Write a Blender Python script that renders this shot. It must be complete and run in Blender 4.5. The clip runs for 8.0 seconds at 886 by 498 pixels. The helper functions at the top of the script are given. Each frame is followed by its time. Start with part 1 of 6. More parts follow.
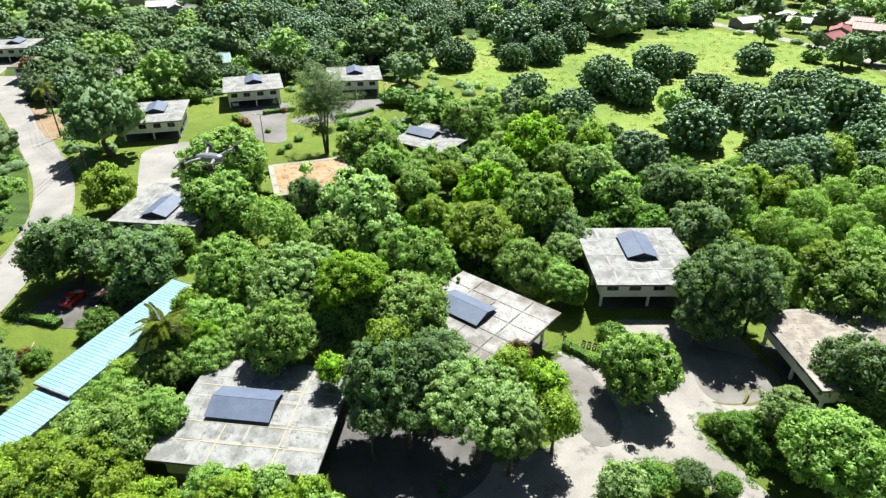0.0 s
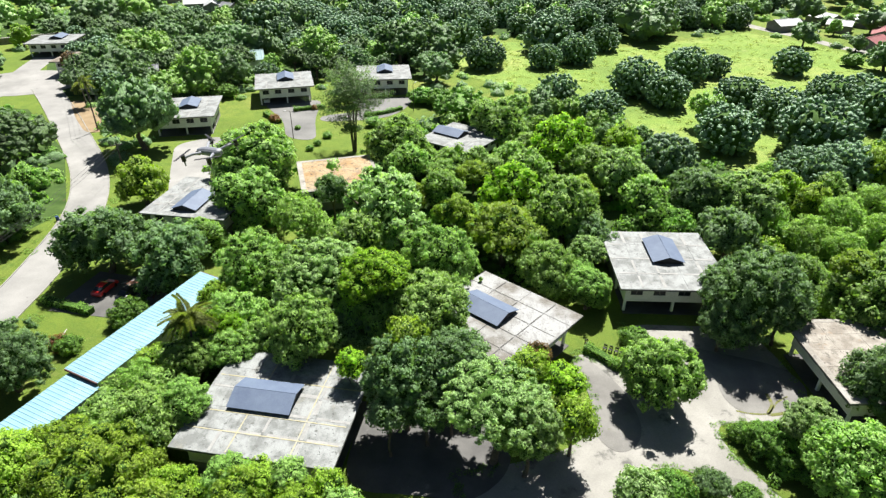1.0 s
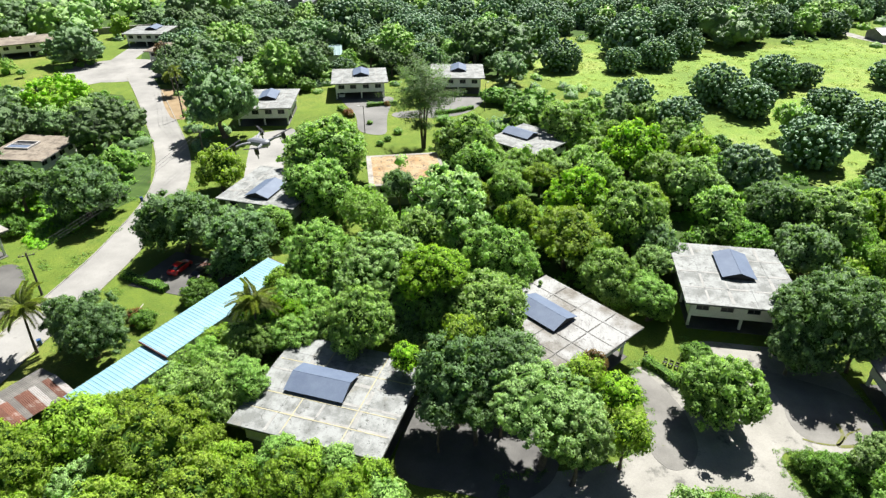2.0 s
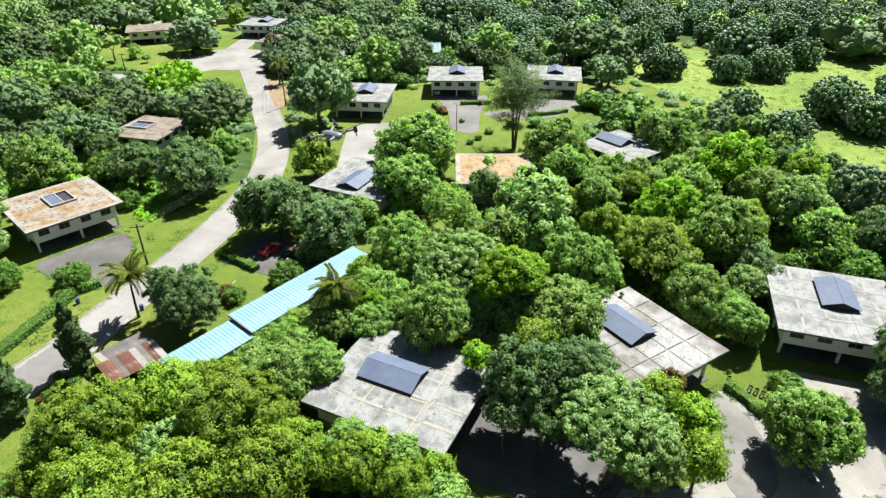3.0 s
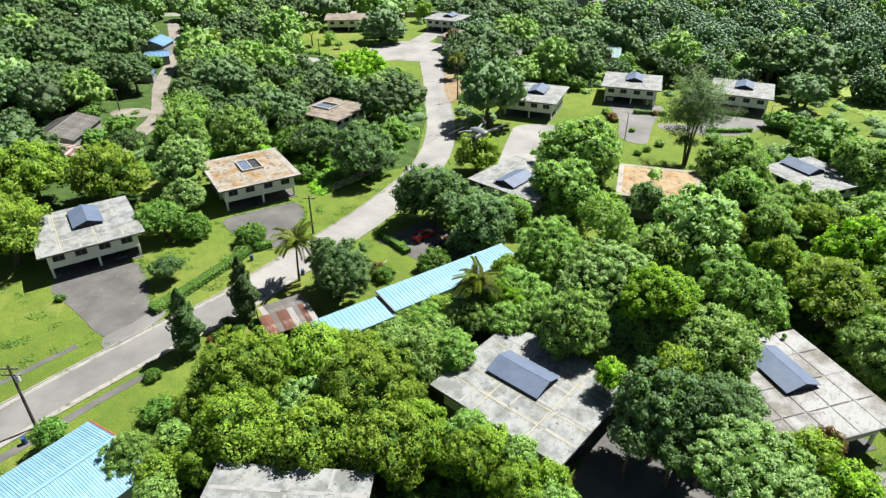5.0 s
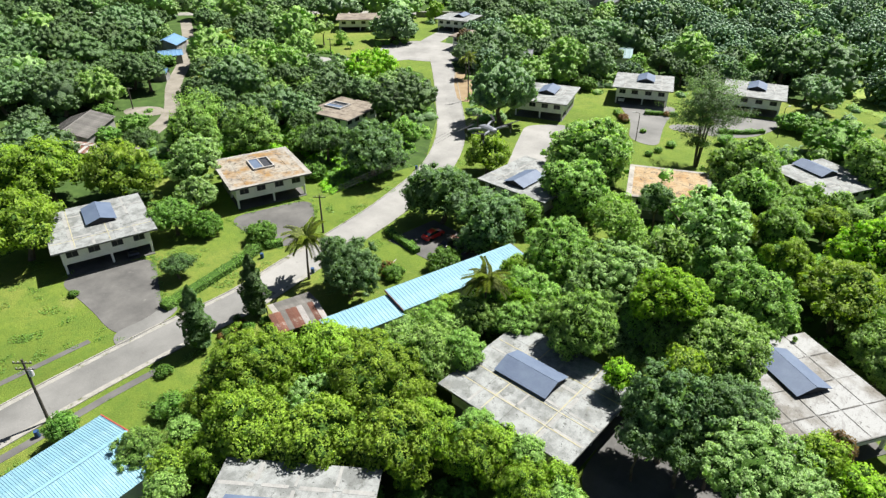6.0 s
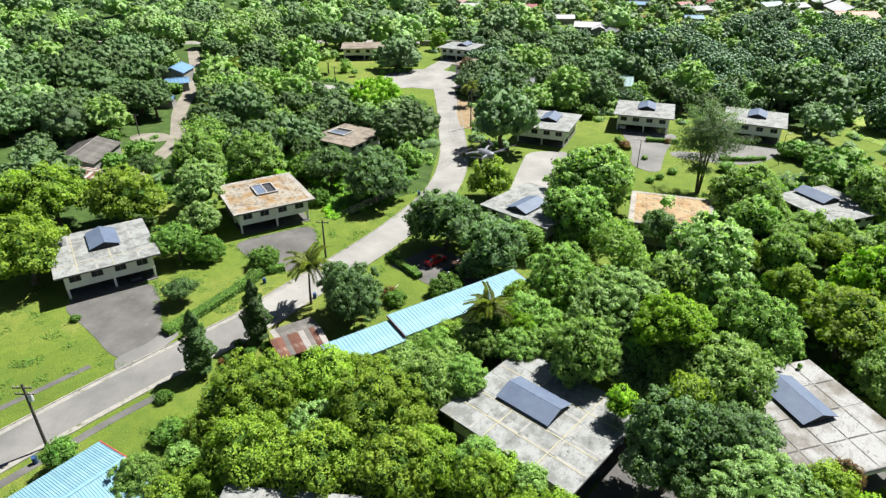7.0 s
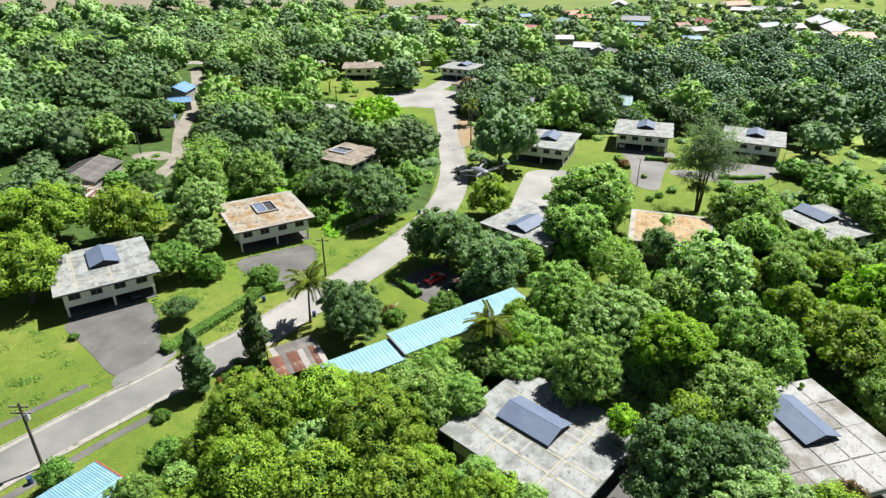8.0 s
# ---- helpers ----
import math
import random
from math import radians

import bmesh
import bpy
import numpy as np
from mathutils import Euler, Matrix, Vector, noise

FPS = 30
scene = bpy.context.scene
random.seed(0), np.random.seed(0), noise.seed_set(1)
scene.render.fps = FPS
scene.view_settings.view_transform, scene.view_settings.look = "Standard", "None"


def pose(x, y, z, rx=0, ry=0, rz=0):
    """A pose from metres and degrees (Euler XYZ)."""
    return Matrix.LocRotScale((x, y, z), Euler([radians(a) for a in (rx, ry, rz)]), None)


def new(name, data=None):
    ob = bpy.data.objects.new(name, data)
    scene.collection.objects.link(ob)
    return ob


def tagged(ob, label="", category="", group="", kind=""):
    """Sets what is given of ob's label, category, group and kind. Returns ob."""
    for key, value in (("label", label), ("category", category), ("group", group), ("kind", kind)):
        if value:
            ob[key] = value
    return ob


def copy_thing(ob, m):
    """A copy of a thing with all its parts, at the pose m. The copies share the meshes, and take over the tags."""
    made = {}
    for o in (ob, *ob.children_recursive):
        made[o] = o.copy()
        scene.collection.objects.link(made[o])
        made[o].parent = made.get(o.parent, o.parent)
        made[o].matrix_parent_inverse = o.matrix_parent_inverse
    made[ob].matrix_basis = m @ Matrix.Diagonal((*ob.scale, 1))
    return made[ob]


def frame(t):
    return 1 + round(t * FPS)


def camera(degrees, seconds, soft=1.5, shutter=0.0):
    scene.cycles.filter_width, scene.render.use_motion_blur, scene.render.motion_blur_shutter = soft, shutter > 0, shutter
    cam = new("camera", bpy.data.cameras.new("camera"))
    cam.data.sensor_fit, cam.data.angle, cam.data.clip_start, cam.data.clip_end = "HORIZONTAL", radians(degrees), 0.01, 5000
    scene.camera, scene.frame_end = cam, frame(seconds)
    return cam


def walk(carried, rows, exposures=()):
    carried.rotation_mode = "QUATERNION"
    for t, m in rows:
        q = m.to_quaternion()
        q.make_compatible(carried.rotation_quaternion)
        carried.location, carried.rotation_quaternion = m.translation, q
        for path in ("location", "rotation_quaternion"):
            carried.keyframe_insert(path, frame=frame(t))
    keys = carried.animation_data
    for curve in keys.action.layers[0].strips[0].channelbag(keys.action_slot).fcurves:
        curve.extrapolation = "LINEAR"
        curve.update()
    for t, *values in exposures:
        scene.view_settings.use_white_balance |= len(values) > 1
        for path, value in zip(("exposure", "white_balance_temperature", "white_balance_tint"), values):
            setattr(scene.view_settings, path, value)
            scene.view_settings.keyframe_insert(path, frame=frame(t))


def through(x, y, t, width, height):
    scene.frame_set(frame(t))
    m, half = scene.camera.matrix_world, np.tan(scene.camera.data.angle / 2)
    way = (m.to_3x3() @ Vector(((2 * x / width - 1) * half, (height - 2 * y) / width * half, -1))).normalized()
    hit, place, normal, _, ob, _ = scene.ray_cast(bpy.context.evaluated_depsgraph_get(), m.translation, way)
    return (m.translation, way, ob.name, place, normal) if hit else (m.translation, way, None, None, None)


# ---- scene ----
# camera and its flight
cam = camera(70.95, 8.0, soft=1.35)
# seconds, place, pitch below the horizon, heading
PATH = [
    (0, -0.000, 0.000, 55.000, -30.490, 0.000),
    (0.5, 0.265, -0.104, 55.033, -30.501, 0.822),
    (1, 0.527, -0.191, 55.062, -30.522, 2.855),
    (1.5, 0.770, -0.251, 55.094, -30.557, 5.992),
    (3, 1.441, -0.374, 55.222, -30.639, 18.641),
    (3.5, 1.616, -0.400, 55.267, -30.704, 23.861),
    (4, 1.728, -0.407, 55.306, -30.677, 29.084),
    (4.5, 1.808, -0.436, 55.331, -30.631, 32.729),
    (6, 2.001, -0.652, 55.372, -30.676, 35.586),
    (6.5, 2.063, -0.688, 55.370, -29.886, 35.881),
    (7, 2.122, -0.688, 55.361, -28.293, 35.875),
    (7.5, 2.164, -0.655, 55.355, -26.975, 35.898),
    (8, 2.192, -0.609, 55.345, -26.620, 35.925),
]
walk(cam, [(t, pose(x, y, z, 90 + pitch, 0, yaw)) for t, x, y, z, pitch, yaw in PATH], exposures=[(0.0, 1.52), (3.0, 1.48), (4.5, 1.39), (8.0, 1.37)])

# ---- daylight ----
SUN_WAY = Vector((-0.2, -0.6, -1.0)).normalized()
world = bpy.data.worlds.new("sky")
scene.world = world
world.use_nodes = True
sky = world.node_tree.nodes.new("ShaderNodeTexSky")
sky.sky_type = "NISHITA"
sky.sun_disc = False
sky.sun_elevation = radians(57.7)
sky.sun_rotation = radians(18.4)
background = world.node_tree.nodes["Background"]
background.inputs["Strength"].default_value = 0.024
world.node_tree.links.new(sky.outputs[0], background.inputs["Color"])
sun_data = bpy.data.lights.new("sun", "SUN")
sun_data.energy = 5.0
sun_data.angle = radians(0.53)
sun_data.color = (1.0, 0.97, 0.92)
sun = new("sun", sun_data)
sun.matrix_basis = Matrix.Translation((0, 0, 120)) @ SUN_WAY.to_track_quat("-Z", "Y").to_matrix().to_4x4()


# ---- materials ----
def material(name, rough=0.8, metal=0.0, spec=0.3):
    m = bpy.data.materials.new(name)
    m.use_nodes = True
    bsdf = m.node_tree.nodes["Principled BSDF"]
    bsdf.inputs["Roughness"].default_value = rough
    bsdf.inputs["Metallic"].default_value = metal
    bsdf.inputs["Specular IOR Level"].default_value = spec
    return m, m.node_tree.nodes, m.node_tree.links, bsdf


def coords(nodes, kind="Object"):
    return nodes.new("ShaderNodeTexCoord").outputs[kind]


def noise_value(nodes, links, vector, scale, detail=6.0, rough=0.6, stretch=None):
    n = nodes.new("ShaderNodeTexNoise")
    n.inputs["Scale"].default_value = scale
    n.inputs["Detail"].default_value = detail
    n.inputs["Roughness"].default_value = rough
    if stretch:
        mp = nodes.new("ShaderNodeMapping")
        mp.inputs["Scale"].default_value = stretch
        links.new(vector, mp.inputs["Vector"])
        vector = mp.outputs["Vector"]
    links.new(vector, n.inputs["Vector"])
    return n.outputs["Fac"]


def ramp(nodes, links, value, *stops):
    r = nodes.new("ShaderNodeValToRGB")
    while len(r.color_ramp.elements) < len(stops):
        r.color_ramp.elements.new(0.5)
    for e, (p, col) in zip(r.color_ramp.elements, stops):
        e.position = p
        e.color = (*col, 1.0) if len(col) == 3 else (col[0],) * 3 + (1.0,)
    links.new(value, r.inputs["Fac"])
    return r.outputs["Color"]


def mix(nodes, links, fac, a, b, kind="MIX"):
    n = nodes.new("ShaderNodeMix")
    n.data_type = "RGBA"
    n.blend_type = kind
    for socket, v in ((n.inputs["Factor"], fac), (n.inputs[6], a), (n.inputs[7], b)):
        if isinstance(v, (int, float)):
            socket.default_value = v
        elif isinstance(v, tuple):
            socket.default_value = (*v, 1.0)
        else:
            links.new(v, socket)
    return n.outputs[2]


def bump(nodes, links, bsdf, value, strength, distance):
    b = nodes.new("ShaderNodeBump")
    b.inputs["Strength"].default_value = strength
    b.inputs["Distance"].default_value = distance
    links.new(value, b.inputs["Height"])
    links.new(b.outputs["Normal"], bsdf.inputs["Normal"])


def surface(name, dark, light, scale, rough=0.8, grain=8.0, bumps=0.3, spec=0.3, stain=None, stain_at=0.6, stain_scale=None, metal=0.0, per_object=0.0):
    """Two tones at a large scale, grain at a small one, and stains of a third tone."""
    m, nodes, links, bsdf = material(name, rough, metal, spec)
    v = coords(nodes)
    big = noise_value(nodes, links, v, scale)
    fine = noise_value(nodes, links, v, scale * grain, 4.0, 0.7)
    col = ramp(nodes, links, big, (0.3, dark), (0.7, light))
    col = mix(nodes, links, 0.35, col, ramp(nodes, links, fine, (0.3, (0.45,)), (0.7, (1.0,))), "MULTIPLY")
    if stain:
        s = noise_value(nodes, links, v, stain_scale or scale * 2.3, 8.0, 0.68)
        col = mix(nodes, links, ramp(nodes, links, s, (stain_at, (0.0,)), (stain_at + 0.1, (1.0,))), col, stain)
    if per_object:
        info = nodes.new("ShaderNodeObjectInfo")
        tone = ramp(nodes, links, info.outputs["Random"], (0.0, (1.0 - per_object,)), (1.0, (1.0,)))
        col = mix(nodes, links, 1.0, col, tone, "MULTIPLY")
    links.new(col, bsdf.inputs["Base Color"])
    bump(nodes, links, bsdf, fine, bumps, 0.02)
    return m


def leaf_material(name, deep, mid, bright, gloss=0.42, through=0.4, spec=0.4, relief=1.0):
    m, nodes, links, bsdf = material(name, gloss, 0.0, spec)
    geo = nodes.new("ShaderNodeNewGeometry")
    info = nodes.new("ShaderNodeObjectInfo")
    col = ramp(nodes, links, geo.outputs["Random Per Island"], (0.0, tuple(0.65 * p + 0.3 * q for p, q in zip(deep, mid))), (0.5, mid), (1.0, tuple(0.3 * p + 0.72 * q for p, q in zip(mid, bright))))
    patch = noise_value(nodes, links, coords(nodes), 0.45, 3.0)
    col = mix(nodes, links, ramp(nodes, links, patch, (0.38, (0.0,)), (0.68, (0.75,))), col, bright)
    fine = noise_value(nodes, links, coords(nodes), 4.4, 2.0, 0.6)
    col = mix(nodes, links, 1.0, col, ramp(nodes, links, fine, (0.34, (0.45,)), (0.6, (1.12,))), "MULTIPLY")
    hue = nodes.new("ShaderNodeHueSaturation")
    shift = nodes.new("ShaderNodeMapRange")
    shift.inputs["To Min"].default_value, shift.inputs["To Max"].default_value = 0.499, 0.511
    links.new(info.outputs["Random"], shift.inputs["Value"])
    links.new(shift.outputs["Result"], hue.inputs["Hue"])
    tone = nodes.new("ShaderNodeMapRange")
    tone.inputs["To Min"].default_value, tone.inputs["To Max"].default_value = 0.95, 1.32
    links.new(info.outputs["Random"], tone.inputs["Value"])
    links.new(tone.outputs["Result"], hue.inputs["Value"])
    links.new(col, hue.inputs["Color"])
    links.new(hue.outputs["Color"], bsdf.inputs["Base Color"])
    bump(nodes, links, bsdf, noise_value(nodes, links, coords(nodes), 3.6, 3.0, 0.75), relief, 0.35)
    thin = nodes.new("ShaderNodeBsdfTranslucent")
    links.new(mix(nodes, links, 1.0, hue.outputs["Color"], (1.12, 1.25, 0.55), "MULTIPLY"), thin.inputs["Color"])
    both = nodes.new("ShaderNodeMixShader")
    both.inputs[0].default_value = through
    links.new(bsdf.outputs[0], both.inputs[1])
    links.new(thin.outputs[0], both.inputs[2])
    links.new(both.outputs[0], nodes["Material Output"].inputs["Surface"])
    return m


LEAF = {
    "green": leaf_material("leaves_mid_green", (0.136, 0.258, 0.064), (0.231, 0.389, 0.094), (0.365, 0.54, 0.138)),
    "deep": leaf_material("leaves_deep_green", (0.078, 0.146, 0.065), (0.139, 0.236, 0.096), (0.225, 0.348, 0.148)),
    "lime": leaf_material("leaves_lime", (0.112, 0.202, 0.022), (0.213, 0.344, 0.033), (0.352, 0.49, 0.053)),
    "bright": leaf_material("leaves_fresh_lime", (0.162, 0.324, 0.022), (0.281, 0.508, 0.032), (0.41, 0.648, 0.054), 0.5, 0.5),
    "pale": leaf_material("leaves_pale_green", (0.168, 0.29, 0.095), (0.273, 0.42, 0.146), (0.418, 0.58, 0.225), 0.5),
    "orchard": leaf_material("leaves_dark_mango", (0.082, 0.154, 0.09), (0.145, 0.244, 0.142), (0.245, 0.362, 0.222), 0.5, 0.3, 0.3, 0.45),
    "feather": leaf_material("leaves_feathery", (0.173, 0.324, 0.063), (0.265, 0.443, 0.092), (0.367, 0.562, 0.127), 0.6),
    "olive": leaf_material("leaves_olive", (0.052, 0.104, 0.036), (0.092, 0.165, 0.054), (0.143, 0.24, 0.076), 0.55, 0.35),
    "red": leaf_material("leaves_bronze", (0.097, 0.087, 0.036), (0.172, 0.116, 0.052), (0.236, 0.139, 0.065)),
}
LEAF["croton"] = leaf_material("leaves_bronze_red", (0.140, 0.046, 0.026), (0.234, 0.093, 0.039), (0.304, 0.197, 0.052))
LEAF["palm"] = leaf_material("leaves_palm", (0.11, 0.16, 0.03), (0.18, 0.235, 0.05), (0.30, 0.32, 0.10), 0.4)
LEAF["shrub"] = leaf_material("leaves_shrub", (0.087, 0.191, 0.034), (0.139, 0.284, 0.047), (0.226, 0.394, 0.068))
# Core fill in dark green: the shade between leaf clumps is its colour.
INNER = surface("crown_core_shade", (0.026, 0.060, 0.010), (0.060, 0.125, 0.020), 2.6, 0.8, 3.0, 1.0, 0.1)
BARK = surface("bark", (0.07, 0.055, 0.04), (0.16, 0.13, 0.10), 1.5, 0.95, 10.0, 0.8)
ASPHALT = surface("weathered_asphalt", (0.105, 0.105, 0.10), (0.185, 0.183, 0.174), 0.12, 0.9, 60.0, 0.2, 0.25, (0.11, 0.107, 0.10), 0.6, 0.5)
PALE_ASPHALT = surface("sun_bleached_asphalt", (0.17, 0.168, 0.158), (0.275, 0.27, 0.255), 0.12, 0.9, 60.0, 0.2, 0.25, (0.12, 0.118, 0.11), 0.62, 0.5)
CONCRETE = surface("pale_concrete_paving", (0.17, 0.165, 0.147), (0.295, 0.287, 0.26), 0.14, 0.9, 40.0, 0.25, 0.25, (0.095, 0.093, 0.085), 0.56, 0.3)
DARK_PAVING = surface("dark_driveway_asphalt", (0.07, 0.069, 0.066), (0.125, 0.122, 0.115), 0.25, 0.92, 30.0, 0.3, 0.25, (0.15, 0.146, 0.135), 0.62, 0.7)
MOSS = surface("crack_moss", (0.085, 0.095, 0.03), (0.15, 0.155, 0.055), 1.2, 0.95, 8.0, 0.6, 0.1, (0.13, 0.125, 0.10), 0.52, 0.8)
YARD_PATCH = surface("worn_grey_asphalt", (0.11, 0.106, 0.098), (0.20, 0.195, 0.18), 0.2, 0.92, 40.0, 0.25, 0.25, (0.09, 0.10, 0.04), 0.62, 0.5)
KERB = surface("kerb_concrete", (0.18, 0.176, 0.16), (0.29, 0.28, 0.25), 0.8, 0.9, 8.0, 0.3, 0.3, (0.08, 0.09, 0.04), 0.56, 0.6)
DUSTY = surface("dusty_concrete", (0.14, 0.128, 0.105), (0.235, 0.215, 0.18), 0.2, 0.92, 30.0, 0.25, 0.25, (0.10, 0.11, 0.05), 0.58, 0.35)
DIRT = surface("bare_earth", (0.17, 0.12, 0.065), (0.26, 0.195, 0.115), 0.25, 0.95, 20.0)
TAN_FIELD = surface("dry_field", (0.145, 0.127, 0.09), (0.19, 0.168, 0.12), 0.02, 0.95, 30.0)
GREEN_FIELD = surface("paddy_field", (0.085, 0.125, 0.026), (0.12, 0.165, 0.036), 0.03, 0.95, 30.0)
WALL_PAINT = surface("weathered_cream_wall", (0.68, 0.68, 0.65), (0.82, 0.815, 0.78), 0.5, 0.85, 14.0, 0.15, 0.25, (0.34, 0.33, 0.29), 0.64, 1.1)
# Plain dark grey for ground-floor, shed and village walls.
DARK_WALL = surface("dark_grey_wall", (0.16, 0.16, 0.15), (0.27, 0.265, 0.25), 0.6, 0.9)
def roof_material(name, base, pale, grime, tint, size=0.5, grimy=0.58):
    """Bleached roofing with run-off streaks along its fall, blotches of grime and worn pale patches."""
    m, nodes, links, bsdf = material(name, 0.8, 0.0, 0.3)
    v = nodes.new("ShaderNodeNewGeometry").outputs["Position"]
    col = ramp(nodes, links, noise_value(nodes, links, v, size, 6.0, 0.66), (0.4, base), (0.56, pale))
    streak = noise_value(nodes, links, v, 0.7, 7.0, 0.7, (2.2, 0.7, 1.0))
    col = mix(nodes, links, ramp(nodes, links, streak, (0.52, (0.0,)), (0.7, (0.6,))), col, grime)
    blot = noise_value(nodes, links, v, 1.3, 9.0, 0.7)
    col = mix(nodes, links, ramp(nodes, links, blot, (grimy, (0.0,)), (grimy + 0.08, (0.9,))), col, grime)
    rust = noise_value(nodes, links, v, 0.33, 7.0, 0.7)
    col = mix(nodes, links, ramp(nodes, links, rust, (0.6, (0.0,)), (0.72, (0.6,))), col, tint)
    litter = noise_value(nodes, links, v, 3.2, 4.0, 0.6)
    col = mix(nodes, links, ramp(nodes, links, litter, (0.635, (0.0,)), (0.67, (0.85,))), col, tuple(0.5 * q for q in grime))
    fine = noise_value(nodes, links, v, 9.0, 5.0, 0.75)
    col = mix(nodes, links, 0.5, col, ramp(nodes, links, fine, (0.3, (0.45,)), (0.65, (1.0,))), "MULTIPLY")
    links.new(col, bsdf.inputs["Base Color"])
    bump(nodes, links, bsdf, fine, 0.25, 0.02)
    return m


ROOF_GREY = roof_material("weathered_grey_roof", (0.14, 0.147, 0.142), (0.24, 0.252, 0.247), (0.08, 0.083, 0.076), (0.165, 0.155, 0.115), 0.42, 0.57)
ROOF_BROWN = roof_material("brown_stained_roof", (0.125, 0.115, 0.098), (0.265, 0.27, 0.265), (0.07, 0.064, 0.056), (0.13, 0.112, 0.085), 0.16, 0.59)
ROOF_TAN = roof_material("bare_orange_roof", (0.26, 0.16, 0.068), (0.31, 0.235, 0.135), (0.06, 0.05, 0.042), (0.17, 0.15, 0.125), 0.35, 0.54)
ROOF_RUST = roof_material("peeling_orange_roof", (0.225, 0.135, 0.05), (0.275, 0.25, 0.205), (0.085, 0.07, 0.056), (0.31, 0.30, 0.27), 0.26, 0.52)
ROOF_WORN = roof_material("worn_tan_roof", (0.165, 0.145, 0.12), (0.27, 0.25, 0.215), (0.095, 0.085, 0.072), (0.27, 0.15, 0.055), 0.4, 0.55)
ROOF_DIRTY = roof_material("dirty_tan_roof", (0.12, 0.10, 0.08), (0.22, 0.19, 0.15), (0.06, 0.045, 0.035), (0.17, 0.10, 0.05))
ROOF_EDGE = surface("roof_fascia", (0.12, 0.12, 0.115), (0.20, 0.20, 0.19), 0.6, 0.85, 10.0, 0.2, 0.3, (0.07, 0.065, 0.06), 0.6)
SEALED = surface("pale_joint_sealant", (0.21, 0.21, 0.202), (0.275, 0.275, 0.264), 0.9, 0.8, 8.0, 0.2, 0.2, (0.17, 0.172, 0.16), 0.54, 1.3)
TARRED = surface("tarred_joint", (0.05, 0.048, 0.045), (0.10, 0.097, 0.09), 0.9, 0.8, 8.0, 0.2, 0.2, (0.2, 0.195, 0.18), 0.58, 1.0)
ROOF_RIM = surface("bleached_roof_rim", (0.17, 0.155, 0.13), (0.31, 0.30, 0.275), 0.5, 0.85, 9.0, 0.25, 0.25, (0.085, 0.075, 0.065), 0.56, 0.8)
SEALANT = surface("yellowed_sealant", (0.27, 0.245, 0.145), (0.34, 0.32, 0.22), 1.5, 0.8, 10.0, 0.2, 0.2, (0.24, 0.24, 0.22), 0.52, 0.8)
SLATE_METAL = surface("slate_blue_sheet_metal", (0.07, 0.095, 0.15), (0.10, 0.132, 0.19), 0.6, 0.6, 12.0, 0.1, 0.3)
DARK_TRIM = surface("dark_monitor_wall_and_hole", (0.02, 0.022, 0.028), (0.04, 0.042, 0.05), 1.0, 0.7)
BLUE_SHEET = surface("faded_blue_corrugated_sheet", (0.145, 0.285, 0.36), (0.20, 0.345, 0.42), 0.3, 0.5, 10.0, 0.1, 0.4, (0.34, 0.46, 0.52), 0.6, 0.5, 0.0, 0.06)
RUST_SHEET = surface("rusty_sheet", (0.13, 0.05, 0.032), (0.21, 0.10, 0.068), 0.8, 0.8, 12.0, 0.3, 0.3, (0.30, 0.27, 0.24), 0.56, 0.7, 0.0, 0.35)
PALE_SHEET = surface("pale_sheet", (0.28, 0.27, 0.255), (0.42, 0.40, 0.38), 0.8, 0.6, 12.0, 0.2, 0.4, (0.16, 0.10, 0.07), 0.58, 0.7, 0.0, 0.3)
END_BOARD = surface("dark_red_brown_board", (0.07, 0.03, 0.025), (0.13, 0.06, 0.05), 1.0, 0.8)
RED_TRIM = surface("red_trim", (0.25, 0.05, 0.04), (0.36, 0.08, 0.06), 1.0, 0.7)
WOOD_POLE = surface("dark_pole_wood", (0.045, 0.04, 0.035), (0.09, 0.08, 0.07), 1.5, 0.9)
METAL_GREY = surface("galvanised_metal", (0.35, 0.36, 0.37), (0.5, 0.5, 0.5), 2.0, 0.5, 8.0, 0.1, 0.5)
CABLE = surface("black_cable", (0.02, 0.02, 0.02), (0.035, 0.035, 0.035), 2.0, 0.7)
PANE, _n, _l, _b = material("dark_window_glass", 0.15, 0.0, 0.2)
_b.inputs["Base Color"].default_value = (0.02, 0.025, 0.03, 1)
FRAME = surface("window_frame_paint", (0.10, 0.10, 0.095), (0.17, 0.17, 0.16), 2.0, 0.7)


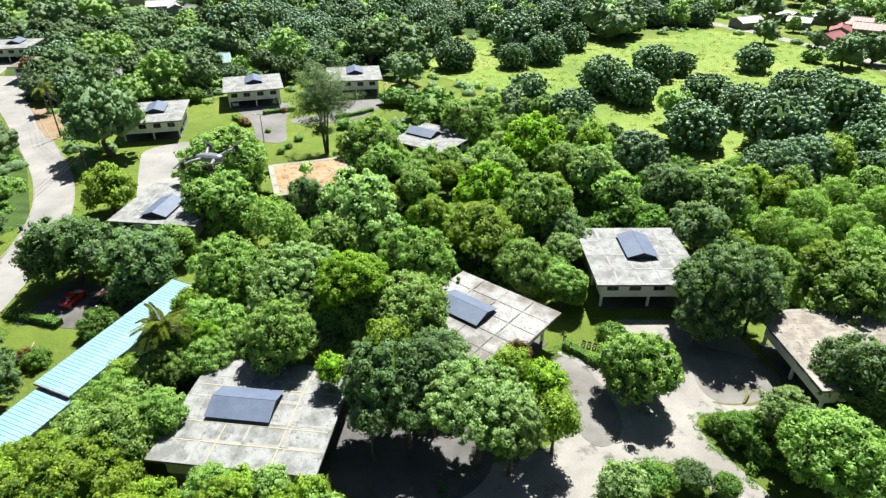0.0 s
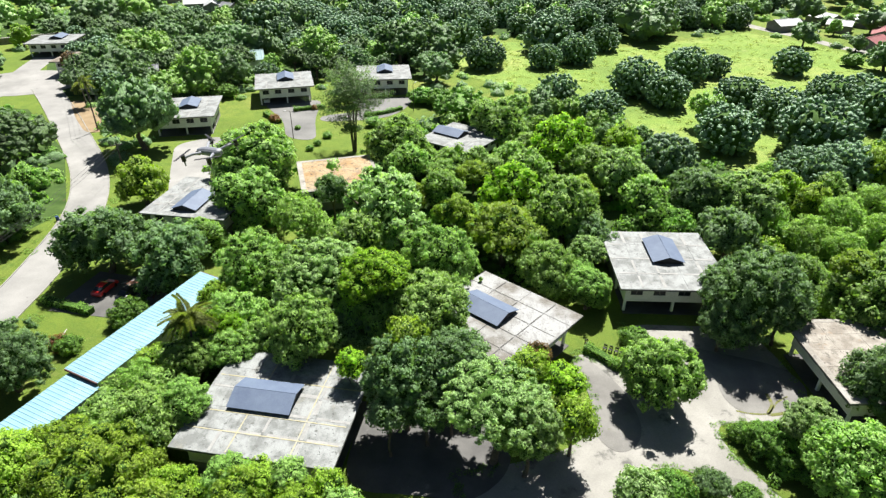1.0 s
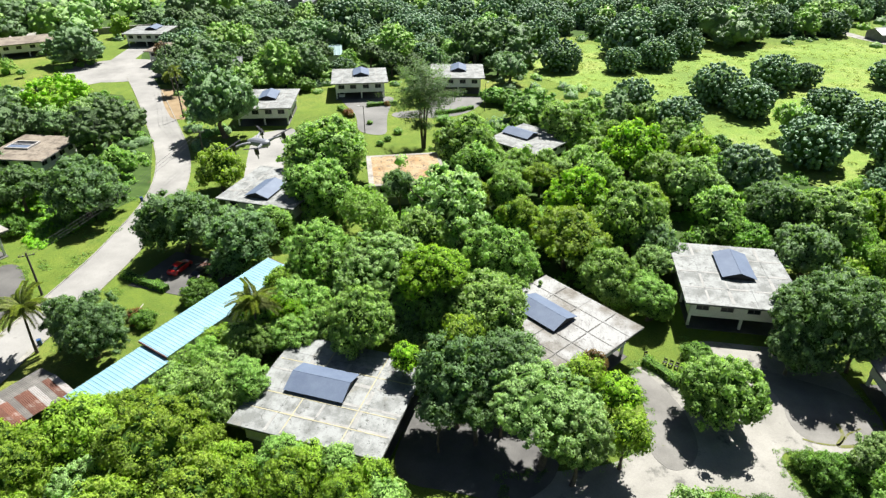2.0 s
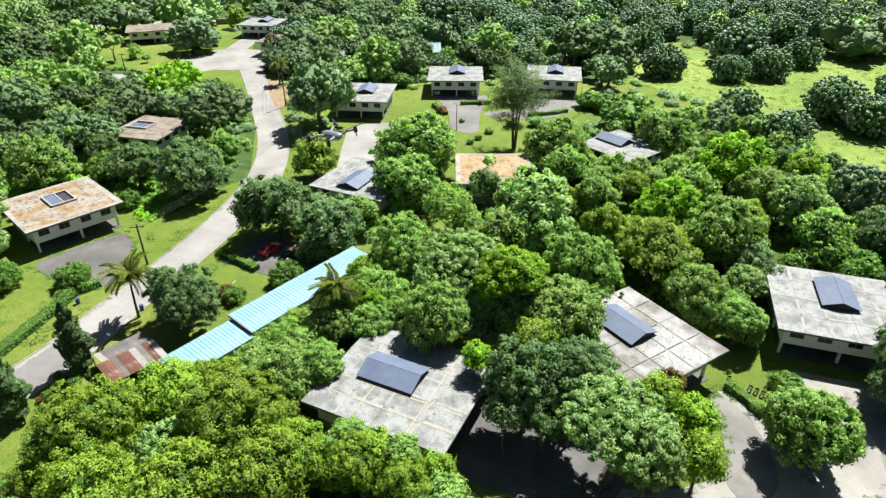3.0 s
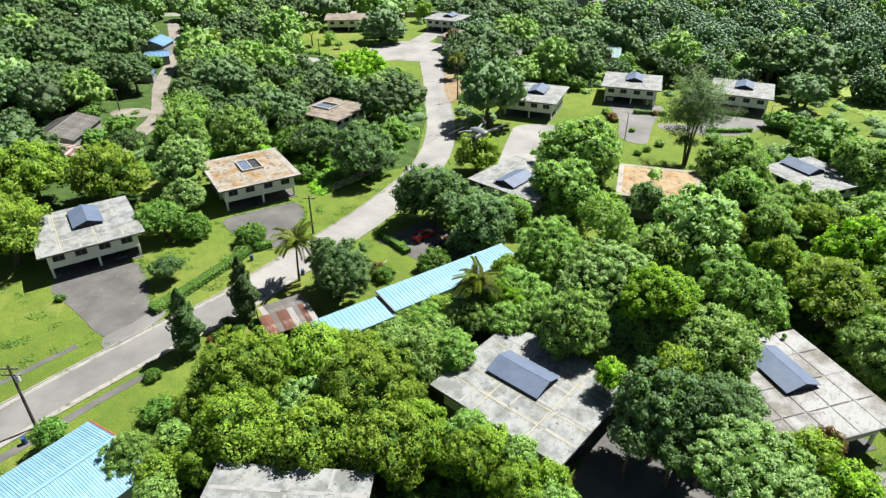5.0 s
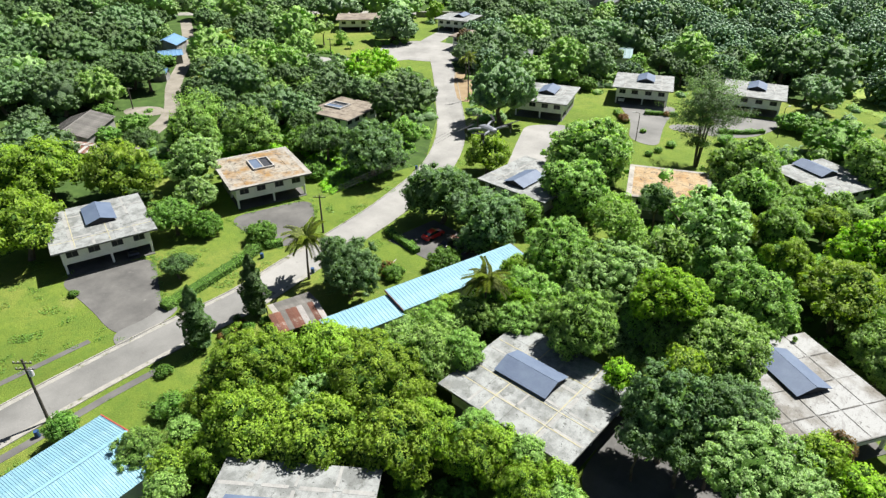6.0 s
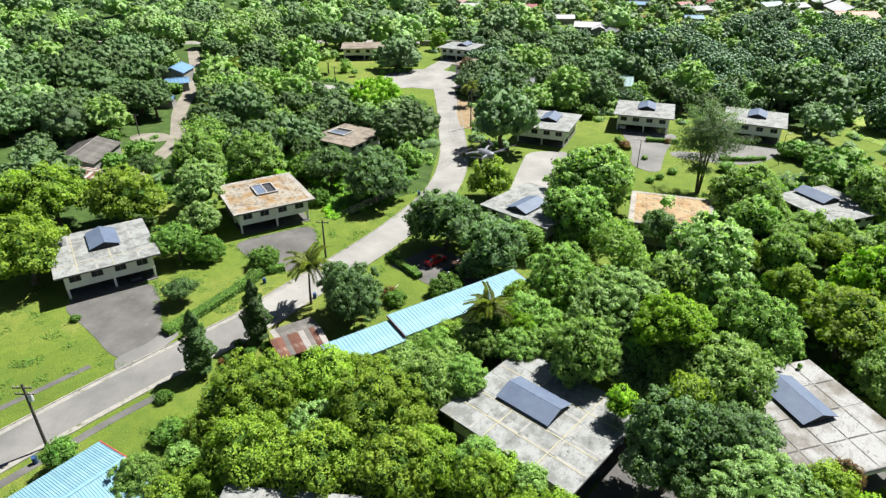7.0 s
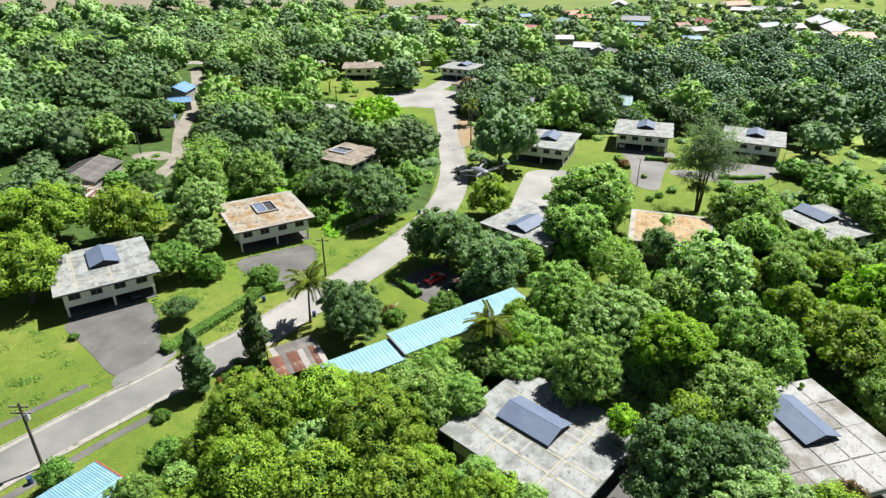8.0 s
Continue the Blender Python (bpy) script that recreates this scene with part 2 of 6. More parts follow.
def grass_material(name, gain):
    m, nodes, links, bsdf = material(name, 0.9, 0.0, 0.15)
    v = coords(nodes)
    big = noise_value(nodes, links, v, 0.035, 5.0, 0.6)
    mid = noise_value(nodes, links, v, 0.35, 6.0, 0.65)
    fine = noise_value(nodes, links, v, 5.0, 5.0, 0.75)
    col = ramp(nodes, links, big, (0.32, (0.092, 0.135, 0.021)), (0.5, (0.130, 0.186, 0.027)), (0.68, (0.195, 0.215, 0.048)))
    col = mix(nodes, links, ramp(nodes, links, mid, (0.45, (0.0,)), (0.72, (0.8,))), col, (0.08, 0.14, 0.022))
    dry = noise_value(nodes, links, v, 0.12, 6.0, 0.7)
    col = mix(nodes, links, ramp(nodes, links, dry, (0.6, (0.0,)), (0.74, (0.7,))), col, (0.24, 0.235, 0.08))
    weed = noise_value(nodes, links, v, 1.3, 7.0, 0.7)
    col = mix(nodes, links, ramp(nodes, links, weed, (0.52, (0.0,)), (0.66, (0.7,))), col, (0.07, 0.135, 0.02))
    col = mix(nodes, links, 0.75, col, ramp(nodes, links, fine, (0.32, (0.35,)), (0.66, (1.0,))), "MULTIPLY")
    col = mix(nodes, links, 1.0, col, gain, "MULTIPLY")
    links.new(col, bsdf.inputs["Base Color"])
    bump(nodes, links, bsdf, fine, 0.9, 0.2)
    return m


GRASS = grass_material("rough_grass", (1.1, 1.1, 1.1))
MEADOW = grass_material("tall_meadow_grass", (1.55, 1.58, 2.0))


# ---- mesh helpers ----
def link_mesh(name, bm, mat, parent=None, label=""):
    """Links a bmesh as one mesh object, under a parent if there is one."""
    me = bpy.data.meshes.new(name)
    bm.to_mesh(me)
    bm.free()
    for one in mat if isinstance(mat, (list, tuple)) else [mat]:
        me.materials.append(one)
    return place_mesh(name, me, parent, label)


def place_mesh(name, me, parent=None, label="", m=None):
    ob = new(name, me)
    ob.parent = parent
    if m is not None:
        ob.matrix_basis = m
    if label:
        ob["label"] = label
    return ob


def box(bm, x0, x1, y0, y1, z0, z1, bevel=0.0):
    made = bmesh.ops.create_cube(bm, size=1.0)
    for v in made["verts"]:
        v.co = ((x0 + x1) / 2 + v.co.x * (x1 - x0), (y0 + y1) / 2 + v.co.y * (y1 - y0), (z0 + z1) / 2 + v.co.z * (z1 - z0))
    if bevel:
        edges = list({e for v in made["verts"] for e in v.link_edges})
        bmesh.ops.bevel(bm, geom=edges, offset=bevel, segments=1, affect="EDGES")
    return bm


def one_box(*a, bevel=0.0):
    return box(bmesh.new(), *a, bevel=bevel)


def tube(bm, points, radii, sides=8, cap=True):
    """A tapered tube along points."""
    rings = []
    for i, p in enumerate(points):
        p = Vector(p)
        way = (Vector(points[min(i + 1, len(points) - 1)]) - Vector(points[max(i - 1, 0)])).normalized()
        a = way.orthogonal().normalized()
        b = way.cross(a)
        rings.append([bm.verts.new(p + (a * math.cos(k * math.tau / sides) + b * math.sin(k * math.tau / sides)) * radii[i]) for k in range(sides)])
    for r, s in zip(rings, rings[1:]):
        for k in range(sides):
            bm.faces.new((r[k], r[(k + 1) % sides], s[(k + 1) % sides], s[k]))
    if cap:
        bm.faces.new(rings[-1])
        bm.faces.new(rings[0][::-1])
    return bm


def rounded(outline, most=2.2):
    """The outline with its corners cut round."""
    for _ in range(3):
        out = []
        for p, q in zip(outline, outline[1:] + outline[:1]):
            ln = math.hypot(q[0] - p[0], q[1] - p[1])
            f = min(0.27, most / ln)
            out += [(p[0] + (q[0] - p[0]) * f, p[1] + (q[1] - p[1]) * f), (q[0] + (p[0] - q[0]) * f, q[1] + (p[1] - q[1]) * f)]
        outline, most = out, most * 0.5
    return outline


def slab(name, outline, z0, z1, mat, kind="structure", label="", category=""):
    """A flat slab over an outline on the ground."""
    if name in ("driveway", "pavement", "bare_ground"):
        outline = rounded(outline)
    bm = bmesh.new()
    low = [bm.verts.new((x, y, z0)) for x, y in outline]
    face = bm.faces.new(low)
    if face.normal.z < 0 or sum(a[0] * b[1] - b[0] * a[1] for a, b in zip(outline, outline[1:] + outline[:1])) < 0:
        face.normal_flip()
    up = bmesh.ops.extrude_face_region(bm, geom=[face])
    for v in up["geom"]:
        if isinstance(v, bmesh.types.BMVert):
            v.co.z = z1
    bmesh.ops.recalc_face_normals(bm, faces=bm.faces)
    return tagged(link_mesh(name, bm, mat), label, category, kind=kind)


def smooth(points, steps=6):
    """A Catmull-Rom curve through points in the plane."""
    p = [Vector(q) for q in points]
    p = [p[0] * 2 - p[1]] + p + [p[-1] * 2 - p[-2]]
    out = []
    for a, b, c, d in zip(p, p[1:], p[2:], p[3:]):
        for k in range(steps):
            t = k / steps
            out.append(0.5 * ((2 * b) + (c - a) * t + (2 * a - 5 * b + 4 * c - d) * t * t + (3 * b - a - 3 * c + d) * t ** 3))
    return out + [p[-2]]


def ribbon(points, offset0, offset1, z0, z1):
    """A strip along a curve between two offsets to its left, as a solid."""
    bm = bmesh.new()
    rows = []
    for i, p in enumerate(points):
        way = (points[min(i + 1, len(points) - 1)] - points[max(i - 1, 0)]).normalized()
        side = Vector((-way.y, way.x))
        a, b = p + side * offset0, p + side * offset1
        rows.append([bm.verts.new((q.x, q.y, z)) for q, z in ((a, z0), (a, z1), (b, z1), (b, z0))])
    for r, s in zip(rows, rows[1:]):
        for k in range(4):
            bm.faces.new((r[k], s[k], s[(k + 1) % 4], r[(k + 1) % 4]))
    bm.faces.new(rows[0][::-1])
    bm.faces.new(rows[-1])
    bmesh.ops.recalc_face_normals(bm, faces=bm.faces)
    return bm


# ---- ground, roads and paving ----
bm = bmesh.new()
bmesh.ops.create_grid(bm, x_segments=40, y_segments=40, size=3000)
tagged(link_mesh("ground", bm, GRASS), "rough sunlit grass with dry patches", "ground", kind="structure")

MAIN = smooth([(-71.5, -20), (-71.0, 5), (-70.6, 20), (-69.7, 33), (-68.3, 45), (-68.8, 57), (-69.2, 70), (-70.4, 84), (-74.6, 104), (-84, 123), (-101, 146), (-119, 169), (-133, 186)])
tagged(link_mesh("road", ribbon(MAIN[:27], -3.55, 3.55, -0.2, 0.03), ASPHALT), "weathered grey asphalt road between lawns", "road", kind="structure")
tagged(link_mesh("road", ribbon(MAIN[26:], -3.55, 3.55, -0.2, 0.032), PALE_ASPHALT), "pale sun-bleached asphalt road winding between trees", "road", kind="structure")
for a in (-3.75, 3.57):
    tagged(link_mesh("kerb", ribbon(MAIN, a, a + 0.18, -0.2, 0.13), KERB), "low pale concrete kerb beside the road", "kerb", kind="structure")
for a in (-3.55, 2.8):
    tagged(link_mesh("gutter", ribbon(MAIN[:36], a, a + 0.75, -0.2, 0.04), KERB), "pale concrete gutter strip along the road edge", "gutter", kind="structure")
circle = [(-143 + 19 * math.cos(k * math.tau / 24), 191 + 15 * math.sin(k * math.tau / 24)) for k in range(24)]
slab("road", circle, -0.2, 0.035, PALE_ASPHALT, label="wide pale turning circle at the end of the road", category="road")
SPUR = smooth([(-148, 195), (-153, 212), (-158, 232)])
tagged(link_mesh("road", ribbon(SPUR, -4, 4, -0.2, 0.04), PALE_ASPHALT), "pale asphalt drive up to a house", "road", kind="structure")
SIDE = smooth([(-138, 184), (-152, 166), (-168, 158), (-185, 162)])
tagged(link_mesh("road", ribbon(SIDE, -3, 3, -0.2, 0.042), PALE_ASPHALT), "narrow pale side road through grass", "road", kind="structure")
LEFT = smooth([(-135, 60), (-146, 78), (-157, 92), (-181, 109), (-204, 129), (-232, 150), (-270, 175)])
tagged(link_mesh("road", ribbon(LEFT, -2.4, 2.4, -0.2, 0.03), DUSTY), "dusty concrete lane between trees", "road", kind="structure")
FOOT = smooth([(-66.3, -5), (-65.5, 12), (-65.2, 22), (-64.6, 28)])
tagged(link_mesh("footpath", ribbon(FOOT, -0.6, 0.6, -0.2, 0.03), DARK_PAVING), "narrow dark footpath through the lawn", "path", kind="structure")
FOOT = smooth([(-79.5, 5), (-78.6, 16), (-77.8, 26)])
tagged(link_mesh("footpath", ribbon(FOOT, -0.5, 0.5, -0.2, 0.03), DARK_PAVING), "narrow dark footpath through the lawn", "path", kind="structure")
YARD = [(2, 40), (-1, 45), (5.7, 47), (12, 49), (15.5, 52.5), (16.6, 57.5), (14.6, 63), (15.5, 66.5), (18.2, 64.8), (21.5, 62), (22.5, 66), (22.5, 73), (40, 73), (42.5, 66), (43.2, 56), (37, 53.4), (33.2, 54.6), (29.7, 53.8), (30.2, 50), (32.5, 46), (35, 41), (35, 30), (30, 30), (29.5, 41), (26.5, 46.5), (22.5, 47.6), (17.5, 45.6), (14, 38)]
slab("pavement", YARD, -0.2, 0.04, CONCRETE, label="pale stained concrete turning yard between houses", category="pavement")
slab("driveway", [(24, 70.5), (43, 64.5), (43.6, 58.2), (35.5, 55.2), (32, 57.5), (33, 64)], -0.2, 0.06, YARD_PATCH, label="darker cracked asphalt patch on the yard", category="driveway")
slab("driveway", [(14.1, 65.2), (16.1, 58.5), (15.6, 53.2), (15.9, 50.4), (18.4, 48.6), (21.5, 51.9), (20.8, 58.0), (19.2, 61.4), (16.0, 65.9)], -0.2, 0.065, YARD_PATCH, label="grey worn asphalt drive curving from house to yard", category="driveway")
for line, wide in (([(38.0, 59.5), (37.9, 57.5), (36.9, 55.9), (38.9, 56.2), (41.1, 56.9)], 0.22), ([(33.2, 56.3), (35.0, 55.9), (37.0, 56.1), (38.6, 57.9), (40.4, 59.1)], 0.12)):
    tagged(link_mesh("moss", ribbon(smooth(line), -wide, wide, -0.1, 0.068), MOSS), "yellow-green moss and weeds in a crack of the asphalt", "moss", kind="structure")
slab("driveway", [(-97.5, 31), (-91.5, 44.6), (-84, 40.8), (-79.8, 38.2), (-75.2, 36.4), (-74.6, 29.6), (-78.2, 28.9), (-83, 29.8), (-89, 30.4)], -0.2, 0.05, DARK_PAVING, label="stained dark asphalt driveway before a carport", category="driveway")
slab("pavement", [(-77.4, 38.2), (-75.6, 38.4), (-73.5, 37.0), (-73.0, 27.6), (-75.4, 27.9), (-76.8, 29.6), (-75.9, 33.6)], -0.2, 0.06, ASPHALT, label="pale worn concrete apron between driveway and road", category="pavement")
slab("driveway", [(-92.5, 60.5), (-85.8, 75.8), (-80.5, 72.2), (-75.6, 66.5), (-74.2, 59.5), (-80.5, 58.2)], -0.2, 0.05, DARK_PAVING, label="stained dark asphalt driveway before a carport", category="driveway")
slab("driveway", [(-72, 140), (-62, 147), (-58.5, 128), (-53, 113), (-61, 111), (-66.5, 125)], -0.2, 0.05, PALE_ASPHALT, label="pale concrete driveway leading to a house", category="driveway")
slab("driveway", [(-60, 173), (-44, 178), (-42, 160), (-38, 144), (-46, 145.5), (-50, 158)], -0.2, 0.05, ASPHALT, label="grey asphalt driveway before a house", category="driveway")
slab("driveway", [(-36, 178), (-17, 182), (-18, 172), (-22, 163), (-29, 160), (-40, 158), (-41.5, 163), (-30, 167.5)], -0.2, 0.055, ASPHALT, label="grey asphalt driveway before a house", category="driveway")
# Dark asphalt here also carries the deep tree shade in its colour.
slab("driveway", [(-12.5, 42.5), (-12, 57), (-1, 58), (7, 48.5), (2.2, 41.5), (-4, 42.5)], -0.2, 0.05, DARK_PAVING, label="dark asphalt driveway, also coloured for deep shade under trees", category="driveway")
slab("bare_ground", [(-171, 85.5), (-166, 92.5), (-160, 92.5), (-156.5, 88.5), (-163.5, 82.5)], -0.2, 0.055, DUSTY, label="pale trodden yard of concrete beside the lane", category="ground")
slab("bare_ground", [(-118, 174), (-108, 171), (-98, 157), (-93.5, 148), (-98, 146.5), (-108, 159)], -0.2, 0.05, DIRT, label="patch of bare sandy earth beside the road", category="ground")
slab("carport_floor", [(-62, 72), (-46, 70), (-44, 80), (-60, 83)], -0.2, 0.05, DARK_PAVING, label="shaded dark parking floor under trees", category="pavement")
TAN = [(-645, 205), (-575, 245), (-545, 300), (-475, 372), (-410, 420), (-372, 458), (-420, 640), (-900, 720), (-1250, 320), (-900, 170)]
PADDY = [(-352, 436), (-300, 466), (-235, 498), (-190, 528), (-230, 660), (-330, 580), (-385, 480)]
slab("field", TAN, -0.2, 0.06, TAN_FIELD, label="dry tan harvested field far off", category="field")
slab("field", PADDY, -0.2, 0.09, GREEN_FIELD, label="bright green paddy field far off", category="field")


# ---- trees ----
def unit(v):
    return v / (np.linalg.norm(v, axis=1)[:, None] + 1e-9)


def leaf_cards(points, normals, size, rng, droop=0.35, jitter=0.55):
    """Vertices, faces and vertex normals of small leaf sprays lying on a surface."""
    n = len(points)
    nr = unit(unit(normals) + rng.normal(0, jitter, (n, 3)) + np.array([0, 0, 0.25]))
    u = unit(np.cross(nr, rng.normal(0, 1, (n, 3))))
    w = np.cross(nr, u)
    ln = size * rng.uniform(0.65, 1.35, n)[:, None]
    wd = ln * rng.uniform(0.75, 1.05, n)[:, None]
    v = np.stack([points - u * ln * 0.4 + w * wd * 0.5, points - u * ln * 0.4 - w * wd * 0.5, points + u * ln * 0.6 - nr * ln * droop * 0.4], 1)
    shade = unit(0.8 * unit(normals) + 0.8 * nr)
    return v.reshape(-1, 3), np.arange(3 * n).reshape(n, 3), np.repeat(shade, 3, 0)


def ball(n_seg):
    bm = bmesh.new()
    bmesh.ops.create_icosphere(bm, subdivisions=n_seg, radius=1.0)
    v = np.array([x.co[:] for x in bm.verts])
    fc = np.array([[x.index for x in q.verts] for q in bm.faces])
    bm.free()
    return v, fc


BALLS = {k: ball(k) for k in (1, 2)}


def make_mesh(name, verts, quads, tris, mats, normals=None):
    """A mesh of leaves (first material) and inner triangles (second material)."""
    me = bpy.data.meshes.new(name)
    nq, nt, side = len(quads), len(tris), quads.shape[1]
    me.vertices.add(len(verts))
    me.vertices.foreach_set("co", np.asarray(verts, np.float32).ravel())
    me.loops.add(side * nq + 3 * nt)
    me.polygons.add(nq + nt)
    me.loops.foreach_set("vertex_index", np.concatenate([np.asarray(quads).ravel(), np.asarray(tris).ravel()]).astype(np.int32))
    me.polygons.foreach_set("loop_start", np.concatenate([np.arange(nq) * side, side * nq + np.arange(nt) * 3]).astype(np.int32))
    me.polygons.foreach_set("material_index", np.concatenate([np.zeros(nq), np.ones(nt)]).astype(np.int32))
    for m in mats:
        me.materials.append(m)
    me.update(calc_edges=True)
    me.validate()
    if normals is not None:
        me.polygons.foreach_set("use_smooth", np.ones(nq + nt, bool))
        me.normals_split_custom_set_from_vertices(np.asarray(normals, np.float32))
    return me


def crown_arrays(rng, r, h, rv, clumps, leaves, leaf, low=-0.35, fill=0.82, spread=(0.14, 0.24), ragged=0.13, clump_cores=True, domes=4, dented=1.0, even=False):
    """A crown of several merged domes, each built of leafy clumps: leaves over hidden cores, many coloured dark as
    shaded gaps.
    """
    zc = h - rv
    mid = np.array([[0.0, 0.0, zc]])
    size = np.array([[r, r, rv]])
    if domes:
        a = rng.uniform(0, math.tau) + np.arange(domes) * math.tau / domes + rng.normal(0, 0.35, domes)
        sr = rng.uniform(0.52, 0.68, domes)
        off = (1.02 - sr) * rng.uniform(0.9, 1.08, domes)
        lift = rng.uniform(-0.42, 0.16, domes)
        mid = np.concatenate([np.array([[0.06 * r, 0, zc + 0.12 * rv]]), np.stack([np.cos(a) * off * r, np.sin(a) * off * r, zc + lift * rv], 1)])
        size = np.concatenate([np.array([[0.8 * r, 0.8 * r, 0.92 * rv]]), np.stack([sr * r, sr * r, np.maximum(0.6, sr * 1.1) * rv], 1)])
    limbs = 12
    lobe = rng.normal(0, 1, (limbs, 3))
    lobe /= np.linalg.norm(lobe, axis=1)[:, None]
    dent = rng.uniform(-0.34, 0.08, limbs) * dented
    count = np.maximum(4, (1.45 if domes else 1.0) * clumps * size[:, 0] ** 2 / (size[:, 0] ** 2).sum()).astype(int)
    c, rc, home = [], [], []
    for m in range(len(mid)):
        k = np.arange(count[m]) + 0.5
        z = 1 - (1 - low) * k / count[m]
        a = k * 2.39996 + rng.uniform(0, 6.28)
        rad = np.sqrt(np.maximum(0, 1 - z * z))
        way = np.stack([rad * np.cos(a), rad * np.sin(a), z], 1) + rng.normal(0, 0.09, (count[m], 3))
        near = (np.exp((way @ lobe.T - 1) * 9) * dent).sum(1)
        rr = r * rng.uniform(*spread, count[m])
        out = (1 - rr / size[m, 0] * 0.9) * (1 + near) + rng.normal(0, ragged * 0.5, count[m])
        out = np.minimum(out, 1.06 - rr / size[m, 0])
        q = way * out[:, None] * size[m] + mid[m]
        keep = np.ones(count[m], bool)
        for o in range(len(mid)):
            if o != m:
                keep &= np.linalg.norm((q - mid[o]) / size[o], axis=1) > 0.72
        c.append(q[keep])
        rc.append(rr[keep])
        home.append(np.full(keep.sum(), m))
    c, rc, home = np.concatenate(c), np.concatenate(rc), np.concatenate(home)
    c[:, 2] = np.maximum(c[:, 2], rc * 0.5)
    share = rc ** 2 / (rc ** 2).sum()
    pts, nrm = [], []
    for i in range(len(c)):
        n = int(leaves * share[i] * (1.42 if clump_cores else 1.6))
        d = rng.normal(0, 1, (n, 3))
        d /= np.linalg.norm(d, axis=1)[:, None]
        q = c[i] + d * rc[i] * rng.uniform(0.8, 1.13, n)[:, None] * np.array([1, 1, 0.85])
        away = q - (mid[home[i]] - np.array([0, 0, 0.2 * rv]))
        away /= np.linalg.norm(away, axis=1)[:, None]
        keep = (d * away).sum(1) > -0.1
        dist = np.linalg.norm((q[:, None] - c[None]) / rc[None, :, None], axis=2)
        dist[:, i] = 9
        keep &= dist.min(1) > 0.74
        pts.append(q[keep])
        nrm.append(d[keep] * 1.0 + away[keep] * 0.25)
    if clump_cores:
        for m in range(len(mid)):
            n = int(leaves * 0.08 * size[m, 0] ** 2 / (size[:, 0] ** 2).sum() * (1.45 if domes else 1.0))
            d = unit(rng.normal(0, 1, (n, 3)))
            d = d[d[:, 2] > low - 0.1]
            swell = 1 + (np.exp((d @ lobe.T - 1) * 9) * dent).sum(1)
            q = mid[m] + d * size[m] * (swell * rng.uniform(0.7, 0.95, len(d)))[:, None]
            keep = (np.linalg.norm((q[:, None] - c[None]) / rc[None, :, None], axis=2).min(1) > 0.8) & (q[:, 2] > 0.2)
            for o in range(len(mid)):
                if o != m:
                    keep &= np.linalg.norm((q - mid[o]) / size[o], axis=1) > 0.8
            pts.append(q[keep])
            nrm.append(d[keep])
    verts, quads, shade = leaf_cards(np.concatenate(pts), np.concatenate(nrm), leaf, rng)
    dome, dome_faces = BALLS[2] if clump_cores or not domes else BALLS[1]
    cores, faces, base, leafy, ways = [], [np.zeros((0, 3), int)], len(verts), [quads], [shade]
    for m in range(len(mid)):
        swell = 1 + (np.exp((dome @ lobe.T - 1) * 9) * dent).sum(1)[:, None]
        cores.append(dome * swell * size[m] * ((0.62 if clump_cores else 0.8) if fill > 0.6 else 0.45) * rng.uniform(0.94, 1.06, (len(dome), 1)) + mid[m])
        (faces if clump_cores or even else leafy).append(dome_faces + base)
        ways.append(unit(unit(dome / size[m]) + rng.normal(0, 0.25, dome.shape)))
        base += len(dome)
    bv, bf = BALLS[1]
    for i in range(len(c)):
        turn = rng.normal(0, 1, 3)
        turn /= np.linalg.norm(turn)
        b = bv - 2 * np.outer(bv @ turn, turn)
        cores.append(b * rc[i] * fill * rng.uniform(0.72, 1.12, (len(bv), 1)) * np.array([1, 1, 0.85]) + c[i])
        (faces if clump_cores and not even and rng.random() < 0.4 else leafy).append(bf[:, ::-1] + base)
        ways.append(unit(b + rng.normal(0, 0.3 if clump_cores else 0.5, b.shape)))
        base += len(bv)
    return np.concatenate([verts] + cores), np.concatenate(leafy), np.concatenate(faces), np.concatenate(ways)


def trunk_bm(rng, h, r, girth, limbs=4):
    """A tapered trunk that forks into limbs."""
    bm = bmesh.new()
    fork = h * 0.4
    tube(bm, [(0, 0, -0.2), (0.05 * r * rng.normal(), 0.05 * r * rng.normal(), fork * 0.5), (0, 0, fork)], [girth * 1.5, girth, girth * 0.85], 7)
    for k in range(limbs):
        a = k * 1.57 + rng.uniform(0, 0.6)
        e = Vector((math.cos(a) * r * 0.55, math.sin(a) * r * 0.55, h * rng.uniform(0.62, 0.78)))
        tube(bm, [(0, 0, fork * 0.9), e * 0.45 + Vector((0, 0, fork * 0.55)), e], [girth * 0.6, girth * 0.4, girth * 0.15], 4, False)
    return bm


